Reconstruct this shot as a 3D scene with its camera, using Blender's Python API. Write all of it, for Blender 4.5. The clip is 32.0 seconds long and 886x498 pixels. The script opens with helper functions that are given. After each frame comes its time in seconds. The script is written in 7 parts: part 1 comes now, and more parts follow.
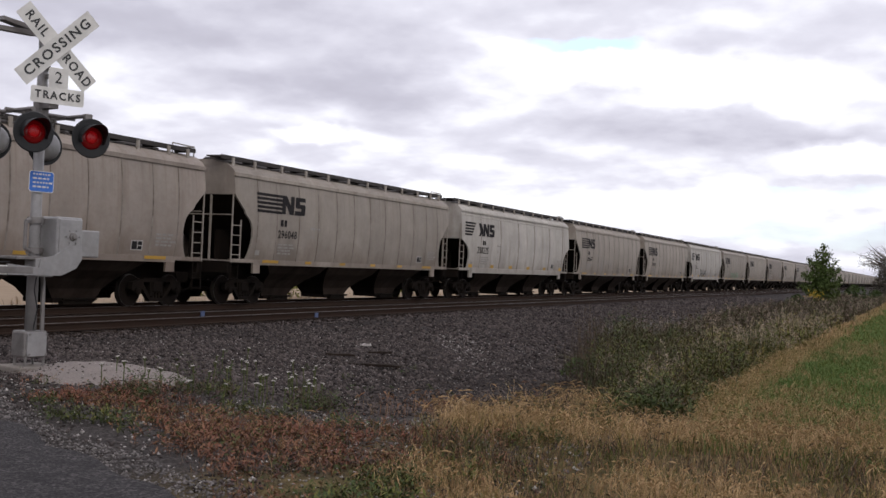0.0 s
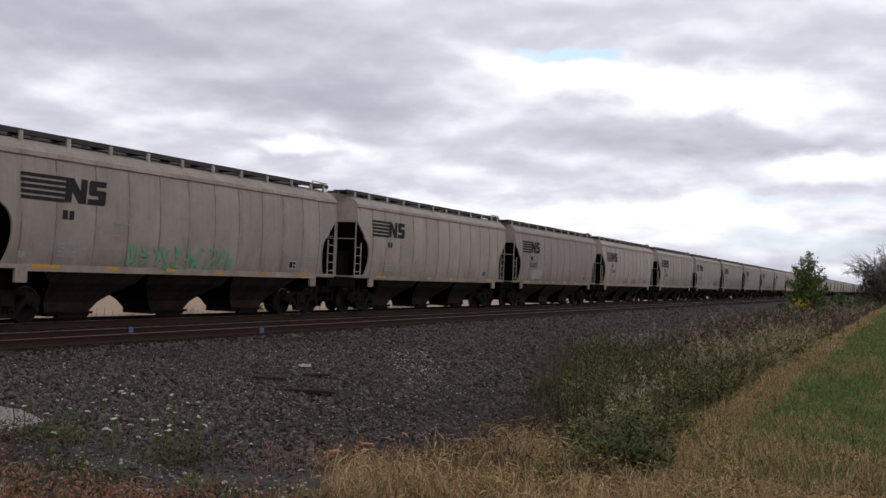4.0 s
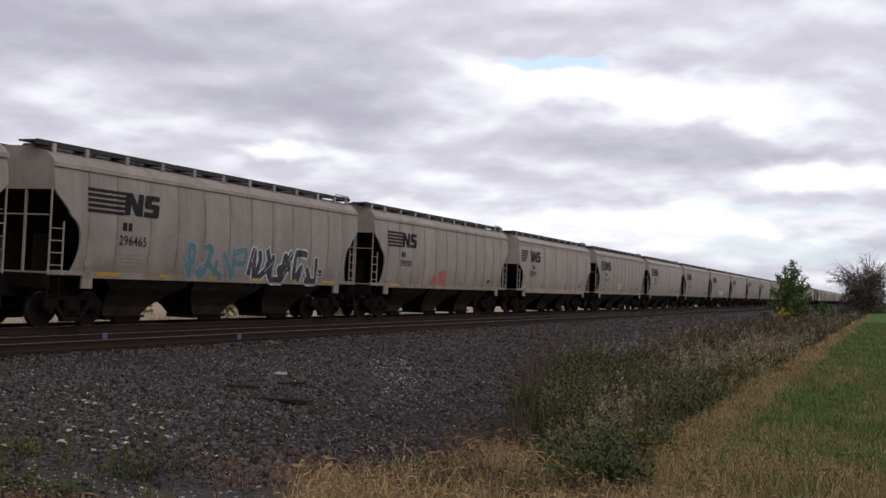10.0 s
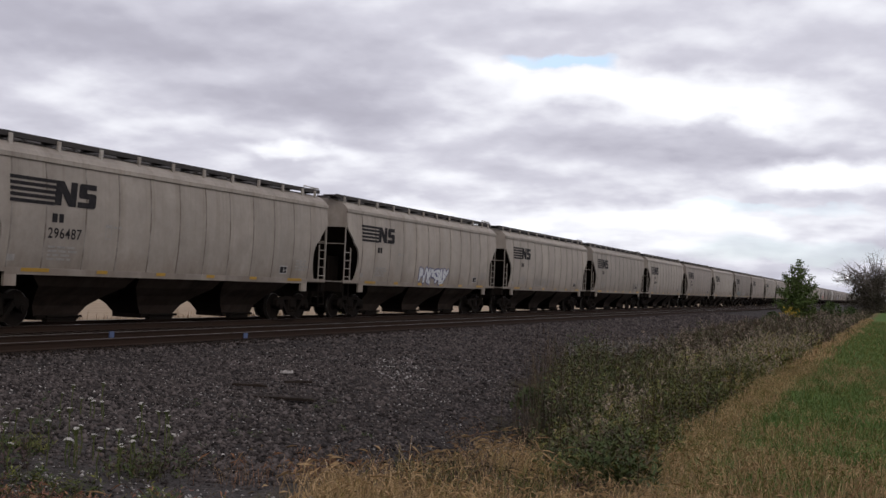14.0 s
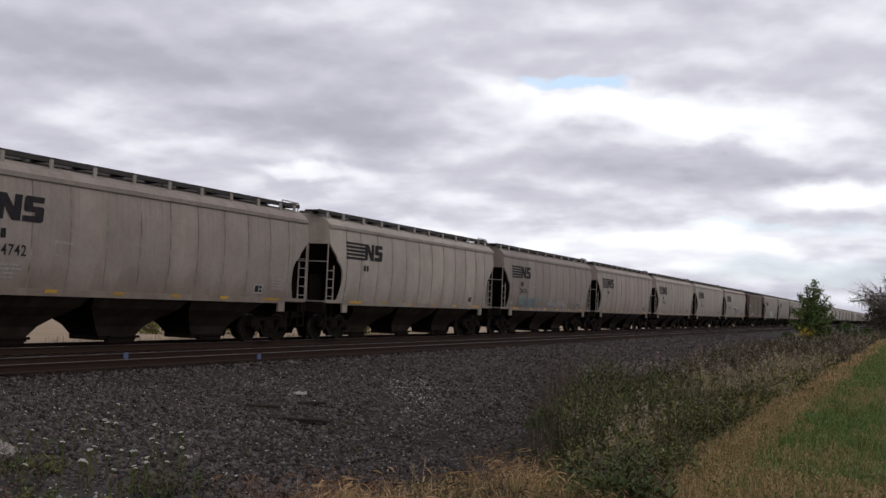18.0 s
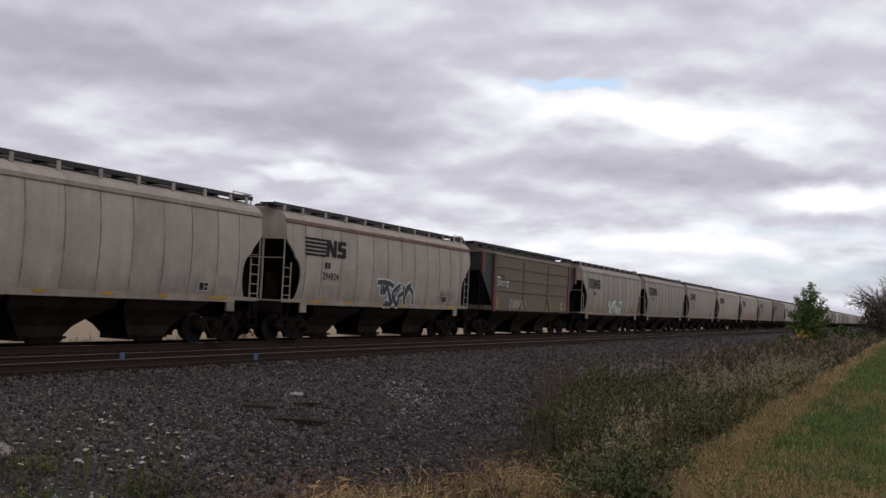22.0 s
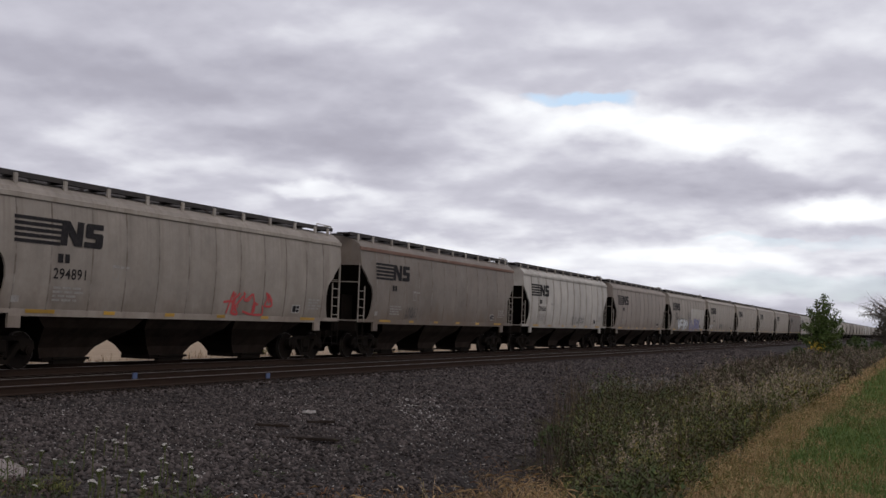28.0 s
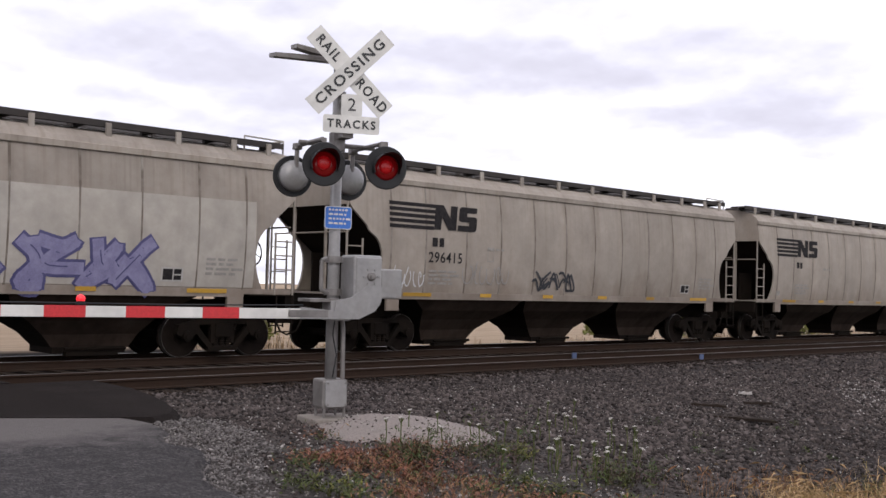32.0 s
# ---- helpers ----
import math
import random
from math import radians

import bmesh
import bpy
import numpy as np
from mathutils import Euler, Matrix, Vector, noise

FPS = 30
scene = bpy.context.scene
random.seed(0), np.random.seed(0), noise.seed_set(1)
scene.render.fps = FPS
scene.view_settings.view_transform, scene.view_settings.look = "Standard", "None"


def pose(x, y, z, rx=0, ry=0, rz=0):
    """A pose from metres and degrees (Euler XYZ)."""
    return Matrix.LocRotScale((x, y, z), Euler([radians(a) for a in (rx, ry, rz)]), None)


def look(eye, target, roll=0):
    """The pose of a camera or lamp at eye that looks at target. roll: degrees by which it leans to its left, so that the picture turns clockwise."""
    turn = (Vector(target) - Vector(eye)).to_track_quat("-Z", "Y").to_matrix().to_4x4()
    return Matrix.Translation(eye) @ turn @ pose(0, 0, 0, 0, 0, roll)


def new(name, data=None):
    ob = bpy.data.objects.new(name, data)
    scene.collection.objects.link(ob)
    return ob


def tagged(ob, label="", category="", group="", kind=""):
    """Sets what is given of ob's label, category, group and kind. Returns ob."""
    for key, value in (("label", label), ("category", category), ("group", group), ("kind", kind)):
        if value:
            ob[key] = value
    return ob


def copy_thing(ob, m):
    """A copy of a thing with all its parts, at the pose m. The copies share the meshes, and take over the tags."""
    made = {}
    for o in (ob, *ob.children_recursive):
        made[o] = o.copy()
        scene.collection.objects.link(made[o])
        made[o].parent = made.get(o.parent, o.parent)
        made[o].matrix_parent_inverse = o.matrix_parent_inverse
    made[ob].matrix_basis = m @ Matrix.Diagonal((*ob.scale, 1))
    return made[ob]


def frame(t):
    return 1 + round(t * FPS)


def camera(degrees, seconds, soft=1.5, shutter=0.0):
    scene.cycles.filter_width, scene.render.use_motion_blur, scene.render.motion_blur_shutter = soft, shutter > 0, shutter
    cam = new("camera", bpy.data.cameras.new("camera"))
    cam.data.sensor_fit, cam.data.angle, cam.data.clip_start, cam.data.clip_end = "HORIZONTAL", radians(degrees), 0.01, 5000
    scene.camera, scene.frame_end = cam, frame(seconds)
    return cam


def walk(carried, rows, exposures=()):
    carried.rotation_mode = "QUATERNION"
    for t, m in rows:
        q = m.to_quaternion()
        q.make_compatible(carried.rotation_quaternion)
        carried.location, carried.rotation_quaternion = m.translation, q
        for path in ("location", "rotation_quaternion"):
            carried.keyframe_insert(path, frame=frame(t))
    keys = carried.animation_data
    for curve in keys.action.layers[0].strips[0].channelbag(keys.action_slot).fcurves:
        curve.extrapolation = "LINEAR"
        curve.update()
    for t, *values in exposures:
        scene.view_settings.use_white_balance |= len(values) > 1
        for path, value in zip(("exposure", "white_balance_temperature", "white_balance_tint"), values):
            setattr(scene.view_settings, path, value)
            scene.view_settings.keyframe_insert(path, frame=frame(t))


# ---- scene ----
# Camera: handheld beside a level crossing; x across the tracks, y along them, z = 0 at the rail heads
cam = camera(44.3, 32.0, soft=1.5)


def aim(x, y, z, yaw, pitch, roll):
    a, b = radians(yaw), radians(pitch)
    return look((x, y, z), (x - math.sin(a) * math.cos(b), y + math.cos(a) * math.cos(b), z + math.sin(b)), roll)


WAY = [
    (0, 0.56, -3.31, 1.56, 23.83, 0.84, 2.47),
    (0.5, 0.54, -3.31, 1.56, 22.42, 0.72, 2.19),
    (1, 0.54, -3.05, 1.56, 22.34, 0.68, 1.86),
    (1.5, 0.43, -2.69, 1.55, 21.89, 0.81, 1.72),
    (2, 0.31, -2.23, 1.55, 21.71, 0.98, 1.72),
    (2.5, 0.22, -1.64, 1.54, 22.06, 1.11, 1.99),
    (3, 0.16, -1.21, 1.56, 22.33, 1.23, 2.02),
    (3.5, 0.09, -0.75, 1.57, 22.69, 1.32, 2.14),
    (5.5, 0.00, 0.00, 1.58, 23.35, 1.54, 2.13),
    (6, 0.00, 0.00, 1.58, 23.25, 1.57, 2.10),
    (6.5, 0.00, 0.00, 1.58, 22.79, 1.65, 2.49),
    (7, 0.00, 0.00, 1.58, 22.30, 1.80, 2.38),
    (7.5, 0.00, 0.00, 1.58, 22.11, 1.90, 2.17),
    (8, 0.00, 0.00, 1.58, 22.09, 1.82, 2.39),
    (8.5, 0.00, 0.00, 1.58, 22.05, 1.83, 2.57),
    (9, 0.00, 0.00, 1.58, 22.06, 1.84, 2.45),
    (9.5, 0.00, 0.00, 1.58, 22.14, 1.82, 2.47),
    (10, 0.00, 0.00, 1.58, 22.22, 1.79, 2.53),
    (10.5, 0.00, 0.00, 1.58, 22.29, 1.82, 2.65),
    (11, 0.00, 0.00, 1.58, 22.30, 1.85, 2.75),
    (11.5, 0.00, 0.00, 1.58, 22.33, 1.86, 2.75),
    (12, 0.00, 0.00, 1.58, 22.30, 1.84, 2.74),
    (12.5, 0.00, 0.00, 1.58, 22.32, 1.80, 2.67),
    (13, 0.00, 0.00, 1.58, 22.37, 1.77, 2.58),
    (13.5, 0.00, 0.00, 1.58, 22.44, 1.72, 2.57),
    (14, 0.00, 0.00, 1.58, 22.55, 1.72, 2.58),
    (14.5, 0.00, 0.00, 1.58, 22.63, 1.83, 2.63),
    (16.5, 0.00, 0.00, 1.58, 23.12, 2.53, 2.39),
    (17, 0.00, 0.00, 1.58, 23.18, 2.63, 2.48),
    (17.5, 0.00, 0.00, 1.58, 23.25, 2.72, 2.49),
    (18, 0.00, 0.00, 1.58, 23.30, 2.78, 2.51),
    (18.5, 0.00, 0.00, 1.58, 23.33, 2.82, 2.53),
    (19, 0.00, 0.00, 1.58, 23.35, 2.83, 2.50),
    (19.5, 0.00, 0.00, 1.58, 23.36, 2.83, 2.59),
    (20, 0.00, 0.00, 1.58, 23.31, 2.83, 2.66),
    (20.5, 0.00, 0.00, 1.58, 23.31, 2.84, 2.61),
    (21, 0.00, 0.00, 1.58, 23.27, 2.85, 2.73),
    (21.5, 0.00, 0.00, 1.58, 23.23, 2.83, 2.83),
    (22, 0.00, 0.00, 1.58, 23.15, 2.85, 2.75),
    (22.5, 0.00, 0.00, 1.58, 23.10, 2.90, 2.77),
    (23, 0.00, 0.00, 1.58, 23.05, 2.94, 2.68),
    (23.5, 0.00, 0.00, 1.58, 23.10, 2.97, 2.53),
    (24, 0.00, 0.00, 1.58, 23.14, 3.05, 2.50),
    (24.5, 0.00, 0.00, 1.58, 23.18, 3.11, 2.44),
    (25, 0.00, 0.00, 1.58, 23.20, 3.21, 2.53),
    (25.5, 0.00, 0.00, 1.58, 23.24, 3.34, 2.39),
    (27.5, 0.00, 0.00, 1.58, 23.67, 3.62, 2.11),
    (28, 0.00, 0.00, 1.58, 23.76, 3.68, 2.05),
    (28.5, 0.00, 0.00, 1.58, 23.96, 3.59, 2.11),
    (29, 0.00, 0.00, 1.58, 24.33, 3.54, 2.15),
    (29.5, 0.01, -0.07, 1.58, 24.84, 3.46, 1.94),
    (30, 0.03, -0.19, 1.58, 26.62, 3.29, 1.97),
    (30.5, 0.03, -0.14, 1.58, 30.69, 2.85, 1.22),
    (31, 0.09, -0.31, 1.59, 35.32, 2.61, 0.97),
    (31.5, 0.19, -0.48, 1.59, 40.61, 2.33, 1.28),
    (32, 0.33, -0.65, 1.61, 45.93, 2.02, 1.40),
]
EXPOSURES = [(0.0, 0.24), (2.0, 0.12), (3.0, 0.05), (6.0, 0.0), (13.0, -0.05), (17.0, -0.1), (20.0, -0.15), (28.0, -0.22), (29.5, -0.20), (31.0, 0.24), (32.0, 0.68)]
walk(cam, [(t, aim(*r)) for t, *r in WAY], EXPOSURES)

# World: overcast sky with broken cloud
world = bpy.data.worlds.new("sky")
scene.world = world
world.use_nodes = True


class Net:
    """Short hand for building node trees."""

    def __init__(self, tree):
        self.tree = tree
        tree.nodes.clear()

    def node(self, kind, **sets):
        n = self.tree.nodes.new(kind)
        for k, v in sets.items():
            if k == "operation":
                n.operation = v
            elif k == "data_type":
                n.data_type = v
            elif k == "blend_type":
                n.blend_type = v
        return n

    def put(self, socket, value):
        if isinstance(value, bpy.types.NodeSocket):
            self.tree.links.new(value, socket)
        elif isinstance(value, (tuple, list)) and len(value) == 3 and socket.type == "RGBA":
            socket.default_value = (*value, 1)
        else:
            socket.default_value = value

    def math(self, op, a, b=0.0, c=None, clamp=False):
        n = self.node("ShaderNodeMath", operation=op)
        n.use_clamp = clamp
        self.put(n.inputs[0], a)
        self.put(n.inputs[1], b)
        if c is not None:
            self.put(n.inputs[2], c)
        return n.outputs[0]

    def vec(self, op, a, b=(0, 0, 0), scale=None):
        n = self.node("ShaderNodeVectorMath", operation=op)
        self.put(n.inputs[0], a)
        self.put(n.inputs[1], b)
        if scale is not None:
            self.put(n.inputs[3], scale)
        return n.outputs[1] if op in ("DOT_PRODUCT", "LENGTH", "DISTANCE") else n.outputs[0]

    def mix(self, f, a, b, how="MIX"):
        n = self.node("ShaderNodeMix", data_type="RGBA", blend_type=how)
        self.put(n.inputs[0], f)
        self.put(n.inputs[6], a)
        self.put(n.inputs[7], b)
        return n.outputs[2]

    def noise(self, vector, scale, detail=3.0, rough=0.55, distort=0.0):
        n = self.node("ShaderNodeTexNoise")
        if vector is not None:
            self.put(n.inputs["Vector"], vector)
        self.put(n.inputs["Scale"], scale)
        self.put(n.inputs["Detail"], detail)
        self.put(n.inputs["Roughness"], rough)
        self.put(n.inputs["Distortion"], distort)
        return n.outputs[0]

    def ramp(self, f, stops, smooth=False):
        n = self.node("ShaderNodeValToRGB")
        n.color_ramp.interpolation = "EASE" if smooth else "LINEAR"
        el = n.color_ramp.elements
        while len(el) < len(stops):
            el.new(0.5)
        for e, (p, c) in zip(el, stops):
            e.position = p
            e.color = (c, c, c, 1) if isinstance(c, (int, float)) else (*c, 1)
        self.put(n.inputs[0], f)
        return n.outputs[0]

    def range(self, f, a, b, c=0.0, d=1.0):
        n = self.node("ShaderNodeMapRange")
        for s, v in zip(n.inputs, (f, a, b, c, d)):
            self.put(s, v)
        return n.outputs[0]


def make_sky():
    n = Net(world.node_tree)
    way = n.node("ShaderNodeTexCoord").outputs["Generated"]
    way = n.vec("NORMALIZE", way)
    puff = n.vec("MULTIPLY", way, (1.0, 1.0, 2.0))
    apart = n.node("ShaderNodeSeparateXYZ")
    n.put(apart.inputs[0], way)

    def layer(lift, scale, detail):
        """The cloud sheet seen in perspective, at a little above the true direction."""
        f = n.math("DIVIDE", 1.0, n.math("ADD", n.math("MAXIMUM", n.math("ADD", apart.outputs[2], lift), 0.0), 0.22))
        return n.noise(n.vec("SCALE", n.vec("MULTIPLY", way, (1.0, 1.0, 0.0)), scale=f), scale, detail, 0.46, 0.0)

    def puffs(lift, scale):
        """Rounded billows with sharp creases between them."""
        f = n.math("ABSOLUTE", n.math("SUBTRACT", layer(lift, scale, 3.0), 0.5))
        g = n.math("ABSOLUTE", n.math("SUBTRACT", layer(lift, scale * 2.7, 4.0), 0.5))
        return n.math("ADD", f, n.math("MULTIPLY", g, 0.45))


    relief = n.math("SUBTRACT", layer(0.0, 4.4, 7.0), layer(0.014, 4.4, 7.0))
    billow = n.math("SUBTRACT", puffs(0.0, 4.2), puffs(0.012, 4.2))
    thick = layer(0.0, 4.4, 7.0)
    big = n.noise(n.vec("ADD", puff, (3.1, 1.7, 0.0)), 5.5, 4.0, 0.5, 0.0)
    small = n.noise(n.vec("ADD", puff, (9.2, 4.4, 0.0)), 17.0, 6.0, 0.52, 0.0)
    # ragged edges for the larger masses
    rag = n.vec("SUBTRACT", n.node("ShaderNodeTexNoise").outputs[1], (0.5, 0.5, 0.5))
    ragn = rag.node.inputs[0].links[0].from_node
    n.put(ragn.inputs["Vector"], n.vec("MULTIPLY", way, (1.0, 1.0, 1.8)))
    n.put(ragn.inputs["Scale"], 14.0)
    n.put(ragn.inputs["Detail"], 5.0)
    bent = n.vec("ADD", way, n.vec("SCALE", n.vec("MULTIPLY", rag, (1.0, 1.0, 0.6)), scale=0.075))

    def mass(az, el, wide, high, amount):
        a, e = radians(az), radians(el)
        ahead = (-math.sin(a) * math.cos(e), math.cos(a) * math.cos(e), math.sin(e))
        right = (math.cos(a), math.sin(a), 0.0)
        above = (math.sin(a) * math.sin(e), -math.cos(a) * math.sin(e), math.cos(e))
        p = n.math("DIVIDE", n.vec("DOT_PRODUCT", bent, right), math.sin(radians(wide)))
        q = n.math("DIVIDE", n.vec("DOT_PRODUCT", bent, above), math.sin(radians(high)))
        r = n.math("ADD", n.math("MULTIPLY", p, p), n.math("MULTIPLY", q, q))
        g = n.math("EXPONENT", n.math("MULTIPLY", r, -1.0))
        if amount > 0.2:
            g = n.range(g, 0.18, 0.80)
        front = n.math("GREATER_THAN", n.vec("DOT_PRODUCT", bent, ahead), 0.0)
        return n.math("MULTIPLY", n.math("MULTIPLY", g, front), amount)

    light = n.math("ADD", n.math("MULTIPLY", n.math("SUBTRACT", big, 0.5), 0.14), n.math("MULTIPLY", n.math("SUBTRACT", small, 0.5), 0.12))
    light = n.math("ADD", light, n.math("ADD", n.math("MULTIPLY", relief, 0.66), n.math("MULTIPLY", billow, 0.20)))
    light = n.math("ADD", light, n.math("MULTIPLY", n.math("SUBTRACT", thick, 0.5), -0.28))
    for m in CLOUDS:
        light = n.math("ADD", light, mass(*m))
    light = n.math("ADD", light, 0.525)
    cloud = n.ramp(light, [(0.0, (0.35, 0.34, 0.405)), (0.3, (0.455, 0.448, 0.525)), (0.52, (0.61, 0.605, 0.685)), (0.70, (0.83, 0.835, 0.895)), (0.90, (1.04, 1.06, 1.09))])
    sky = n.node("ShaderNodeTexSky")
    sky.sky_type = "NISHITA"
    sky.sun_disc = False
    sky.sun_elevation = radians(38)
    sky.sun_rotation = radians(SUN_TURN)
    blue = n.mix(1.0, sky.outputs[0], (0.13, 0.13, 0.13), "MULTIPLY")
    blue = n.mix(0.55, blue, (0.60, 0.76, 0.95))
    hole = n.math("ADD", mass(16.4, 11.7, 2.9, 0.42, 1.1), n.math("ADD", mass(4.5, 2.4, 9.0, 0.9, 0.62), mass(6.0, 4.4, 7.0, 0.35, 0.55)))
    hole = n.range(n.math("ADD", hole, n.math("MULTIPLY", n.math("SUBTRACT", small, 0.5), 0.6)), 0.35, 0.95)
    seen = n.mix(hole, cloud, blue)
    back = n.node("ShaderNodeBackground")
    n.put(back.inputs[0], seen)
    n.put(back.inputs[1], 1.15)
    out = n.node("ShaderNodeOutputWorld")
    n.put(out.inputs[0], back.outputs[0])


# cloud masses: azimuth to the left of the tracks, elevation, half width, half height in degrees, lift
CLOUDS = [(13.5, 10.5, 9.0, 1.15, 0.34), (8.0, 9.2, 6.0, 1.0, 0.28), (8.0, 4.3, 8.0, 0.8, 0.18), (24.0, 3.9, 4.0, 0.5, 0.18), (21.5, 9.2, 2.6, 0.8, 0.16), (3.5, 6.0, 4.5, 0.8, 0.42), (30.5, 6.4, 3.5, 0.5, 0.24),
          (24, 5.6, 4.0, 1.0, 0.08), (42, 8.8, 5.0, 1.0, 0.16), (37, 11.4, 7.0, 1.4, -0.24), (27, 9.4, 5.0, 1.4, -0.26), (11, 7.3, 7.0, 0.9, -0.15),
          (34, 8.8, 5.0, 0.7, -0.12), (8, 13.8, 9.0, 1.4, 0.05), (12, 3.2, 10.0, 1.2, 0.22), (32, 14, 12.0, 1.2, 0.05), (50, 4.0, 12, 3.0, 0.10), (36, 13.5, 10, 1.5, -0.10), (60, 12, 12, 3, -0.08), (53, 10, 11, 6, -0.16)]
SUN_TURN = -60.0
make_sky()
sun = new("sun", bpy.data.lights.new("sun", "SUN"))
sun.data.energy, sun.data.angle, sun.data.color = 0.6, radians(14), (1.0, 0.96, 0.9)
sun.matrix_basis = look((30, -6, 30), (0, 18, 0))

# ---- materials ----
MATS = {}


def surface(name, colour, rough=0.7, metal=0.0, grain=(), bump=0.0, bump_scale=40.0, streak=0.0, island=0.0, each=0.0, glow=None, spec=0.5, splash=0.0):
    """A procedural surface. grain: rows of (scale, amount, colour) of stains; streak: vertical weathering; island, each: tone by loose piece or by object."""
    if name in MATS:
        return MATS[name]
    m = bpy.data.materials.new(name)
    m.use_nodes = True
    n = Net(m.node_tree)
    co = n.node("ShaderNodeTexCoord").outputs["Object"]
    info = n.node("ShaderNodeObjectInfo")
    shift = n.vec("ADD", co, n.vec("SCALE", (7.1, 3.3, 5.7), scale=n.math("MULTIPLY", info.outputs["Random"], 20.0)))
    c = n.mix(0.0, colour, colour)
    fine = n.noise(shift, bump_scale, 4.0, 0.6)
    c = n.mix(1.0, c, n.ramp(fine, [(0.25, 0.78), (0.75, 1.18)]), "MULTIPLY")
    for scale, amount, stain in grain:
        f = n.ramp(n.noise(shift, scale, 5.0, 0.62, 0.3), [(0.42, 0.0), (0.68, 1.0)])
        c = n.mix(n.math("MULTIPLY", f, amount), c, stain)
    if streak:
        s = n.noise(n.vec("MULTIPLY", shift, (1.0, 1.0, 0.12)), 1.3, 6.0, 0.6)
        c = n.mix(n.math("MULTIPLY", n.ramp(s, [(0.45, 0.0), (0.72, 1.0)]), streak), c, (0.16, 0.13, 0.10))
    if splash:
        # dirt thrown up from the track, and rust run down from the roof edge
        sep = n.node("ShaderNodeSeparateXYZ")
        n.put(sep.inputs[0], co)
        f = n.math("ADD", n.range(sep.outputs[2], 1.40, 2.5, 0.62, 0.0), n.math("MULTIPLY", n.math("SUBTRACT", n.noise(n.vec("MULTIPLY", shift, (1.0, 1.0, 0.6)), 1.1, 6.0, 0.65), 0.5), 1.5))
        c = n.mix(n.math("MULTIPLY", n.range(f, 0.25, 0.75), splash), c, (0.135, 0.092, 0.062))
        run = n.noise(n.vec("MULTIPLY", shift, (1.0, 5.0, 0.10)), 1.6, 5.0, 0.6)
        f = n.math("MULTIPLY", n.ramp(run, [(0.50, 0.0), (0.70, 1.0)]), n.range(sep.outputs[2], 2.4, 4.1, 0.15, 1.0))
        c = n.mix(n.math("MULTIPLY", f, splash * 0.8), c, (0.17, 0.13, 0.095))
        # smudges and panel-bulge shade coloured along the weld lines; sheets aged differently
        beat = n.math("ADD", n.math("DIVIDE", n.math("SUBTRACT", sep.outputs[1], 1.26), 1.316), n.math("MULTIPLY", n.math("SUBTRACT", n.noise(shift, 0.9, 3.0), 0.5), 0.10))
        off = n.math("ABSOLUTE", n.math("SUBTRACT", n.math("FRACT", n.math("ADD", beat, 0.5)), 0.5))
        f = n.math("MULTIPLY", n.range(off, 0.02, 0.20, 1.0, 0.0), n.ramp(n.noise(n.vec("MULTIPLY", shift, (1.0, 1.0, 0.5)), 1.7, 4.0, 0.6), [(0.38, 0.0), (0.70, 1.0)]))
        c = n.mix(n.math("MULTIPLY", f, 0.42), c, (0.135, 0.100, 0.075))
        sheet = n.node("ShaderNodeTexWhiteNoise")
        sheet.noise_dimensions = "1D"
        n.put(sheet.inputs["W"], n.math("ADD", n.math("FLOOR", beat), n.math("MULTIPLY", info.outputs["Random"], 77.0)))
        c = n.mix(1.0, c, n.ramp(sheet.outputs["Value"], [(0.0, 0.93), (1.0, 1.06)]), "MULTIPLY")
    if island:
        geo = n.node("ShaderNodeNewGeometry")
        c = n.mix(1.0, c, n.ramp(geo.outputs["Random Per Island"], [(0.0, 1.0 - island), (1.0, 1.0 + island)]), "MULTIPLY")
    if each:
        c = n.mix(1.0, c, n.ramp(info.outputs["Random"], [(0.0, 1.0 - each), (1.0, 1.0 + each)]), "MULTIPLY")
    b = n.node("ShaderNodeBsdfPrincipled")
    n.put(b.inputs["Base Color"], c)
    n.put(b.inputs["Roughness"], n.range(fine, 0.2, 0.8, max(0.05, rough - 0.12), min(1.0, rough + 0.1)))
    n.put(b.inputs["Metallic"], metal)
    n.put(b.inputs["Specular IOR Level"], spec)
    if glow:
        n.put(b.inputs["Emission Color"], glow[0])
        n.put(b.inputs["Emission Strength"], glow[1])
    if bump:
        bp = n.node("ShaderNodeBump")
        n.put(bp.inputs["Strength"], 0.6)
        n.put(bp.inputs["Distance"], bump)
        n.put(bp.inputs["Height"], fine)
        n.put(b.inputs["Normal"], bp.outputs[0])
    out = n.node("ShaderNodeOutputMaterial")
    n.put(out.inputs[0], b.outputs[0])
    MATS[name] = m
    return m


RUST = (0.13, 0.06, 0.035)
GRIME = (0.10, 0.085, 0.07)


def car_paint(name, colour, rust=0.35, grime=0.4):
    return surface(name, colour, 0.62, 0.0, [(0.5, grime * 0.6, (0.30, 0.27, 0.23)), (2.2, grime * 0.35, (0.25, 0.22, 0.18)), (7.0, rust * 0.3, RUST)], 0.002, 1.2, streak=0.22, each=0.12, spec=0.3, splash=grime + 0.12)


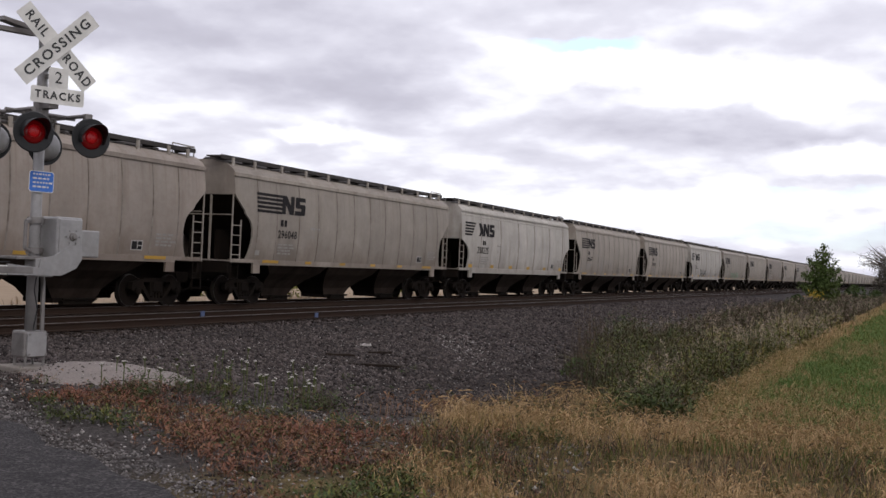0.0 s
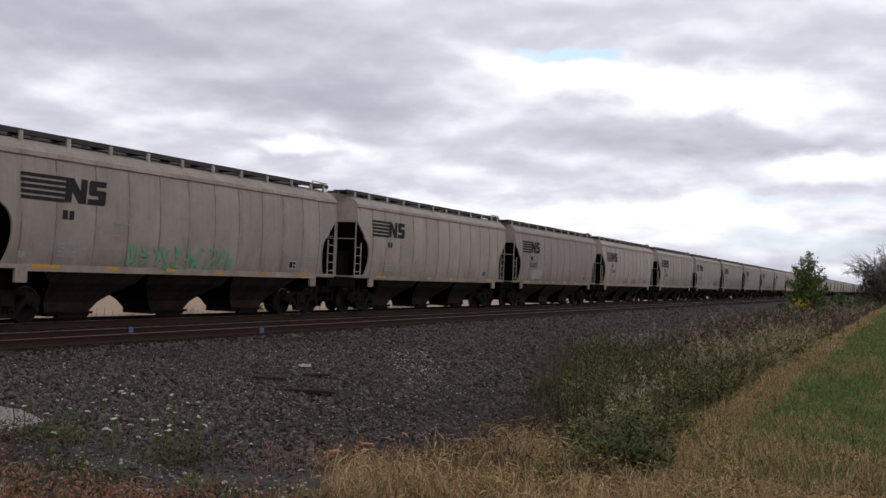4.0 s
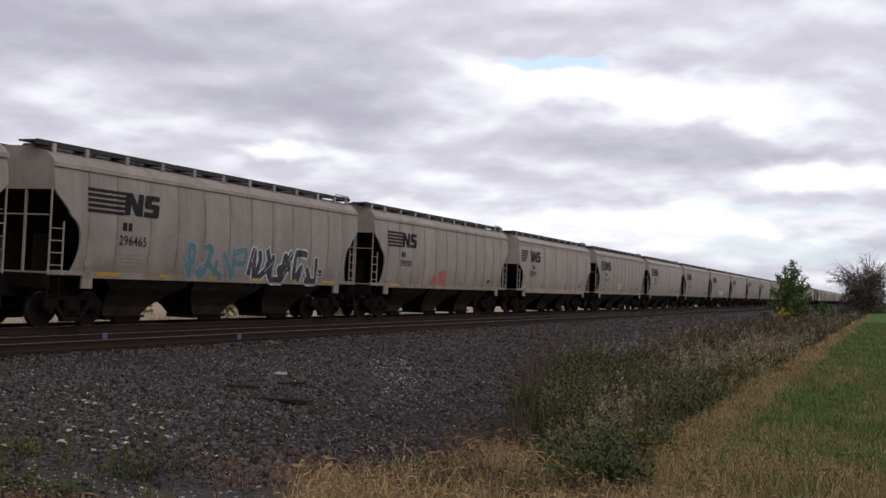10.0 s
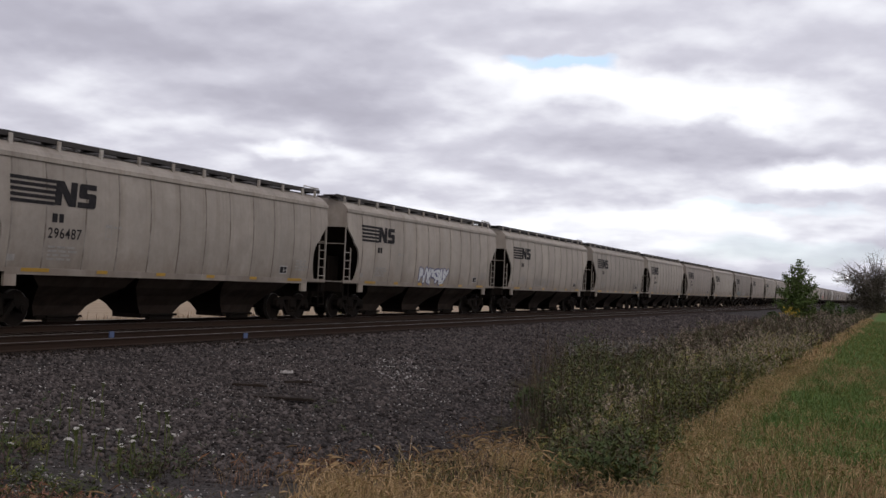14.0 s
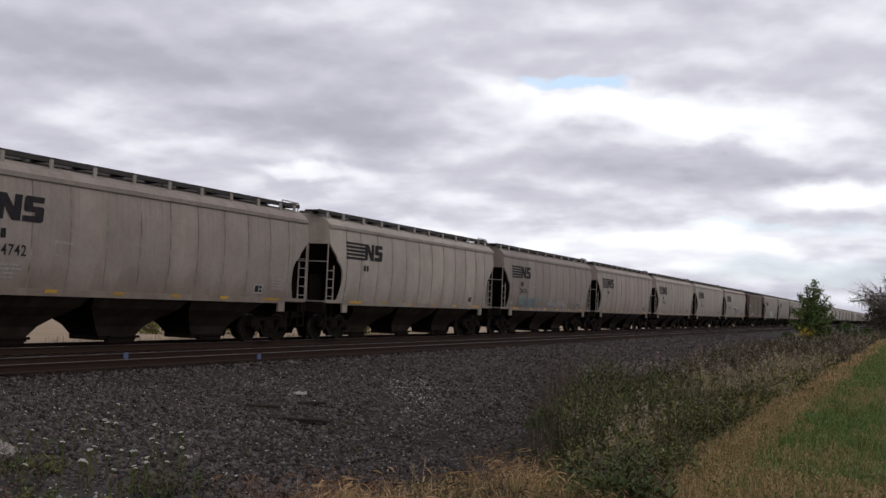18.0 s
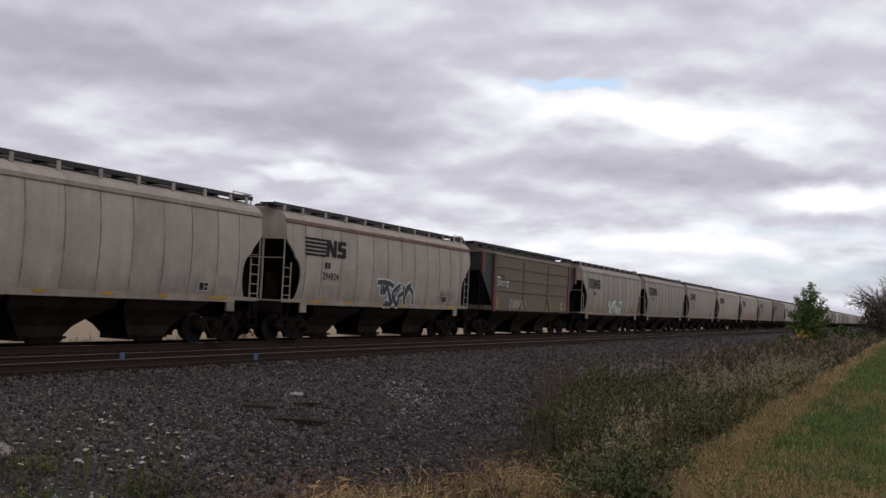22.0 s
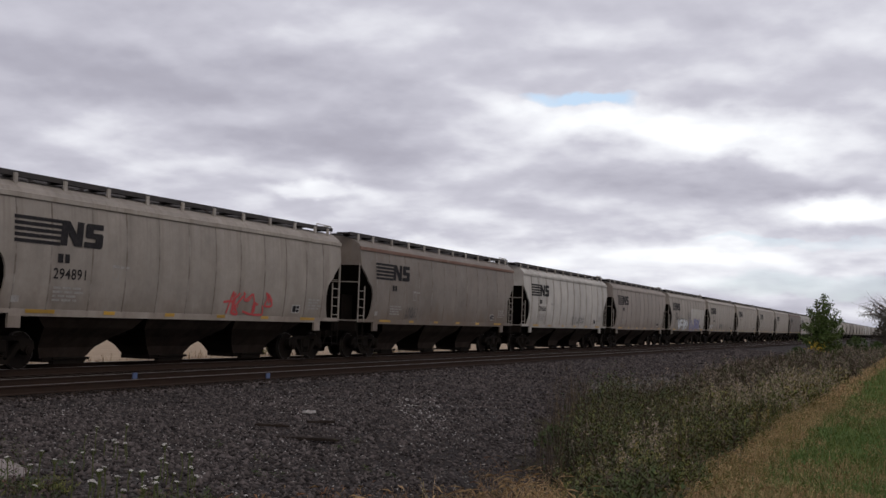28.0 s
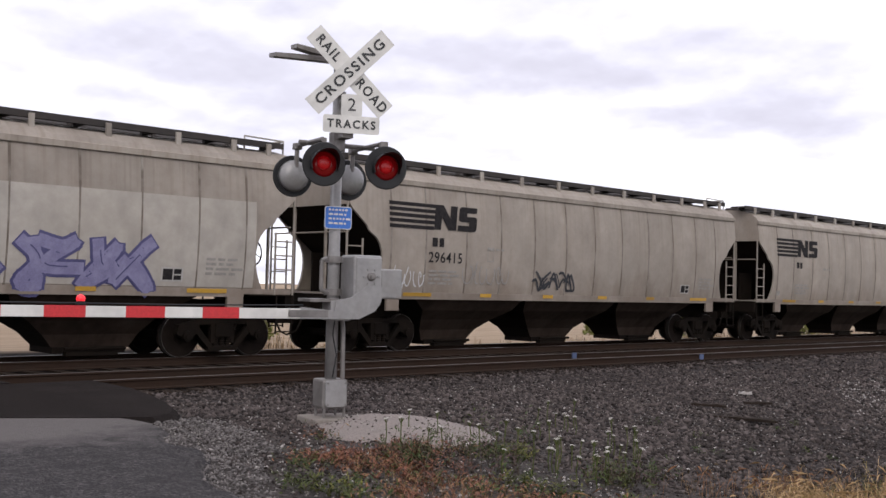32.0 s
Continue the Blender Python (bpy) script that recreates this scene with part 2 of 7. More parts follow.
paint_grey = car_paint("weathered_grey_paint", (0.322, 0.278, 0.234))
paint_white = car_paint("pale_grey_paint", (0.425, 0.392, 0.350), 0.2, 0.22)
paint_dark = car_paint("sooty_grey_paint", (0.148, 0.122, 0.102), 0.5, 0.6)
paint_brown = car_paint("dirty_tan_paint", (0.275, 0.230, 0.196), 0.5, 0.5)
weld_dark = surface("dark_panel_weld", (0.062, 0.046, 0.034), 0.75, 0, [(3, 0.5, (0.09, 0.066, 0.048))])
paint_mud = surface("old_brown_panel_paint", (0.132, 0.100, 0.068), 0.7, 0, [(0.7, 0.5, (0.088, 0.068, 0.048)), (4, 0.4, (0.17, 0.135, 0.098))], 0.003, 6, streak=0.3, spec=0.3)
# grimy dark steel, lowered further for the shade beneath the cars
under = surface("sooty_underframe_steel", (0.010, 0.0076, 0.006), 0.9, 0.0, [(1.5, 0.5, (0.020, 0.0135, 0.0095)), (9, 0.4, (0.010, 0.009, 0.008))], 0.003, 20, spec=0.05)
# body-coloured sheet darkened by grime and by shade worked into the colour
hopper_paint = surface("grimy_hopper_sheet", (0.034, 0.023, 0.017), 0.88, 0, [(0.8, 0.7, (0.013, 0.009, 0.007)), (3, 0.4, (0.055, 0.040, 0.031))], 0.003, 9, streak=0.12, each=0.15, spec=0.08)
walk_steel = surface("dark_walkway_grating", (0.030, 0.025, 0.023), 0.85, 0.0, [(3, 0.4, (0.060, 0.046, 0.038))], 0.002, 30)
ladder_paint = surface("grey_ladder_steel", (0.29, 0.25, 0.21), 0.6, 0, [(5, 0.5, (0.15, 0.11, 0.08))], 0, 20)
# brown steel with the shade under the cars taken into its base colour
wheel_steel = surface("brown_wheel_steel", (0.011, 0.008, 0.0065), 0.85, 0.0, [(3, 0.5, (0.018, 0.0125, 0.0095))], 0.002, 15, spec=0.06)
tread = surface("polished_wheel_tread", (0.16, 0.145, 0.13), 0.45, 1.0)
seam = surface("rust_streaked_seam", (0.128, 0.098, 0.076), 0.75, 0, [(2, 0.7, (0.33, 0.30, 0.26))], 0, 8, streak=0.4)
decal_black = surface("faded_black_stencil", (0.018, 0.016, 0.017), 0.8, 0, [(9, 0.12, (0.12, 0.105, 0.095))], 0, 30, spec=0.12)
decal_grey = surface("faint_grey_stencil", (0.24, 0.22, 0.20), 0.7, 0, [(8, 0.5, (0.40, 0.37, 0.33))], 0, 30)
reflect_yellow = surface("yellow_reflector_strip", (0.46, 0.26, 0.032), 0.5, 0, [(9, 0.4, (0.35, 0.22, 0.06))], 0, 40, each=0.25)
red_paint = surface("dull_red_paint", (0.105, 0.022, 0.017), 0.6, 0, [(4, 0.4, (0.10, 0.025, 0.02))], 0, 20)
black_paint = surface("matt_black_paint", (0.006, 0.006, 0.007), 0.6, 0, [(6, 0.2, (0.02, 0.02, 0.02))], 0.001, 12)
white_paint = surface("white_sign_sheet", (0.66, 0.64, 0.60), 0.45, 0, [(5, 0.25, (0.52, 0.49, 0.44))], 0, 3)
sign_black = surface("black_sign_lettering", (0.03, 0.03, 0.03), 0.5)
sign_red = surface("red_reflective_sheet", (0.55, 0.03, 0.035), 0.45, 0, [(6, 0.2, (0.38, 0.03, 0.03))], 0, 40)
sign_blue = surface("blue_sign_sheet", (0.04, 0.16, 0.55), 0.4)
zinc = surface("dull_silver_painted_steel", (0.30, 0.29, 0.285), 0.45, 0.3, [(3, 0.5, (0.19, 0.175, 0.16)), (11, 0.25, (0.38, 0.37, 0.36))], 0.001, 6)
zinc_dark = surface("stained_galvanised_steel", (0.21, 0.195, 0.185), 0.55, 0.4, [(4, 0.6, (0.10, 0.085, 0.072))], 0.001, 9)
lens_lit = surface("lit_red_lens", (0.10, 0.004, 0.005), 0.22, 0, glow=((1.0, 0.01, 0.015), 0.028))
lens_core = surface("bright_red_lamp_core", (0.30, 0.006, 0.008), 0.3, 0, glow=((1.0, 0.012, 0.02), 0.07))
lens_small = surface("small_red_lamp", (0.6, 0.02, 0.02), 0.3, 0, glow=((1.0, 0.03, 0.05), 0.5))
concrete = surface("weathered_concrete", (0.20, 0.172, 0.148), 0.9, 0, [(4, 0.5, (0.22, 0.20, 0.17))], 0.006, 30)
rail_side = surface("rusty_rail_steel", (0.034, 0.021, 0.015), 0.9, 0.0, [(2, 0.5, (0.032, 0.023, 0.018))], 0.002, 20, spec=0.08)
rail_top = surface("worn_bright_rail_head", (0.17, 0.15, 0.135), 0.42, 0.9, [(0.6, 0.6, (0.07, 0.05, 0.04)), (3, 0.3, (0.12, 0.09, 0.08))], 0, 30)
tie_wood = surface("creosoted_tie_wood", (0.026, 0.019, 0.015), 0.9, 0, [(5, 0.5, (0.045, 0.034, 0.027))], 0.006, 30, each=0.3, spec=0.08)
asphalt_new = surface("dark_patched_asphalt", (0.021, 0.0170, 0.0155), 0.95, 0, [(1.2, 0.5, (0.036, 0.030, 0.027)), (25, 0.6, (0.010, 0.008, 0.008))], 0.04, 45, spec=0.04)
sand = surface("pale_spilled_sand", (0.255, 0.212, 0.188), 0.95, 0, [(3, 0.5, (0.17, 0.147, 0.13)), (30, 0.6, (0.10, 0.088, 0.08))], 0.02, 30)
grit_mat = surface("pale_road_grit", (0.155, 0.138, 0.130), 0.95, 0, [(2, 0.5, (0.085, 0.076, 0.072))], 0, 60, island=0.5)
stone_mat = surface("crushed_ballast_stone", (0.075, 0.062, 0.0575), 0.9, 0, [(0.9, 0.4, (0.060, 0.048, 0.043))], 0.004, 60, island=0.75, spec=0.08)
stone_pale = surface("pale_limestone_chip", (0.36, 0.33, 0.305), 0.9, 0, [(6, 0.4, (0.22, 0.20, 0.18))], 0.004, 60, island=0.35)
blue_paint = surface("blue_survey_paint", (0.075, 0.105, 0.20), 0.8, 0, [(9, 0.5, (0.05, 0.05, 0.07))])


def leafy(name, colour, other, island=0.14):
    m = surface(name, colour, 0.75, 0, [(0.35, 0.7, other), (2.0, 0.5, other)], 0, 30, island=island, spec=0.25)
    return m


leaf_tan = leafy("dry_tan_grass", (0.35, 0.226, 0.112), (0.26, 0.165, 0.082))
leaf_straw = leafy("pale_straw_grass", (0.50, 0.342, 0.180), (0.35, 0.225, 0.110))
leaf_green = leafy("short_green_field", (0.082, 0.140, 0.032), (0.125, 0.155, 0.045))
leaf_olive = leafy("yellow_green_weed", (0.118, 0.128, 0.028), (0.150, 0.135, 0.036))
leaf_stalk = leafy("dark_dead_stalk", (0.068, 0.050, 0.036), (0.048, 0.037, 0.028))
leaf_weed = leafy("dull_green_weed", (0.056, 0.074, 0.018), (0.076, 0.078, 0.023))
leaf_brown = leafy("brown_weed_stalk", (0.105, 0.072, 0.040), (0.060, 0.044, 0.027))
leaf_fluff = leafy("tan_seed_fluff", (0.36, 0.285, 0.215), (0.26, 0.200, 0.145))
leaf_red = leafy("red_brown_weed", (0.22, 0.085, 0.055), (0.17, 0.080, 0.048))
leaf_rust = leafy("rust_brown_weed", (0.29, 0.145, 0.075), (0.17, 0.088, 0.048))
leaf_yellow = leafy("yellow_leaf", (0.50, 0.33, 0.03), (0.35, 0.25, 0.04))
leaf_plum = leafy("purple_brown_stem", (0.085, 0.052, 0.048), (0.060, 0.040, 0.036))
leaf_tree = leafy("green_tree_leaf", (0.042, 0.070, 0.018), (0.060, 0.075, 0.024))
leaf_bush = leafy("dark_ivy_leaf", (0.056, 0.050, 0.034), (0.068, 0.050, 0.036))
leaf_young = leafy("young_tree_leaf", (0.060, 0.098, 0.022), (0.085, 0.105, 0.030))
leaf_yellowish = leafy("yellowing_weed", (0.22, 0.175, 0.050), (0.24, 0.175, 0.065))
petal = surface("white_flower_head", (0.50, 0.47, 0.43), 0.8, 0, island=0.2)
bark = surface("grey_bark", (0.17, 0.145, 0.125), 0.9, 0, [(6, 0.5, (0.07, 0.06, 0.05))], 0.01, 20)
graf_white = surface("white_spray_paint", (0.60, 0.60, 0.60), 0.6, 0, [(5, 0.3, (0.42, 0.42, 0.42))])
graf_black = surface("black_spray_paint", (0.03, 0.03, 0.035), 0.6)
graf_grey = surface("faded_grey_spray_paint", (0.27, 0.255, 0.245), 0.7, 0, [(4, 0.5, (0.38, 0.36, 0.33))])
graf_maroon = surface("dull_maroon_spray_paint", (0.15, 0.105, 0.10), 0.7, 0, [(3, 0.6, (0.24, 0.20, 0.18))])
graf_purple = surface("violet_spray_paint", (0.18, 0.165, 0.285), 0.6, 0, [(4, 0.5, (0.30, 0.29, 0.42))])
graf_teal = surface("teal_spray_paint", (0.08, 0.17, 0.19), 0.6, 0, [(4, 0.5, (0.14, 0.21, 0.22))])
graf_violet = surface("dark_violet_spray_paint", (0.07, 0.065, 0.16), 0.6)
graf_red = surface("red_spray_paint", (0.48, 0.06, 0.06), 0.6)
graf_green = surface("green_spray_paint", (0.12, 0.28, 0.16), 0.6)
graf_pale = surface("pale_green_spray_paint", (0.52, 0.60, 0.50), 0.6)


# ---- mesh building ----
class Geo:
    def __init__(self):
        self.v, self.f, self.m = [], [], []

    def add(self, verts, faces, mat=0):
        o = len(self.v)
        self.v += [tuple(p) for p in verts]
        self.f += [tuple(i + o for i in f) for f in faces]
        self.m += [mat] * len(faces)
        return self

    def box(self, x0, x1, y0, y1, z0, z1, mat=0, bevel=0.0):
        if bevel:
            b = bevel
            pts, fs = [], []
            bm = bmesh.new()
            bmesh.ops.create_cube(bm, size=1)
            for q in bm.verts:
                q.co = ((x0 + x1) / 2 + q.co.x * (x1 - x0), (y0 + y1) / 2 + q.co.y * (y1 - y0), (z0 + z1) / 2 + q.co.z * (z1 - z0))
            bmesh.ops.bevel(bm, geom=list(bm.edges), offset=b, segments=2, affect="EDGES", profile=0.5)
            bm.verts.index_update()
            pts = [q.co[:] for q in bm.verts]
            fs = [[q.index for q in f.verts] for f in bm.faces]
            bm.free()
            return self.add(pts, fs, mat)
        p = [(x, y, z) for x in (x0, x1) for y in (y0, y1) for z in (z0, z1)]
        return self.add(p, [(0, 1, 3, 2), (4, 6, 7, 5), (0, 4, 5, 1), (2, 3, 7, 6), (0, 2, 6, 4), (1, 5, 7, 3)], mat)

    def tube(self, a, b, r, r2=None, n=8, mat=0, caps=True):
        a, b = Vector(a), Vector(b)
        r2 = r if r2 is None else r2
        d = (b - a).normalized()
        u = d.orthogonal().normalized()
        w = d.cross(u)
        ring = [(math.cos(2 * math.pi * i / n), math.sin(2 * math.pi * i / n)) for i in range(n)]
        pts = [a + (u * c + w * s) * r for c, s in ring] + [b + (u * c + w * s) * r2 for c, s in ring]
        fs = [(i, (i + 1) % n, n + (i + 1) % n, n + i) for i in range(n)]
        if caps:
            fs += [tuple(range(n - 1, -1, -1)), tuple(range(n, 2 * n))]
        return self.add(pts, fs, mat)

    def path(self, pts, r, n=6, mat=0):
        for a, b in zip(pts, pts[1:]):
            self.tube(a, b, r, n=n, mat=mat)
        return self

    def prism(self, outline, lo, hi, axis=0, mat=0):
        """A flat outline of two coordinates, drawn out along an axis from lo to hi."""
        def at(p, q):
            c = list(p)
            c.insert(axis, q)
            return tuple(c)
        k = len(outline)
        pts = [at(p, lo) for p in outline] + [at(p, hi) for p in outline]
        fs = [(i, (i + 1) % k, k + (i + 1) % k, k + i) for i in range(k)] + [tuple(range(k - 1, -1, -1)), tuple(range(k, 2 * k))]
        return self.add(pts, fs, mat)

    def turn(self, profile, n=20, centre=(0, 0, 0), axis="z", mat=0):
        """A profile of (radius, height) turned about an axis."""
        pts, fs = [], []
        for r, h in profile:
            for i in range(n):
                c, s = r * math.cos(2 * math.pi * i / n), r * math.sin(2 * math.pi * i / n)
                p = (c, s, h) if axis == "z" else ((h, c, s) if axis == "x" else (s, h, c))
                pts.append(tuple(a + b for a, b in zip(p, centre)))
        k = len(profile)
        for j in range(k - 1):
            for i in range(n):
                fs.append((j * n + i, j * n + (i + 1) % n, (j + 1) * n + (i + 1) % n, (j + 1) * n + i))
        fs += [tuple(range(n - 1, -1, -1)), tuple((k - 1) * n + i for i in range(n))]
        return self.add(pts, fs, mat)

    def moved(self, m):
        self.v = [tuple(m @ Vector(p)) for p in self.v]
        return self

    def mesh(self, name, mats, smooth=False):
        me = bpy.data.meshes.new(name)
        me.from_pydata(self.v, [], self.f)
        for m in mats if isinstance(mats, (list, tuple)) else [mats]:
            me.materials.append(m)
        if any(self.m):
            me.polygons.foreach_set("material_index", self.m)
        if smooth:
            me.polygons.foreach_set("use_smooth", [True] * len(self.f))
        me.update()
        return me


def part(name, geo, mats, parent, label="", smooth=False):
    """One mesh under a thing or under a part."""
    me = geo.mesh(name, mats, smooth) if isinstance(geo, Geo) else geo
    ob = new(name, me)
    ob.parent = parent
    return tagged(ob, label) if label else ob


def thing(name, label, category, group="", kind="", at=None):
    ob = new(name)
    ob.empty_display_size = 0.2
    if at is not None:
        ob.matrix_basis = at
    return tagged(ob, label, category, group, kind)


def big_mesh(name, verts, faces, mats, index=None, smooth=False):
    me = bpy.data.meshes.new(name)
    me.from_pydata(verts, [], faces)
    for m in mats if isinstance(mats, (list, tuple)) else [mats]:
        me.materials.append(m)
    if index is not None:
        me.polygons.foreach_set("material_index", index)
    if smooth:
        me.polygons.foreach_set("use_smooth", [True] * len(me.polygons))
    me.update()
    return me


def letters(body, size, bold=0.0, apart=1.0):
    """Lettering as a flat outline mesh in the xy plane, centred."""
    cu = bpy.data.curves.new("lettering", "FONT")
    cu.body, cu.size, cu.align_x, cu.align_y, cu.resolution_u, cu.offset, cu.space_character = body, size, "CENTER", "CENTER", 3, bold, apart
    ob = bpy.data.objects.new("lettering", cu)
    scene.collection.objects.link(ob)
    bpy.context.view_layer.update()
    me = bpy.data.meshes.new_from_object(ob.evaluated_get(bpy.context.evaluated_depsgraph_get()))
    bpy.data.objects.remove(ob)
    g = Geo()
    g.add([v.co[:] for v in me.vertices], [tuple(p.vertices) for p in me.polygons])
    bpy.data.meshes.remove(me)
    return g

# ---- the ground ----
NEAR, FAR = -16.7, -20.85          # track centre lines


def ease(a, b, x):
    t = min(1.0, max(0.0, (x - a) / (b - a)))
    return t * t * (3 - 2 * t)


ACROSS = [(-3000, -0.6), (-60, -0.6), (-30, -0.7), (-26.5, -0.75), (-24.0, -0.32), (-22.5, -0.205), (-15.2, -0.205), (-13.6, -0.36), (-10.5, -0.42), (-8.0, -0.52), (-6.6, -0.72),
          (-5.4, -1.0), (-4.2, -1.0), (-3.2, -0.66), (-2.4, -0.44), (0.0, -0.40), (3000, -0.40)]
BY_ROAD = [(-3000, -0.6), (-60, -0.6), (-30, -0.3), (-26.5, -0.2), (-24.0, -0.27), (-22.5, -0.205), (-15.2, -0.205), (-13.6, -0.25), (-11.6, -0.12), (-9.0, -0.07), (-6.0, -0.12), (0.0, -0.10), (40, -0.3), (3000, -0.4)]


def along(table, x):
    for (a, p), (b, q) in zip(table, table[1:]):
        if x <= b:
            return p + (q - p) * ease(a, b, x)
    return table[-1][1]


def height(x, y):
    w = ease(6.5, 15.0, y + 0.35 * min(0.0, x + 6))
    h = along(BY_ROAD, x) * (1 - w) + along(ACROSS, x) * w
    if -60 < x < 60 and -20 < y < 160:
        rough = 0.05 if -14.5 < x < 30 else 0.02
        h += rough * noise.noise((x * 0.5, y * 0.5, 0.3)) + 0.6 * rough * noise.noise((x * 1.7, y * 1.7, 4.2))
    return h


def steps(rows):
    out = []
    for a, b, d in rows:
        k = max(1, round((b - a) / d))
        out += [a + (b - a) * i / k for i in range(k)]
    return out + [rows[-1][1]]


def ground_material():
    m = bpy.data.materials.new("trackside_ground")
    m.use_nodes = True
    n = Net(m.node_tree)
    pos = n.node("ShaderNodeNewGeometry").outputs["Position"]
    sep = n.node("ShaderNodeSeparateXYZ")
    n.put(sep.inputs[0], pos)
    x, y = sep.outputs[0], sep.outputs[1]
    a = n.noise(pos, 0.5, 4, 0.6)
    b = n.noise(pos, 3.0, 5, 0.65)
    c = n.noise(pos, 24.0, 4, 0.7)
    wob = n.math("ADD", n.math("MULTIPLY", n.math("SUBTRACT", a, 0.5), 2.4), n.math("MULTIPLY", n.math("SUBTRACT", b, 0.5), 0.9))
    xw = n.math("ADD", x, wob)
    yw = n.math("ADD", y, n.math("MULTIPLY", wob, 0.7))
    gravel = n.ramp(c, [(0.3, (0.018, 0.0155, 0.0145)), (0.5, (0.040, 0.034, 0.032)), (0.72, (0.085, 0.073, 0.068))])
    gravel = n.mix(n.math("MULTIPLY", n.ramp(b, [(0.45, 0.0), (0.65, 1.0)]), 0.5), gravel, (0.046, 0.037, 0.033))
    tracked = n.ramp(c, [(0.3, (0.008, 0.0062, 0.005)), (0.7, (0.022, 0.0165, 0.013))])
    field = n.ramp(b, [(0.3, (0.052, 0.095, 0.020)), (0.6, (0.085, 0.135, 0.032)), (0.8, (0.13, 0.145, 0.05))])
    straw = n.ramp(b, [(0.3, (0.075, 0.058, 0.026)), (0.7, (0.19, 0.14, 0.065))])
    dark = n.ramp(b, [(0.3, (0.040, 0.038, 0.016)), (0.7, (0.085, 0.070, 0.030))])
    stubble = n.ramp(n.noise(n.vec("MULTIPLY", pos, (2.0, 0.05, 1.0)), 1.2, 4, 0.6), [(0.3, (0.27, 0.20, 0.135)), (0.7, (0.42, 0.32, 0.225))])
    shoulder = n.ramp(c, [(0.3, (0.028, 0.0245, 0.022)), (0.5, (0.064, 0.056, 0.052)), (0.75, (0.15, 0.132, 0.124))])
    col = n.mix(n.range(xw, -15.4, -14.6), tracked, gravel)
    bank = n.math("SUBTRACT", xw, n.math("MAXIMUM", -7.6, n.math("MINIMUM", -4.4, n.math("MULTIPLY", y, -0.335))))
    col = n.mix(n.range(bank, -0.3, 0.5), col, dark)
    col = n.mix(n.range(xw, -3.4, -2.8), col, straw)
    col = n.mix(n.range(xw, -2.3, -1.7), col, field)
    # dry grass across the near bank, bare shoulder beside the road
    col = n.mix(n.math("MULTIPLY", n.range(yw, 13.5, 12.0), n.range(xw, -4.8, -4.2)), col, straw)
    col = n.mix(n.math("MULTIPLY", n.math("MULTIPLY", n.range(yw, 10.2, 8.8), n.range(x, -15.0, -13.0)), n.range(xw, -3.6, -4.6)), col, shoulder)
    col = n.mix(n.range(x, -25.5, -26.5), col, stubble)
    s = n.node("ShaderNodeBsdfPrincipled")
    n.put(s.inputs["Base Color"], col)
    n.put(s.inputs["Roughness"], 0.95)
    n.put(s.inputs["Specular IOR Level"], 0.08)
    bp = n.node("ShaderNodeBump")
    n.put(bp.inputs["Distance"], 0.05)
    n.put(bp.inputs["Height"], c)
    n.put(s.inputs["Normal"], bp.outputs[0])
    o = n.node("ShaderNodeOutputMaterial")
    n.put(o.inputs[0], s.outputs[0])
    return m


def make_ground():
    xs = steps([(-3000, -400, 400), (-400, -60, 40), (-60, -26, 2), (-26, 4, 0.3), (4, 30, 1.5), (30, 400, 40), (400, 3000, 400)])
    ys = steps([(-2000, -200, 300), (-200, -20, 15), (-20, 4, 1.0), (4, 36, 0.3), (36, 110, 1.0), (110, 400, 10), (400, 4000, 300)])
    v = [(x, y, height(x, y)) for y in ys for x in xs]
    k = len(xs)
    f = [(j * k + i, j * k + i + 1, (j + 1) * k + i + 1, (j + 1) * k + i) for j in range(len(ys) - 1) for i in range(k - 1)]
    ob = new("ground", big_mesh("ground", v, f, ground_material(), smooth=True))
    tagged(ob, "ground of crushed ballast, dry grass bank, green field and stubble", "ground", kind="structure")


make_ground()


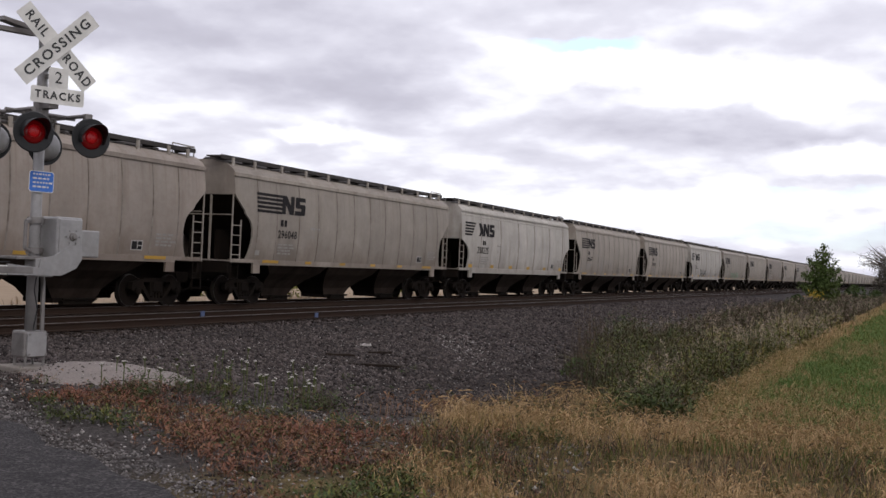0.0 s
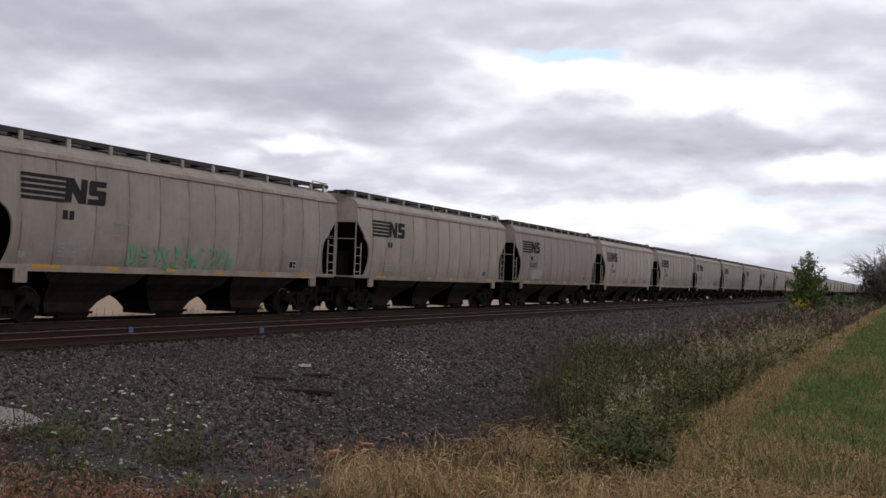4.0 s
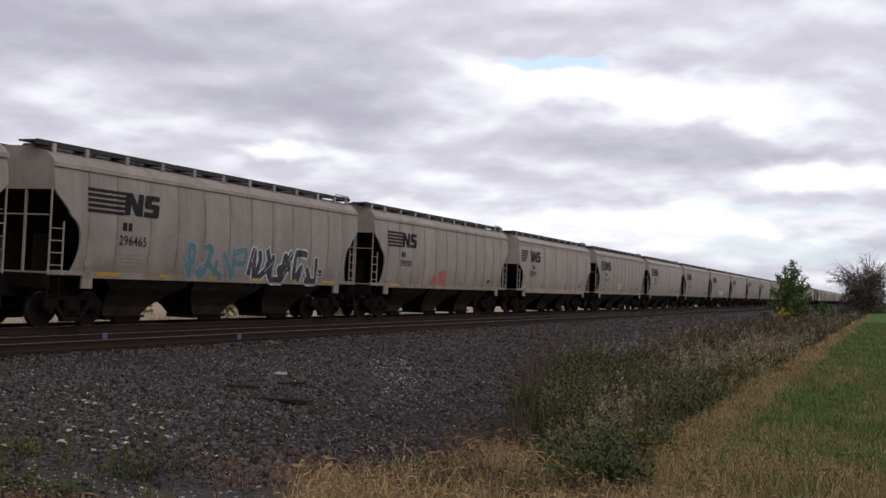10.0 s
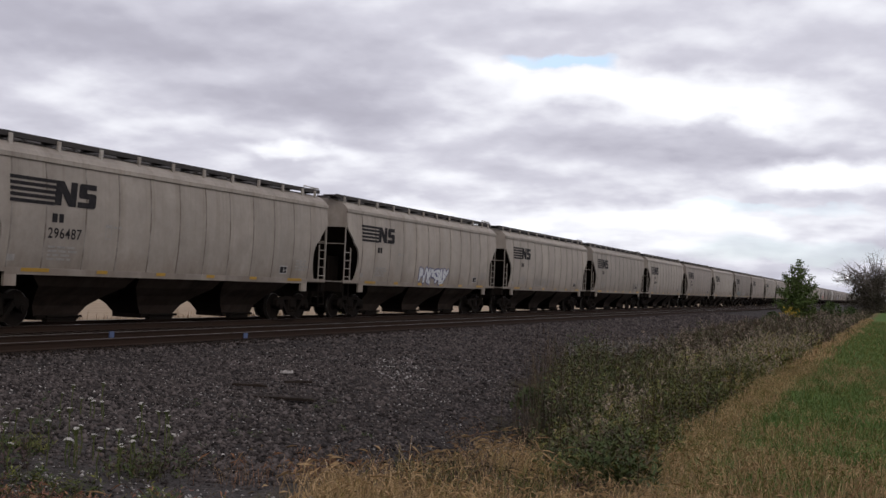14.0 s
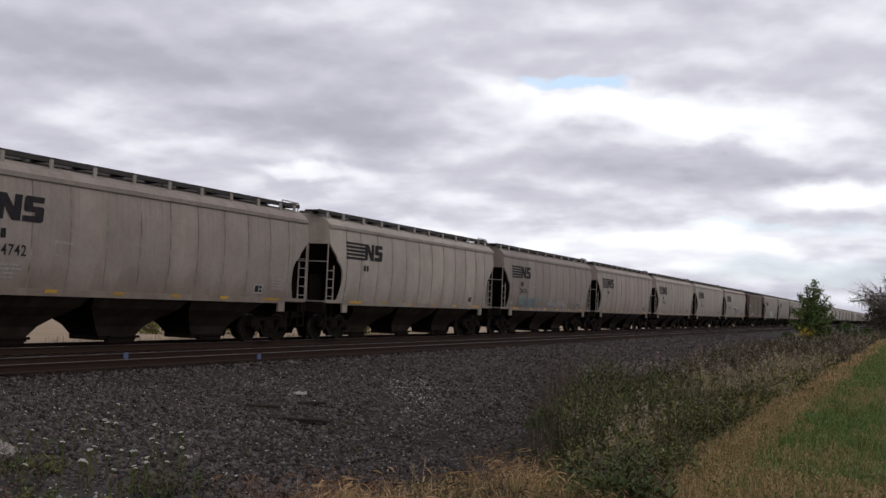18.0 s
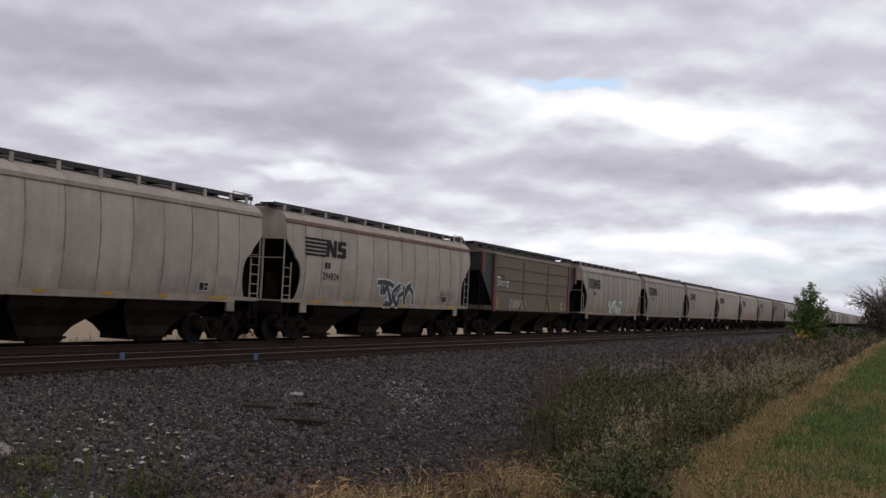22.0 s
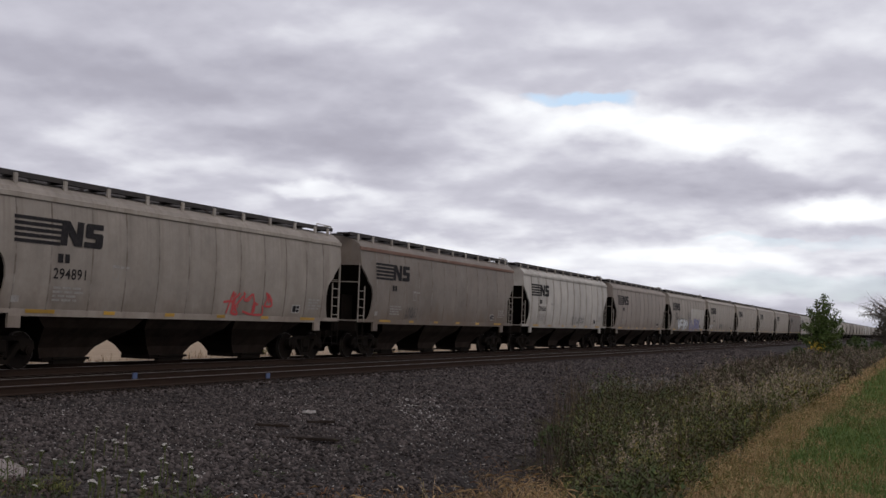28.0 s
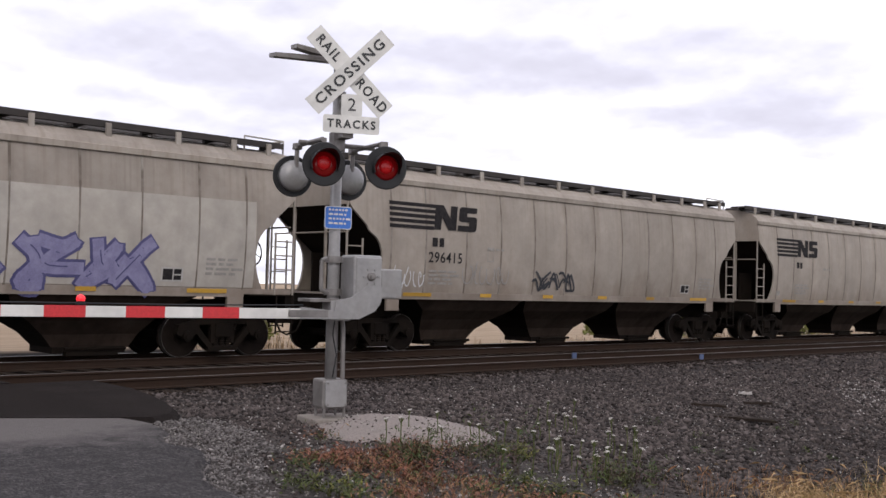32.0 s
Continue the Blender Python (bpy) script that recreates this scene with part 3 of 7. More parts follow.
# ---- the crossing road ----
def road_material():
    """Worn asphalt, paler where wheels brake before the crossing."""
    m = bpy.data.materials.new("worn_grey_asphalt")
    m.use_nodes = True
    n = Net(m.node_tree)
    pos = n.node("ShaderNodeNewGeometry").outputs["Position"]
    sep = n.node("ShaderNodeSeparateXYZ")
    n.put(sep.inputs[0], pos)
    a = n.noise(pos, 0.8, 4, 0.6)
    b = n.noise(pos, 4.0, 5, 0.65, 0.4)
    c = n.noise(pos, 55.0, 3, 0.7)
    chips = n.node("ShaderNodeTexVoronoi")
    n.put(chips.inputs["Vector"], pos)
    n.put(chips.inputs["Scale"], 60.0)
    tone = n.ramp(chips.outputs["Color"], [(0.2, (0.024, 0.0215, 0.022)), (0.6, (0.052, 0.047, 0.047)), (0.9, (0.120, 0.108, 0.104))])
    dark = n.mix(n.ramp(b, [(0.45, 0.0), (0.62, 0.65)]), tone, (0.024, 0.0215, 0.022))
    pale = n.mix(n.ramp(b, [(0.35, 0.2), (0.65, 0.8)]), n.mix(0.6, tone, (0.20, 0.178, 0.168)), (0.15, 0.133, 0.126))
    w = n.math("ADD", n.math("MULTIPLY", n.math("SUBTRACT", a, 0.5), 2.6), n.math("MULTIPLY", n.math("SUBTRACT", b, 0.5), 1.3))
    col = n.mix(n.math("MULTIPLY", n.range(n.math("ADD", sep.outputs[0], w), -9.6, -10.5), 0.85), dark, pale)
    s = n.node("ShaderNodeBsdfPrincipled")
    n.put(s.inputs["Base Color"], col)
    n.put(s.inputs["Roughness"], 0.93)
    n.put(s.inputs["Specular IOR Level"], 0.25)
    bp = n.node("ShaderNodeBump")
    n.put(bp.inputs["Distance"], 0.03)
    n.put(bp.inputs["Height"], n.mix(0.5, c, chips.outputs["Distance"]))
    n.put(s.inputs["Normal"], bp.outputs[0])
    n.put(n.node("ShaderNodeOutputMaterial").inputs[0], s.outputs[0])
    return m


asphalt_old = road_material()
def road_edge(x):
    table = [(-40, 5.6), (-11.0, 5.6), (-9.0, 4.95), (-7.0, 4.05), (-5.45, 3.3), (-4.3, 2.7), (-3.0, 1.9), (-1.5, 1.0), (2.0, 0.0), (40, -1.0)]
    return along(table, x) + 0.16 * noise.noise((x * 1.3, 0, 0)) + 0.07 * noise.noise((x * 4.0, 3, 0))


def make_road():
    """Worn road up to the tracks, with a thick dark patch of newer asphalt over the crossing."""
    g = Geo()
    xs = steps([(-14.4, 14, 0.2)])
    for i, (a, b) in enumerate(zip(xs, xs[1:])):
        e0, e1 = road_edge(a), road_edge(b)
        g.add([(a, -3.2, 0.0), (b, -3.2, 0.0), (b, e1, 0.0), (a, e0, 0.0), (a, e0 + 0.25, -0.16), (b, e1 + 0.25, -0.16)], [(0, 1, 2, 3), (3, 2, 5, 4)])
    tagged(new("road", g.mesh("road", asphalt_old)), "worn grey asphalt road with crumbling gravelly edge", "road", kind="structure")
    g = Geo()
    rim = [(-14.3, -3.4), (-13.5, 0.0), (-12.75, 2.8), (-12.1, 4.4), (-11.5, 5.35), (-11.22, 5.85), (-11.42, 6.2), (-11.9, 6.52), (-12.6, 6.8), (-13.4, 7.05), (-14.4, 7.3), (-15.86, 7.4), (-15.86, -3.4)]
    k = len(rim)
    cx, cy = -13.5, 1.5
    low = [(cx + (x - cx) * 1.06, cy + (y - cy) * 1.05, -0.26) for x, y in rim]
    g.add([(x, y, 0.012) for x, y in rim] + low, [tuple(range(k))] + [(i, k + i, k + (i + 1) % k, (i + 1) % k) for i in range(k)])
    for a, b in ((-17.35 + 0.06, -16.05 - 0.06), (-17.92 - 1.5, -17.55), (-20.0, -21.6), (-30.0, -21.75)):
        lo, hi = min(a, b), max(a, b)
        g.box(lo, hi, -3.4, 6.2, -0.26, 0.004)
    tagged(new("pavement", g.mesh("pavement", asphalt_new)), "thick dark asphalt patch over the level crossing", "pavement", kind="structure")


make_road()


# ---- the two tracks ----
def make_rail(x):
    """A rail of T section; its worn head is a part."""
    side = [(-0.07, -0.172), (0.07, -0.172), (0.07, -0.160), (0.012, -0.138), (0.012, -0.045), (0.036, -0.034), (0.036, -0.004), (-0.036, -0.004), (-0.036, -0.034), (-0.012, -0.045), (-0.012, -0.138), (-0.07, -0.160)]
    top = [(-0.034, -0.0038), (0.034, -0.0038), (0.030, 0.0), (-0.030, 0.0)]
    ob = new("rail", Geo().prism(side, -150, 1600, 1).mesh("rail", rail_side))
    ob.matrix_basis = pose(x, 0, 0)
    tagged(ob, "long rusty steel rail spiked to wooden ties", "rail", "rails of the two tracks")
    part("rail_head", Geo().prism(top, -150, 1600, 1), rail_top, ob, "bright worn running surface")


for centre in (NEAR, FAR):
    for side in (-0.7525, 0.7525):
        make_rail(centre + side)

random.seed(3)
tie_mesh = Geo().box(-1.24, 1.24, -0.115, 0.115, -0.37, -0.195, bevel=0.012).mesh("tie", tie_wood)
plate_mesh = Geo().box(-0.17, 0.17, -0.09, 0.09, -0.176, -0.166).mesh("tie_plate", rail_side)
for name, centre, count in (("track_near", NEAR, 240), ("track_far", FAR, 0)):
    track = thing(name, "wooden ties of a track bedded in dark ballast", "track", kind="structure", at=pose(centre, 0, 0))
    y = 6.6
    for i in range(count):
        o = new("tie", tie_mesh)
        o.parent = track
        o.matrix_basis = pose(random.uniform(-0.05, 0.05), y, random.uniform(-0.012, 0.008), 0, 0, random.uniform(-1, 1))
        y += 0.53
    g = Geo()
    while y < 420:
        g.box(-1.3, 1.3, y - 0.115, y + 0.115, -0.36, -0.175)
        y += 0.53
    y = -40.0
    while y < -4:
        g.box(-1.3, 1.3, y - 0.115, y + 0.115, -0.36, -0.175)
        y += 0.53
    tagged(part("more_ties", g, tie_wood, track), kind="stuff")

# ---- the grain train ----
PITCH, BODY = 18.4, 16.84          # coupled length, length of the side
EDGES = {
    "round": [(1.46, 0.78), (1.56, 0.84), (1.75, 0.93), (1.95, 0.99), (2.2, 1.02), (2.45, 0.99), (2.62, 0.92), (2.76, 0.80), (2.86, 0.64), (2.93, 0.56), (3.02, 0.52), (3.2, 0.31), (3.4, 0.08), (3.48, 0.02), (3.5, 0.0), (4.15, 0.0)],
    "low": [(1.46, 0.90), (1.6, 0.95), (1.85, 0.98), (2.1, 0.96), (2.3, 0.88), (2.5, 0.70), (2.62, 0.50), (2.72, 0.24), (2.8, 0.06), (2.84, 0.0), (4.15, 0.0)],
}
CUT = {"round": 3.5, "low": 2.84}


def side_x(z):
    return 1.60 - 0.10 * ((z - 2.75) / 1.3) ** 2


def edge_y(z, build):
    rows = EDGES[build]
    for (a, p), (b, q) in zip(rows, rows[1:]):
        if z <= b:
            return p + (q - p) * max(0.0, z - a) / (b - a)
    return 0.0


def hopper_shell(build):
    """Curved sides cut back at both ends, with a returned lip round each cut, roof and end panels."""
    g = Geo()
    zs = sorted({z for z, _ in EDGES[build]} | {1.65, 2.0, 2.35, 2.7, 3.0, 3.3, 3.65, 3.9})
    for s in (1, -1):
        rows = []
        for z in zs:
            e = edge_y(z, build)
            w = s * side_x(z)
            rows.append([(w - s * 0.06, e + 0.004, z), (w, e, z), (w, 4.2, z), (w, 8.42, z), (w, 12.64, z), (w, BODY - e, z), (w - s * 0.06, BODY - e - 0.004, z)])
        k = len(rows[0])
        f = [(j * k + i, j * k + i + 1, (j + 1) * k + i + 1, (j + 1) * k + i) for j in range(len(zs) - 1) for i in range(k - 1)]
        g.add([p for r in rows for p in r], [q if s > 0 else q[::-1] for q in f])
    roof = [(1.485, 4.15), (1.50, 4.20), (1.42, 4.32), (1.18, 4.48), (0.70, 4.60), (0.0, 4.62), (-0.70, 4.60), (-1.18, 4.48), (-1.42, 4.32), (-1.50, 4.20), (-1.485, 4.15)]
    k = len(roof)
    g.add([(x, y, z) for y in (0.0, BODY) for x, z in roof], [(i, i + 1, k + i + 1, k + i) for i in range(k - 1)])
    c = CUT[build]
    for y in (0.0, BODY):
        w = side_x(c)
        g.add([(x, y, z) for x, z in roof] + [(-w, y, c), (w, y, c)], [tuple(range(k + 2))])
    return g


def build_truck(car, y):
    """A freight truck: bolster with side frames, springs, axles and wheels as its pieces."""
    truck = part("truck", SHARED["bolster"], None, car)
    truck.matrix_basis = pose(0, y, 0)
    for s in (1, -1):
        fr = part("side_frame", SHARED["side_frame"], None, truck)
        fr.matrix_basis = pose(s * 1.0, 0, 0)
        sp = part("spring", SHARED["spring"], None, truck)
        sp.matrix_basis = pose(s * 1.0, 0, 0)
    for d in (-0.89, 0.89):
        part("axle", SHARED["axle"], None, truck).matrix_basis = pose(0, d, 0.457)
        for s in (0, 180):
            part("wheel", SHARED["wheel"], None, truck).matrix_basis = pose(0.7525 * (1 if s == 0 else -1), d, 0.457, 0, 0, s)
    return truck


SHARED = {}


def shared_meshes():
    s = SHARED
    # slope sheets in near-black steel: grime and recess shade in one colour
    for build, c in CUT.items():
        for y, t in ((0.01, 1), (BODY - 0.01, -1)):
            g = Geo()
            w = side_x(c) - 0.005
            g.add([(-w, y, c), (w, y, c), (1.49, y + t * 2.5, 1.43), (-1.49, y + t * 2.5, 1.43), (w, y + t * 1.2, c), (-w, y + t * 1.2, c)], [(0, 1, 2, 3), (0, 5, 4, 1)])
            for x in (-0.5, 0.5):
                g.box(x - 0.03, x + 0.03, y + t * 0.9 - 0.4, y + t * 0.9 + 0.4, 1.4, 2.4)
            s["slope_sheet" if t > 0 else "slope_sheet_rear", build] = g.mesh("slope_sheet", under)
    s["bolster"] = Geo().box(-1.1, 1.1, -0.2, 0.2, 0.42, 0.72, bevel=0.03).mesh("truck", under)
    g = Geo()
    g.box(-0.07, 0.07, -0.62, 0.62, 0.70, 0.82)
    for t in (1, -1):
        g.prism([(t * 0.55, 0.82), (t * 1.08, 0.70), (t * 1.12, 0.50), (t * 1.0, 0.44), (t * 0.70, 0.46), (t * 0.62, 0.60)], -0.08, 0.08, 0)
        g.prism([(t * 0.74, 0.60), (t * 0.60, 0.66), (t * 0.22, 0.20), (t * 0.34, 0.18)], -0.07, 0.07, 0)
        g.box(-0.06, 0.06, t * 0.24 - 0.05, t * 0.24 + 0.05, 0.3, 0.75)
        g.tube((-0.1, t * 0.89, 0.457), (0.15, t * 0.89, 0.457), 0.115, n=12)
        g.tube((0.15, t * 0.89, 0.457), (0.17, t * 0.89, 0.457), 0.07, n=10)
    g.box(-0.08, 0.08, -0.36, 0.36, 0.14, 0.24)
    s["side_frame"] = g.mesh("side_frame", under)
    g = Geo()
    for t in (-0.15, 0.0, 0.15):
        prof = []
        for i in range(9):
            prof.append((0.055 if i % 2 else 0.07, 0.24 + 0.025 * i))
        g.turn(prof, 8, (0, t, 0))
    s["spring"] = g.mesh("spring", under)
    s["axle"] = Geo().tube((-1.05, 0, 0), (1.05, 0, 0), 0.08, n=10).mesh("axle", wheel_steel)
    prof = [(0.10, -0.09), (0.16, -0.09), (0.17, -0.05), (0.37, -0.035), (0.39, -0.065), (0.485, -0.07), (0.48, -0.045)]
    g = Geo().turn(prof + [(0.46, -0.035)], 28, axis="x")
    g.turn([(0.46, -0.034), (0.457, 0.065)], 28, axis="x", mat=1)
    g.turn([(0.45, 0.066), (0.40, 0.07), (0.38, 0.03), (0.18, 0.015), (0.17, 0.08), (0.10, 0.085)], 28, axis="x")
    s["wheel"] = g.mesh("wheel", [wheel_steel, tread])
    s["post"] = Geo().box(-0.03, 0.03, -0.055, 0.055, 0, 0.39, bevel=0.006).mesh("post", paint_white)
    g = Geo()
    for x0 in (0.72, 0.91, 1.10):
        g.box(x0 - 0.085, x0 + 0.085, -0.35, BODY - 0.1, 4.67, 4.715)
    for i in range(12):
        g.box(0.6, 1.18, 0.2 + i * 1.48, 0.26 + i * 1.48, 4.60, 4.67)
    g.box(1.185, 1.205, -0.35, BODY - 0.1, 4.605, 4.735)
    s["running_board"] = g.mesh("running_board", walk_steel)
    g = Geo()
    g.prism([(-0.32, 4.44), (0.32, 4.44), (0.30, 4.68), (0.18, 4.76), (-0.18, 4.76), (-0.30, 4.68)], 0.7, BODY - 0.7, 1)
    for i in range(9):
        g.box(-0.36, 0.36, 1.0 + i * 1.85, 1.08 + i * 1.85, 4.55, 4.74)
    s["hatch"] = g.mesh("hatch", walk_steel)
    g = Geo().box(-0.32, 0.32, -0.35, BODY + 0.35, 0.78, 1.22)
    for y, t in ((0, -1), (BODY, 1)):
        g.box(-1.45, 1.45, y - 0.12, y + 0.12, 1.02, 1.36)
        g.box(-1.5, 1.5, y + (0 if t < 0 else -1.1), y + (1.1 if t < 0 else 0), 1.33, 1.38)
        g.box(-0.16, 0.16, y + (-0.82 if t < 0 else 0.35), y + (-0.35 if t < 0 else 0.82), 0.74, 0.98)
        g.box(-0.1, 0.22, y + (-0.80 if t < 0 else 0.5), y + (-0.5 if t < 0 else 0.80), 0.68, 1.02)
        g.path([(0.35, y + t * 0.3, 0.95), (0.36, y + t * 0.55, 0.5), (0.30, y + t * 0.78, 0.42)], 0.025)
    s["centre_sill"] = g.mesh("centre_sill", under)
    g = Geo()
    for x in (-0.62, 0.62):
        g.box(x - 0.03, x + 0.03, 0.02, 0.07, 1.40, 3.6)
    g.tube((-1.46, 0.05, 2.86), (1.46, 0.05, 2.86), 0.02, n=6)
    g.box(-1.48, 1.48, -0.06, 0.55, 1.39, 1.43)
    s["end_frame"] = g.mesh("end_frame", ladder_paint)
    g = Geo()
    for z in [1.60 + 0.31 * i for i in range(4)]:
        g.tube((0, 0.0, z), (0, 0.46, z), 0.016, n=6)
    g.box(-0.018, 0.018, -0.04, 0.0, 1.35, 3.55)
    g.box(-0.018, 0.018, 0.44, 0.475, 1.35, 2.72)
    s["ladder"] = g.mesh("ladder", ladder_paint)
    g = Geo()
    for z in (0.55, 0.86):
        g.tube((0, -0.02, z), (0, 0.40, z), 0.016, n=6)
    g.box(-0.015, 0.015, -0.035, 0.0, 0.5, 1.36)
    g.box(-0.015, 0.015, 0.38, 0.41, 0.5, 1.36)
    s["step"] = g.mesh("step", under)
    g = Geo()
    g.path([(0, 0.05, 4.30), (0, 0.05, 4.80), (0, -0.98, 4.82), (0, -0.98, 4.35)], 0.020)
    g.path([(0, 0.05, 4.80), (-0.7, 0.05, 4.80), (-0.7, 0.05, 4.45)], 0.024)
    s["handrail"] = g.mesh("handrail", paint_white)
    g = Geo()
    for zc, rr in ((0, 0.27),):
        pts = [(0, rr * math.cos(a * math.pi / 8), rr * math.sin(a * math.pi / 8)) for a in range(17)]
        g.path(pts, 0.018, 6)
        for a in range(4):
            g.tube((0, 0, 0), (0, rr * math.cos(a * math.pi / 2 + 0.4), rr * math.sin(a * math.pi / 2 + 0.4)), 0.012, n=5)
    s["brake_wheel"] = g.moved(pose(0, 0, 0, 0, 0, 90)).mesh("brake_wheel", under)
    # three hopper bays
    g = Geo()
    top, bot = 1.40, 0.34
    inner = [(top, 1.46, 2.09), (1.02, 1.15, 1.86), (0.78, 0.84, 1.42), (0.50, 0.58, 1.02), (0.22, 0.48, 0.76)]
    outer = (2.08, 1.45, 1.22, 1.02, 0.86)
    for key, a, b in (("bay", 0, 0), ("bay_front", 1, 0), ("bay_rear", 0, 1)):
        g = Geo()
        g.add([(x, y, z) for (z, hx, hy), o in zip(inner, outer) for lo, hi in (((o if a else hy), (o if b else hy)),) for x, y in ((-hx, -lo), (hx, -lo), (hx, hi), (-hx, hi))],
              [(j * 4 + i, j * 4 + (i + 1) % 4, j * 4 + 4 + (i + 1) % 4, j * 4 + 4 + i) for j in range(4) for i in range(4)] + [(19, 18, 17, 16)])
        # end faces get the darker steel: their deeper shade is painted in
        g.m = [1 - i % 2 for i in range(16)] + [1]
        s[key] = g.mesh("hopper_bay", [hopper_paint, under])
    g = Geo().box(-0.52, 0.52, -0.78, 0.78, 0.12, 0.25, bevel=0.01)
    g.box(0.50, 0.66, -0.55, 0.55, 0.08, 0.17)
    g.tube((0.68, -0.6, 0.22), (0.68, 0.7, 0.22), 0.035, n=8)
    s["gate"] = g.mesh("outlet_gate", under)
    g = Geo()
    for sx in (1, -1):
        x = sx * 1.505
        g.box(min(x, x - sx * 0.12), max(x, x - sx * 0.12), 0.03, BODY - 0.03, 1.36, 1.475, bevel=0.008)
        g.box(min(x, x - sx * 0.06) , max(x, x - sx * 0.06), 1.25, BODY - 1.25, 1.30, 1.37)
    s["sill_all"] = g
    g = Geo()
    zs = [1.46 + 0.163 * i for i in range(17)]
    pts = [(side_x(z) + d, y, z) for z in zs for y, d in ((-0.028, 0.0), (-0.012, 0.010), (0.012, 0.010), (0.028, 0.0))]
    g.add(pts, [(j * 4 + i, j * 4 + i + 1, j * 4 + 5 + i, j * 4 + 4 + i) for j in range(16) for i in range(3)])
    s["rib"] = g.mesh("rib", seam)


shared_meshes()
RIBS = [1.28, 2.42, 3.85, 5.15, 6.5, 7.85, 9.15, 10.45, 11.8, 13.1, 14.4, 15.55]
POSTS = [0.24, 1.47, 3.11, 4.7, 6.28, 7.85, 9.4, 10.95, 12.5, 14.05, 15.4, 16.3]


def on_side(geo, lift=0.012):
    """Wraps a drawing in (along, up) round the curve of the side that faces the road."""
    geo.v = [(side_x(p[1]) + lift + p[2], p[0], p[1]) for p in geo.v]
    return geo


def bar(g, y0, y1, z0, z1, mat=0, slant=0.0):
    k = max(1, int((z1 - z0) / 0.2))
    for i in range(k):
        a, b = z0 + (z1 - z0) * i / k, z0 + (z1 - z0) * (i + 1) / k
        g.add([(y0 + slant * (a - z0), a, 0), (y1 + slant * (a - z0), a, 0), (y1 + slant * (b - z0), b, 0), (y0 + slant * (b - z0), b, 0)], [(0, 1, 2, 3)], mat)


def emblem_blocks(broken):
    """Heavy slanted blocks that end the striped mark, the second notched on both sides; the older mark has a dark crest before them."""
    o, lo, tall, lean = (-0.02 if broken else 0.0), 3.05, 0.62, 0.09
    first = [(0, 0), (0.24, 0), (0.24, 0.50), (0.50, 0), (0.77, 0), (0.77, 1), (0.53, 1), (0.53, 0.50), (0.27, 1), (0, 1)]
    second = [(0.82, 0), (1.44, 0), (1.50, 0.08), (1.50, 0.54), (1.44, 0.615), (1.12, 0.615), (1.12, 0.77), (1.48, 0.77), (1.48, 1), (0.90, 1), (0.84, 0.92), (0.84, 0.46), (0.90, 0.385), (1.22, 0.385), (1.22, 0.23), (0.82, 0.23)]
    out = []
    for name, shape in (("emblem", first), ("emblem_block", second)):
        g = Geo().add([(2.66 + o + u + lean * v, lo + tall * v, 0.004) for u, v in shape], [tuple(range(len(shape)))])
        out.append(on_side(g).mesh(name, decal_black))
    if broken:
        crest = [(2.08, 3.66), (2.20, 3.45), (2.30, 3.26), (2.08, 3.05), (2.30, 3.05), (2.36, 3.15), (2.46, 3.15), (2.48, 3.05), (2.62, 3.05), (2.66, 3.36), (2.45, 3.67)]
        out.append(on_side(Geo().add([(a, b, 0.004) for a, b in crest], [tuple(range(len(crest)))])).mesh("emblem_crest", decal_black))
    return out


def stripes(broken):
    out = []
    for i in range(5):
        g = Geo()
        z = 3.67 - i * 0.138
        if broken:
            bar(g, 0.40 - 0.02 * i, 1.72 - 0.125 * i, z - 0.088, z, slant=0.25)
        else:
            bar(g, 1.2, 2.80 - 0.035 * i, z - 0.086, z)
        out.append(on_side(g).mesh("stripe", decal_black))
    return out


def small_print():
    g = Geo()
    bar(g, 2.62, 2.80, 2.62, 2.84)
    bar(g, 2.86, 3.02, 2.62, 2.84)
    return on_side(g).mesh("reporting_mark", decal_black)


def faint_print():
    g = Geo()
    random.seed(5)
    for y, z, n in ((2.55, 1.98, 4), (14.6, 2.05, 4), (4.6, 2.6, 1)):
        for i in range(n):
            q = y
            for j in range(3):
                w = random.uniform(0.12, 0.34)
                bar(g, q, q + w, z - i * 0.1, z - i * 0.1 + 0.055)
                q += w + 0.06
                if q > y + 0.85:
                    break
    for a, b, c, d in ((4.62, 4.86, 2.66, 2.68), (4.62, 4.86, 2.30, 2.32), (4.62, 4.64, 2.30, 2.68), (4.84, 4.86, 2.30, 2.68)):
        bar(g, a, b, c, d)
    bar(g, 1.25, 1.5, 1.62, 1.78)
    return on_side(g).mesh("stencil", decal_grey)


def code_panel():
    g = Geo()
    for a, b, c, d, mat, up in ((13.58, 14.08, 1.60, 1.88, 0, 0.0), (13.62, 13.84, 1.63, 1.85, 1, 0.003), (13.87, 14.04, 1.75, 1.85, 1, 0.003), (13.87, 14.04, 1.63, 1.72, 1, 0.003)):
        g.add([(a, c, up), (b, c, up), (b, d, up), (a, d, up)], [(0, 1, 2, 3)], mat)
    return on_side(g).mesh("data_panel", [surface("faded_white_stencil", (0.40, 0.375, 0.345), 0.7), decal_black])


STRIPES = {False: stripes(False), True: stripes(True)}
EMBLEM = {False: emblem_blocks(False), True: emblem_blocks(True)}
MARK, FAINT, CODE = small_print(), faint_print(), code_panel()
STRIP = {w: on_side((lambda g: (bar(g, 0, w, 1.375, 1.465), g)[1])(Geo()), 0.030).mesh("reflector", reflect_yellow) for w in (0.42, 0.95)}

SQUARE = on_side((lambda g: (bar(g, 0, 0.48, 1.50, 1.66), g)[1])(Geo()), 0.016).mesh("reflector", reflect_yellow)


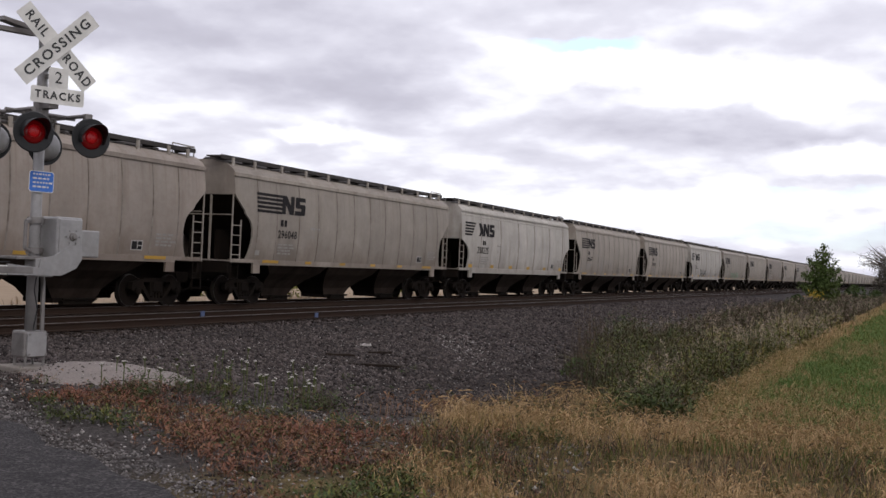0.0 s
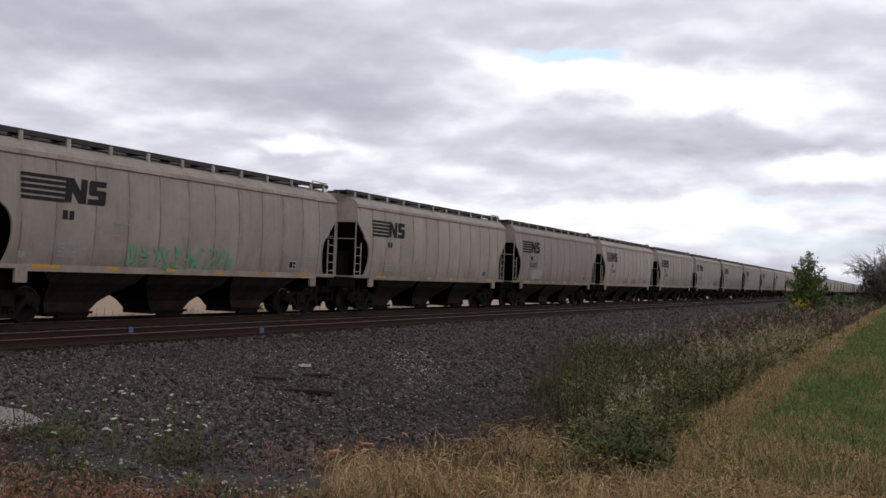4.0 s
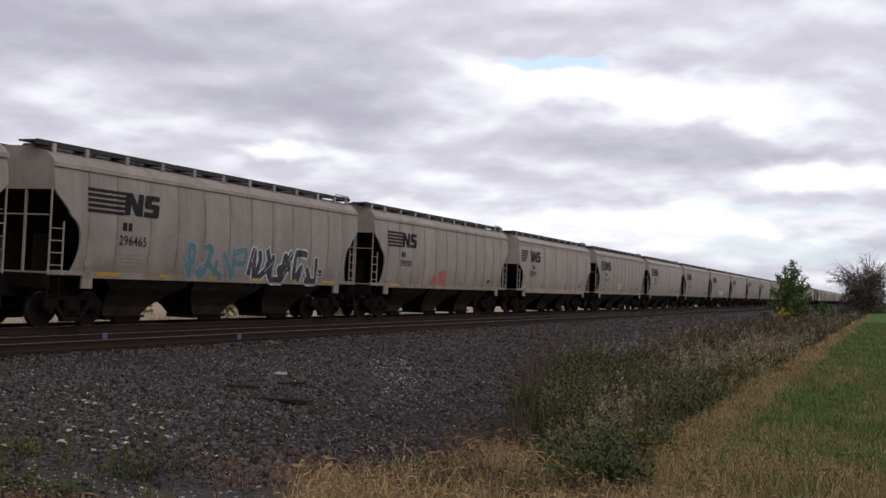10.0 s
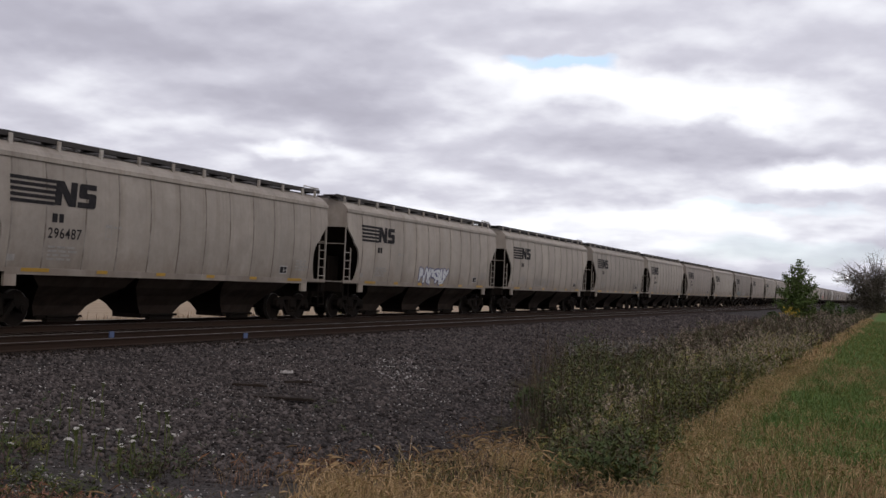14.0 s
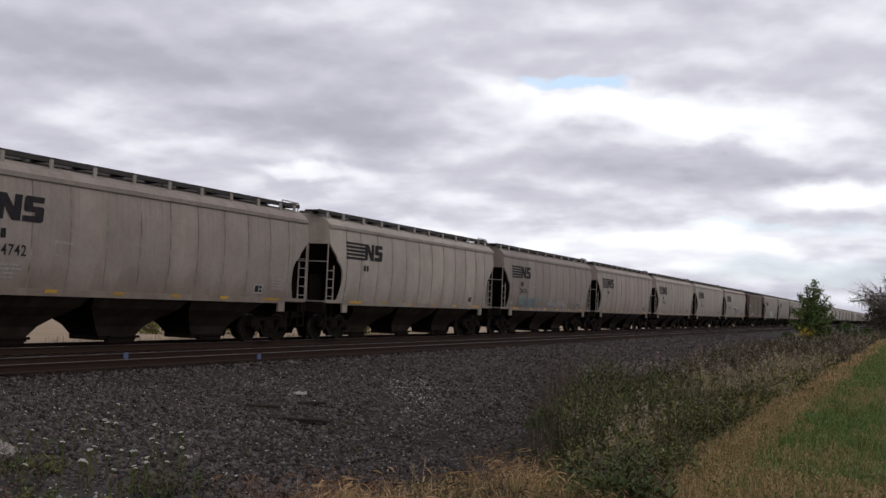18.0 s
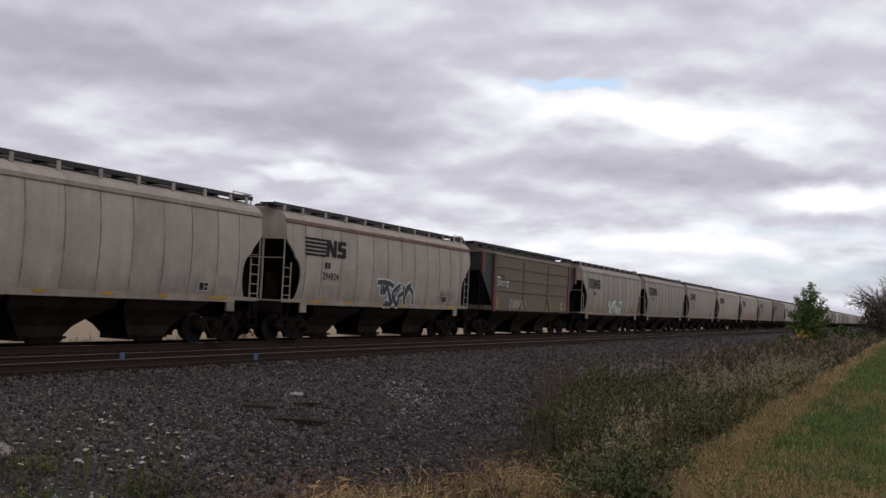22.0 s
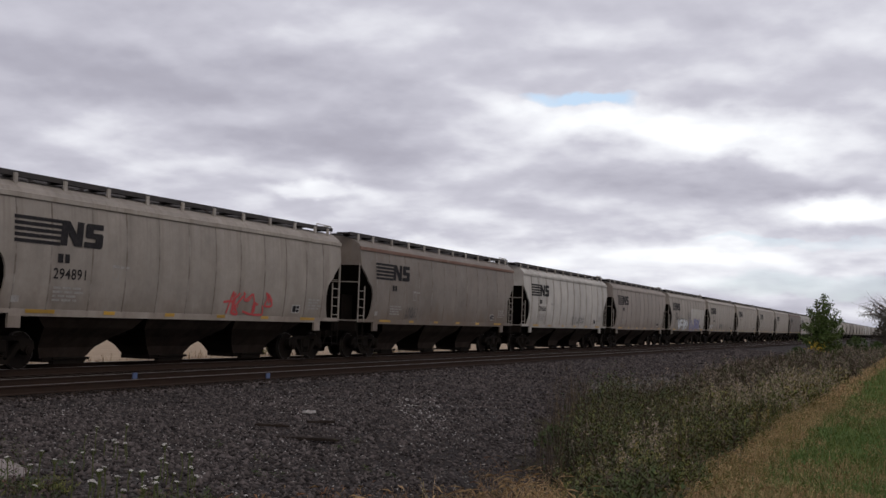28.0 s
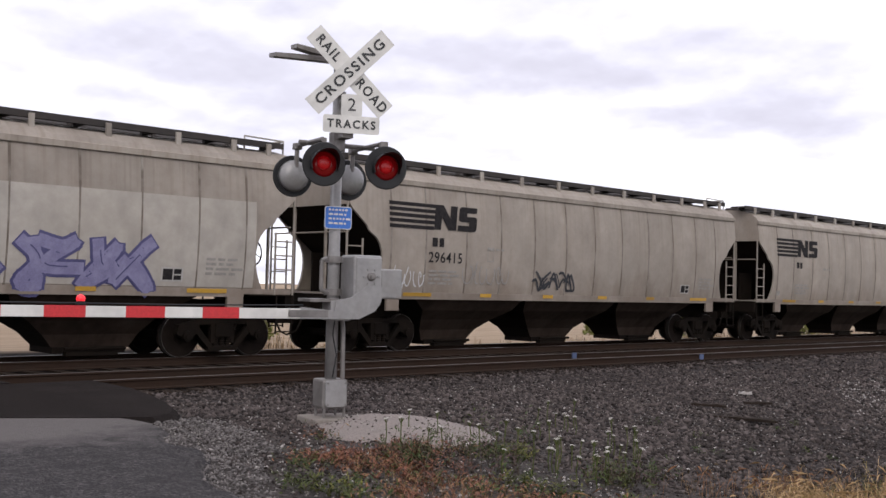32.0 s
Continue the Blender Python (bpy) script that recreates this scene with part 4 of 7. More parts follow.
def make_hopper(name, paint, label, build="round", full=True):
    car = thing(name, label, "freight car", "cars of the grain train")
    broken = build == "low"
    part("body", hopper_shell(build), paint, car, smooth=False)
    g = Geo()
    for sx in (1, -1):
        g.box(min(sx * 1.47, sx * 1.54), max(sx * 1.47, sx * 1.54), -0.02, BODY + 0.02, 4.12 if broken else 4.08, 4.21, bevel=0.01)
        if broken:
            g.box(min(sx * 1.46, sx * 1.525), max(sx * 1.46, sx * 1.525), -0.01, BODY + 0.01, 3.94, 4.03, bevel=0.01)
    part("roof_rail", g, paint, car)
    sill = Geo()
    sill.v, sill.f, sill.m = list(SHARED["sill_all"].v), list(SHARED["sill_all"].f), list(SHARED["sill_all"].m)
    if broken:
        sill.box(1.44, 1.54, 1.45, BODY - 1.45, 1.23, 1.49, bevel=0.01)
    part("side_sill", sill, paint, car)
    for key in ("running_board", "centre_sill", "hatch"):
        part(key, SHARED[key], None, car)
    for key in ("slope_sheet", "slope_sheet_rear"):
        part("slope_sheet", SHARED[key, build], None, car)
    part("running_board", SHARED["running_board"], None, car).matrix_basis = pose(0, BODY, 0, 0, 0, 180)
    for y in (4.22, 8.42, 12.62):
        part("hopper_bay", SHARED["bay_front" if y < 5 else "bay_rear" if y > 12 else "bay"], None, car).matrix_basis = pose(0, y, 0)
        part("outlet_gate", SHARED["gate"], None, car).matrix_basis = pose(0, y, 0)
    emb = part("emblem", EMBLEM[broken][0], None, car, "dark striped railway emblem")
    for me in EMBLEM[broken][1:]:
        part(me.name.split(".")[0], me, None, emb)
    for st in STRIPES[broken]:
        part("stripe", st, None, emb)
    if not full:
        for y in (1.45, BODY - 1.45):
            t = part("truck", SHARED["bolster"], None, car)
            t.matrix_basis = pose(0, y, 0)
            part("side_frame", SHARED["side_frame"], None, t).matrix_basis = pose(1.0, 0, 0)
            for d in (-0.89, 0.89):
                part("wheel", SHARED["wheel"], None, t).matrix_basis = pose(0.7525, d, 0.457)
        return car
    part("reporting_mark", MARK, None, car)
    tagged(part("stencil", FAINT, None, car), kind="stuff")
    part("data_panel", CODE, None, car)
    for y, t in ((0, 0), (BODY, 180)):
        part("end_frame", SHARED["end_frame"], None, car).matrix_basis = pose(0, y, 0, 0, 0, t)
    for y in RIBS[1::2] + RIBS[-1:] if broken else RIBS:
        part("rib", SHARED["rib"], None, car).matrix_basis = pose(0, y, 0)
    for y in POSTS:
        part("post", SHARED["post"], None, car).matrix_basis = pose(1.25, y, 4.29)
    for i, y in enumerate((1.75, 4.45, 6.95, 9.4, 11.8, 14.2)):
        part("reflector", SQUARE if broken else STRIP[0.95 if i in (0, 5) else 0.42], None, car).matrix_basis = pose(0, (1.05, 3.9, 6.6, 9.4, 12.2, 15.1)[i] if broken else y, 0)
    for x, y, t in ((1.5, 0, 0), (1.5, BODY, 180), (-1.5, 0, 0), (-1.5, BODY, 180)):
        part("ladder", SHARED["ladder"], None, car).matrix_basis = pose(x, y, 0, 0, 0, t)
        part("step", SHARED["step"], None, car).matrix_basis = pose(x, y, 0, 0, 0, t)
    for y in (1.45, BODY - 1.45):
        build_truck(car, y)
        for x in (1.46, -1.46):
            part("bracket", Geo().box(x - 0.04, x + 0.04, y - 0.2, y + 0.2, 1.02, 1.40, bevel=0.01), paint, car)
    part("handrail", SHARED["handrail"], None, car).matrix_basis = pose(1.1, BODY - 0.1, 0)
    part("brake_wheel", SHARED["brake_wheel"], None, car).matrix_basis = pose(-0.25, BODY + 0.2, 2.3)
    return car


def make_brown_car():
    """The odd car: flat panelled brown sides between red and black ends."""
    car = thing("brown_hopper", "dirty brown panel-sided covered hopper with red ends and low graffiti", "freight car", "cars of the grain train")
    g = Geo().box(-1.5, 1.5, 2.0, BODY - 1.6, 1.35, 4.2)
    part("body", g, paint_mud, car)
    g = Geo()
    for y, t in ((0.2, 1), (BODY - 0.2, -1)):
        g.add([(-1.45, y, 4.2), (1.45, y, 4.2), (1.45, y, 3.3), (-1.45, y, 3.3), (1.45, y + t * 2.0, 1.4), (-1.45, y + t * 2.0, 1.4), (1.45, y + t * 2.4, 4.2), (-1.45, y + t * 2.4, 4.2)],
              [(0, 1, 2, 3), (3, 2, 4, 5), (0, 7, 6, 1), (1, 6, 4, 2), (0, 3, 5, 7)])
    part("end_sheet", g, black_paint, car, "black end sheet")
    for y in (0.15, 1.9, BODY - 1.75, BODY - 0.3):
        for x in (1.5, -1.5):
            part("end_post", Geo().box(x - 0.06, x + 0.06, y, y + 0.32, 1.3 if y in (1.9, BODY - 1.75) else 3.2, 4.25, bevel=0.01), red_paint, car, "red end post")
    part("roof", Geo().prism([(-1.52, 4.2), (1.52, 4.2), (1.52, 4.3), (0.7, 4.5), (-0.7, 4.5), (-1.52, 4.3)], 0.1, BODY - 0.1, 1), paint_mud, car)
    part("roof_rail", Geo().box(1.48, 1.56, 1.9, BODY - 1.6, 4.20, 4.27, bevel=0.008), paint_brown, car, "pale worn roof edge")
    for z in (2.35, 2.95, 3.58):
        part("panel_rail", Geo().box(1.5, 1.55, 2.1, BODY - 1.75, z, z + 0.07, bevel=0.008), paint_mud, car)
    for y in (6.6, 11.0):
        for i in range(9):
            part("rivet_plate", Geo().box(1.5, 1.54, y - 0.09, y + 0.09, 2.0 + i * 0.235, 2.13 + i * 0.235), weld_dark, car)
        g = Geo()
        for t in (1, -1):
            g.prism([(y, 2.0), (y + t * 0.5, 1.42), (y + t * 0.6, 1.42), (y, 2.12)], 1.50, 1.53, 0)
        part("gusset", g, weld_dark, car)
    for y in (2.5, 7.1, 10.4, 11.6, 14.6):
        part("reflector", Geo().box(1.5, 1.512, y, y + 0.09, 1.45, 2.05 if y == 2.5 else 1.85), reflect_yellow, car, "upright yellow reflector")
    part("number_panel", Geo().box(1.5, 1.512, 2.3, 3.55, 2.55, 3.2), black_paint, car, "black number panel")
    g = letters("270777", 0.42).moved(pose(0, 0, 0, 90, 0, 90))
    part("number", g.moved(pose(1.518, 2.95, 2.72)), white_paint, car, "white lettered number 270777")
    part("reporting_mark", Geo().box(1.512, 1.52, 2.4, 2.62, 2.92, 3.1).box(1.512, 1.52, 2.68, 2.9, 2.92, 3.1), white_paint, car)
    part("data_panel", Geo().box(1.5, 1.51, 3.9, 4.2, 2.6, 2.9).box(1.51, 1.514, 3.96, 4.14, 2.65, 2.85, 1).box(1.5, 1.51, 13.8, 14.1, 1.55, 1.9).box(1.51, 1.514, 13.86, 14.04, 1.6, 1.85, 1), [white_paint, decal_black], car)
    part("side_sill", Geo().box(1.4, 1.53, 1.9, BODY - 1.6, 1.26, 1.36).box(-1.53, -1.4, 1.9, BODY - 1.6, 1.26, 1.36), under, car)
    for key in ("running_board", "centre_sill", "hatch"):
        part(key, SHARED[key], None, car)
    for y in (4.22, 8.42, 12.62):
        part("hopper_bay", SHARED["bay_front" if y < 5 else "bay_rear" if y > 12 else "bay"], None, car).matrix_basis = pose(0, y, 0)
        part("outlet_gate", SHARED["gate"], None, car).matrix_basis = pose(0, y, 0)
    for x, y, t in ((1.5, 0, 0), (1.5, BODY, 180), (-1.5, 0, 0), (-1.5, BODY, 180)):
        part("ladder", part_mesh_dark(), None, car).matrix_basis = pose(x, y, 0, 0, 0, t)
    for y in (1.45, BODY - 1.45):
        build_truck(car, y)
    return car


def part_mesh_dark():
    if "ladder_dark" not in SHARED:
        me = SHARED["ladder"].copy()
        me.materials.clear()
        me.materials.append(under)
        SHARED["ladder_dark"] = me
    return SHARED["ladder_dark"]


def ribbon(g, pts, wide, mat, lift):
    for (a, b), (c, d) in zip(pts, pts[1:]):
        l = math.hypot(c - a, d - b) or 1
        nx, ny = -(d - b) / l * wide, (c - a) / l * wide
        ex, ey = (c - a) / l * wide * 0.5, (d - b) / l * wide * 0.5
        g.add([(a - nx - ex, b - ny - ey, lift), (c - nx + ex, d - ny + ey, lift), (c + nx + ex, d + ny + ey, lift), (a + nx - ex, b + ny - ey, lift)], [(0, 1, 2, 3)], mat)


def graffiti(seed, y0, y1, z0, z1, style, mats):
    """Spray paint: 'bubble' fat outlined forms, 'tag' thin loops, 'spike' single strokes. No words."""
    r = random.Random(seed)
    g = Geo()
    h = z1 - z0
    if style in ("bubble", "spike"):
        n = max(3, round((y1 - y0) / (h * 0.80)))
        w = (y1 - y0) / n
        strokes = []
        for i in range(n):
            cx, cz = y0 + (i + 0.5) * w, (z0 + z1) / 2 + r.uniform(-0.06, 0.06) * h
            lean = r.uniform(-0.2, 0.25)
            cells = r.sample(range(9), 5)
            grid = [(gx + r.uniform(-0.08, 0.08), gz + r.uniform(-0.08, 0.08)) for gz in (-0.40, 0.0, 0.40) for gx in (-0.36, 0.0, 0.36)]
            pts = [(cx + grid[q][0] * w * 1.25 + lean * grid[q][1] * h * 0.5, cz + grid[q][1] * h * 1.1) for q in cells]
            smooth = []
            for k in range(len(pts) - 1):
                a, b, c, d = pts[max(0, k - 1)], pts[k], pts[k + 1], pts[min(len(pts) - 1, k + 2)]
                for u in range(5):
                    u = u / 5
                    smooth.append(tuple(0.5 * (2 * b[e] + (c[e] - a[e]) * u + (2 * a[e] - 5 * b[e] + 4 * c[e] - d[e]) * u * u + (3 * b[e] - a[e] - 3 * c[e] + d[e]) * u ** 3) for e in (0, 1)))
            smooth.append(pts[-1])
            strokes.append([(p, min(max(q, z0), z1)) for p, q in smooth])
        if style == "spike":
            for k, pts in enumerate(strokes):
                ribbon(g, pts, 0.034, 0, 0.002 + 0.0004 * k)
                ribbon(g, [(p + 0.10, q - 0.02) for p, q in pts[3:9]], 0.018, len(mats) - 1, 0.010)
            return on_side(g, 0.016).mesh("graffiti", mats)
        fat = min(w, h) * 0.15
        for pts in strokes:
            ribbon(g, pts, fat + 0.055, 1, 0.0)
        for k, pts in enumerate(strokes):
            ribbon(g, pts, fat + 0.020, 1, 0.003 + 0.0003 * k)
            ribbon(g, pts, fat, 0, 0.0045 + 0.0003 * k)
            ribbon(g, [(p + fat * 0.3, q + fat * 0.3) for p, q in pts[2:6]], 0.012, 1, 0.014)
    elif style == "tag":
        x = y0
        while x < y1:
            w = r.uniform(0.18, 0.36) * h / 0.5
            pts = []
            a0, loops, sx = r.uniform(0, 6), r.uniform(0.45, 1.15), r.uniform(0.5, 1.0)
            for k in range(15):
                a = a0 + loops * 2 * math.pi * k / 14
                pts.append((x + w * (0.5 + 0.5 * sx * math.cos(a)) + 0.1 * k / 14, (z0 + z1) / 2 + h * 0.5 * math.sin(a * r.choice((1, 1, 1.03))) * r.uniform(0.8, 1.0)))
            ribbon(g, pts, 0.013, 0, 0.002)
            if r.random() < 0.5:
                ribbon(g, [(x, z0 - r.uniform(0, 0.1)), (x + w * 0.7, z1 + r.uniform(0, 0.12))], 0.012, 0, 0.003)
            x += w * 1.1
    return on_side(g, 0.016).mesh("graffiti", mats)


# car by car from the front: number in readable black stencil, paint, sprayed marks
W, K, G_, P, T_, R_, N_ = graf_white, graf_black, graf_grey, graf_purple, graf_teal, graf_red, graf_green
CARS = {
    0: ("296048", "grey", []), 1: ("298235", "white", []), 2: ("296067", "grey", [(2, 5.0, 8.4, 1.6, 2.4, "tag", [G_]), (3, 10.2, 10.9, 1.5, 1.9, "tag", [K])]),
    3: ("296084", "grey", []), 4: ("298212", "white", [(4, 4.6, 8.0, 1.5, 2.25, "spike", [K]), (5, 9.0, 13.0, 1.5, 1.9, "tag", [G_])]),
    5: ("", "grey", [(6, 5.2, 10.2, 1.5, 2.1, "spike", [N_])]), 6: ("", "grey", []), 7: ("287855", "brown", [(7, 3.0, 4.6, 1.6, 2.1, "tag", [W])]),
    8: ("296245", "grey", [(8, 3.4, 4.2, 1.5, 1.75, "tag", [G_]), (9, 6.4, 7.4, 1.55, 1.95, "tag", [K]), (10, 9.2, 10.2, 1.5, 1.85, "tag", [K]), (11, 11.6, 13.2, 1.6, 2.0, "tag", [P])]),
    9: ("295908", "grey", [(12, 4.0, 5.0, 1.5, 2.2, "tag", [G_]), (13, 5.3, 7.0, 1.75, 2.2, "tag", [K]), (14, 9.0, 11.2, 1.6, 2.4, "spike", [G_]), (15, 11.4, 15.0, 1.5, 2.2, "spike", [G_])]),
    10: ("298063", "low", [(16, 9.0, 11.4, 1.4, 2.35, "bubble", [graf_grey, K]), (17, 11.4, 14.2, 1.6, 2.2, "spike", [K]), (18, 3.4, 4.2, 1.6, 2.2, "tag", [K])]),
    11: ("296948", "brown", [(19, 4.2, 8.8, 1.6, 2.6, "spike", [graf_maroon]), (20, 10.6, 15.0, 1.6, 2.6, "spike", [graf_maroon])]), 12: ("295188", "grey", []),
    13: ("296465", "grey", [(21, 5.6, 8.8, 1.48, 2.35, "bubble", [T_, graf_grey]), (22, 9.0, 13.6, 1.42, 2.4, "bubble", [K, W])]),
    14: ("290928", "grey", [(23, 6.2, 7.9, 1.5, 2.15, "bubble", [R_, N_])]), 15: ("298097", "low", []), 16: ("296720", "grey", [(24, 6.6, 7.8, 1.7, 2.1, "tag", [W])]),
    17: ("296773", "grey", [(25, 10.2, 12.4, 1.7, 2.1, "tag", [K])]), 18: ("296487", "grey", []), 19: ("", "grey", [(26, 7.0, 10.2, 1.5, 2.1, "bubble", [W, graf_violet])]),
    20: ("", "grey", [(27, 5.0, 8.0, 1.6, 2.0, "tag", [G_])]), 21: ("", "grey", [(28, 12.8, 14.2, 1.7, 2.1, "tag", [K])]), 22: ("296148", "grey", []), 23: ("294742", "brown", []),
    24: ("", "grey", []), 25: ("296731", "brown", [(29, 2.4, 5.6, 1.5, 2.0, "spike", [T_]), (30, 7.6, 11.0, 1.6, 1.95, "spike", [G_])]), 26: ("", "brown", []), 27: ("297422", "grey", []),
    28: ("296277", "grey", [(31, 11.6, 13.4, 1.6, 2.1, "tag", [G_])]), 29: ("294824", "grey", [(32, 4.2, 7.4, 1.5, 2.3, "tag", [G_]), (33, 7.0, 10.4, 1.42, 2.3, "bubble", [K, W]), (34, 13.3, 14.4, 1.7, 2.1, "tag", [K])]),
    31: ("", "grey", [(35, 6.6, 10.4, 1.5, 2.3, "bubble", [graf_pale, K])]), 32: ("", "grey", []), 33: ("296217", "grey", []), 34: ("", "grey", []),
    35: ("", "grey", [(36, 6.6, 12.4, 1.6, 2.35, "spike", [R_]), (37, 1.8, 4.0, 1.5, 2.4, "tag", [K])]), 36: ("294891", "grey", [(38, 9.6, 12.4, 1.5, 2.2, "spike", [R_])]),
    37: ("", "dark", [(39, 4.0, 5.0, 1.6, 2.0, "tag", [K])]), 38: ("294868", "white2", [(40, 8.8, 11.2, 1.6, 2.0, "tag", [K])]), 39: ("", "brown", []),
    40: ("296377", "grey", [(41, 3.5, 7.8, 1.40, 2.25, "bubble", [W, K]), (42, 8.7, 13.4, 1.42, 2.35, "bubble", [P, graf_violet]), (43, 7.6, 8.6, 2.3, 3.0, "tag", [K]), (44, 1.4, 2.4, 2.4, 2.8, "tag", [K])]),
    41: ("296415", "grey", [(45, 0.6, 2.2, 1.6, 2.0, "tag", [W]), (46, 3.7, 5.4, 1.7, 2.2, "tag", [G_]), (47, 6.4, 8.3, 1.6, 2.1, "spike", [K])]),
}
COUNT = 78
rnd = random.Random(9)
PAINTS = {"grey": (paint_grey, "weathered light grey covered hopper with curved ribbed sides", "round"), "white": (paint_white, "pale grey covered hopper with brighter paint and clipped emblem", "low"),
          "low": (paint_grey, "weathered grey covered hopper with a clipped emblem", "low"), "white2": (paint_white, "pale grey covered hopper with cleaner curved sides", "round"), "dark": (paint_dark, "soot-dark grey covered hopper with faded emblem", "round"),
          "brown": (paint_brown, "dirty tan-grey covered hopper with rusty curved sides", "round")}
train = {}
NUMBERS = {}
for k, (number, tone, marks) in CARS.items():
    if number:
        low = PAINTS[tone][2] == "low"
        g = letters(number, 0.46 if low else 0.37, 0.004, 1.1)
        g.v = [(p[0] + (2.70 if low else 3.10), p[1] + 2.34, 0) for p in g.v]
        NUMBERS[k] = on_side(g).mesh("number", decal_black)
models = {}
for k in range(-2, COUNT):
    number, tone, marks = CARS.get(k, ("", rnd.choice(("grey", "grey", "grey", "white", "brown", "grey", "dark")), []))
    if k == 30:
        car = make_brown_car()
        part("graffiti", graffiti(50, 4.4, 6.8, 1.5, 1.95, "tag", [W]), None, car, "white sprayed scribble").location.x = -0.02
    else:
        paint, label, build = PAINTS[tone]
        full = k < 50
        if (tone, full) not in models:
            models[tone, full] = car = make_hopper("hopper_car", paint, label, build, full)
        else:
            src = models[tone, full]
            car = None
            keep = [c for c in src.children_recursive if c.name.split(".")[0] in ("graffiti", "number")]
            for c in keep:
                c.parent = None
            car = copy_thing(src, pose(0, 0, 0))
            for c in keep:
                c.parent = src
        said = label
        if marks:
            said = {"bubble": "outlined graffiti", "tag": "scribbled graffiti", "spike": "sprayed graffiti"}[marks[-1][5]]
            said = label.replace("covered hopper", "covered hopper, " + said + ",")
        tagged(car, said)
        for q in marks:
            tagged(part("graffiti", graffiti(*q), None, car, "sprayed graffiti in " + q[6][0].name.split("_")[0]), kind="stuff")
        if k in (29, 37):
            rail = next(c for c in car.children if c.name.split(".")[0] == "roof_rail")
            rail.data = rail.data.copy()
            rail.data.materials[0] = surface("rusted_roof_rail", (0.17, 0.085, 0.058), 0.8, 0, [(1.2, 0.6, (0.24, 0.17, 0.13)), (6, 0.4, (0.10, 0.05, 0.035))], 0.001, 12)
            tagged(rail, "rust-brown roof edge")
        if k == 40:
            g = Geo()
            bar(g, 9.2, 15.8, 1.50, 3.34)
            part("repainted_panel", on_side(g, 0.006).mesh("repainted_panel", surface("buffed_pale_paint", (0.40, 0.365, 0.32), 0.6, 0, [(0.6, 0.3, (0.33, 0.29, 0.24)), (5, 0.2, (0.28, 0.24, 0.20))], 0.001, 2, streak=0.15, spec=0.3)), None, car, "paler buffed lower side")
        if k in NUMBERS:
            part("number", NUMBERS[k], None, car, "black stencilled number " + number)
    if tone == "low":
        car.scale.y = 0.95          # the shorter build
    train[k] = car


def train_rows(k):
    rows = []
    for t, late in TRAIN_LATE:
        y = 21.31 - (23.885 * t - 0.004 * t * t + 0.296) + late + PITCH * k
        rows.append((t, pose(FAR, y + SLACK.get(k, 0.0), 0)))
    return rows


SLACK = {5: -0.15, 9: 0.45, 10: 0.45, 11: -0.4, 15: 0.45, 16: -0.05}      # play in the couplings
TRAIN_LATE = [(0, 4.3), (0.5, 3.95), (1, 3.45), (1.5, 3.0), (2, 2.5), (2.5, 2.05), (3, 1.6), (3.5, 1.15), (4.5, 0.5), (5.5, 0.12), (7, -0.05), (9, -0.25), (13, -0.26), (16, 0.22), (19, 0.58), (22, 0.60), (25, 0.40), (28, 0.08), (30, 0.02), (31, 0.06), (32, 0.12)]


# ---- the crossing signal with its gate ----
def face_on(g, x, z, b, turn=0.0):
    """Lettering or plate drawn in the xy plane, stood upright facing +x at (b, x, z); local y runs along the sign."""
    return g.moved(Matrix.Translation((b, x, z)) @ pose(0, 0, 0, 90, 0, 90) @ pose(0, 0, 0, 0, 0, turn))


def plate(w, h, r, thick, n=4):
    pts = []
    for cx, cy, a0 in ((w / 2 - r, h / 2 - r, 0), (-w / 2 + r, h / 2 - r, 90), (-w / 2 + r, -h / 2 + r, 180), (w / 2 - r, -h / 2 + r, 270)):
        for i in range(n + 1):
            a = radians(a0 + 90 * i / n)
            pts.append((cx + r * math.cos(a), cy + r * math.sin(a)))
    return Geo().prism(pts, -thick, 0, 2)


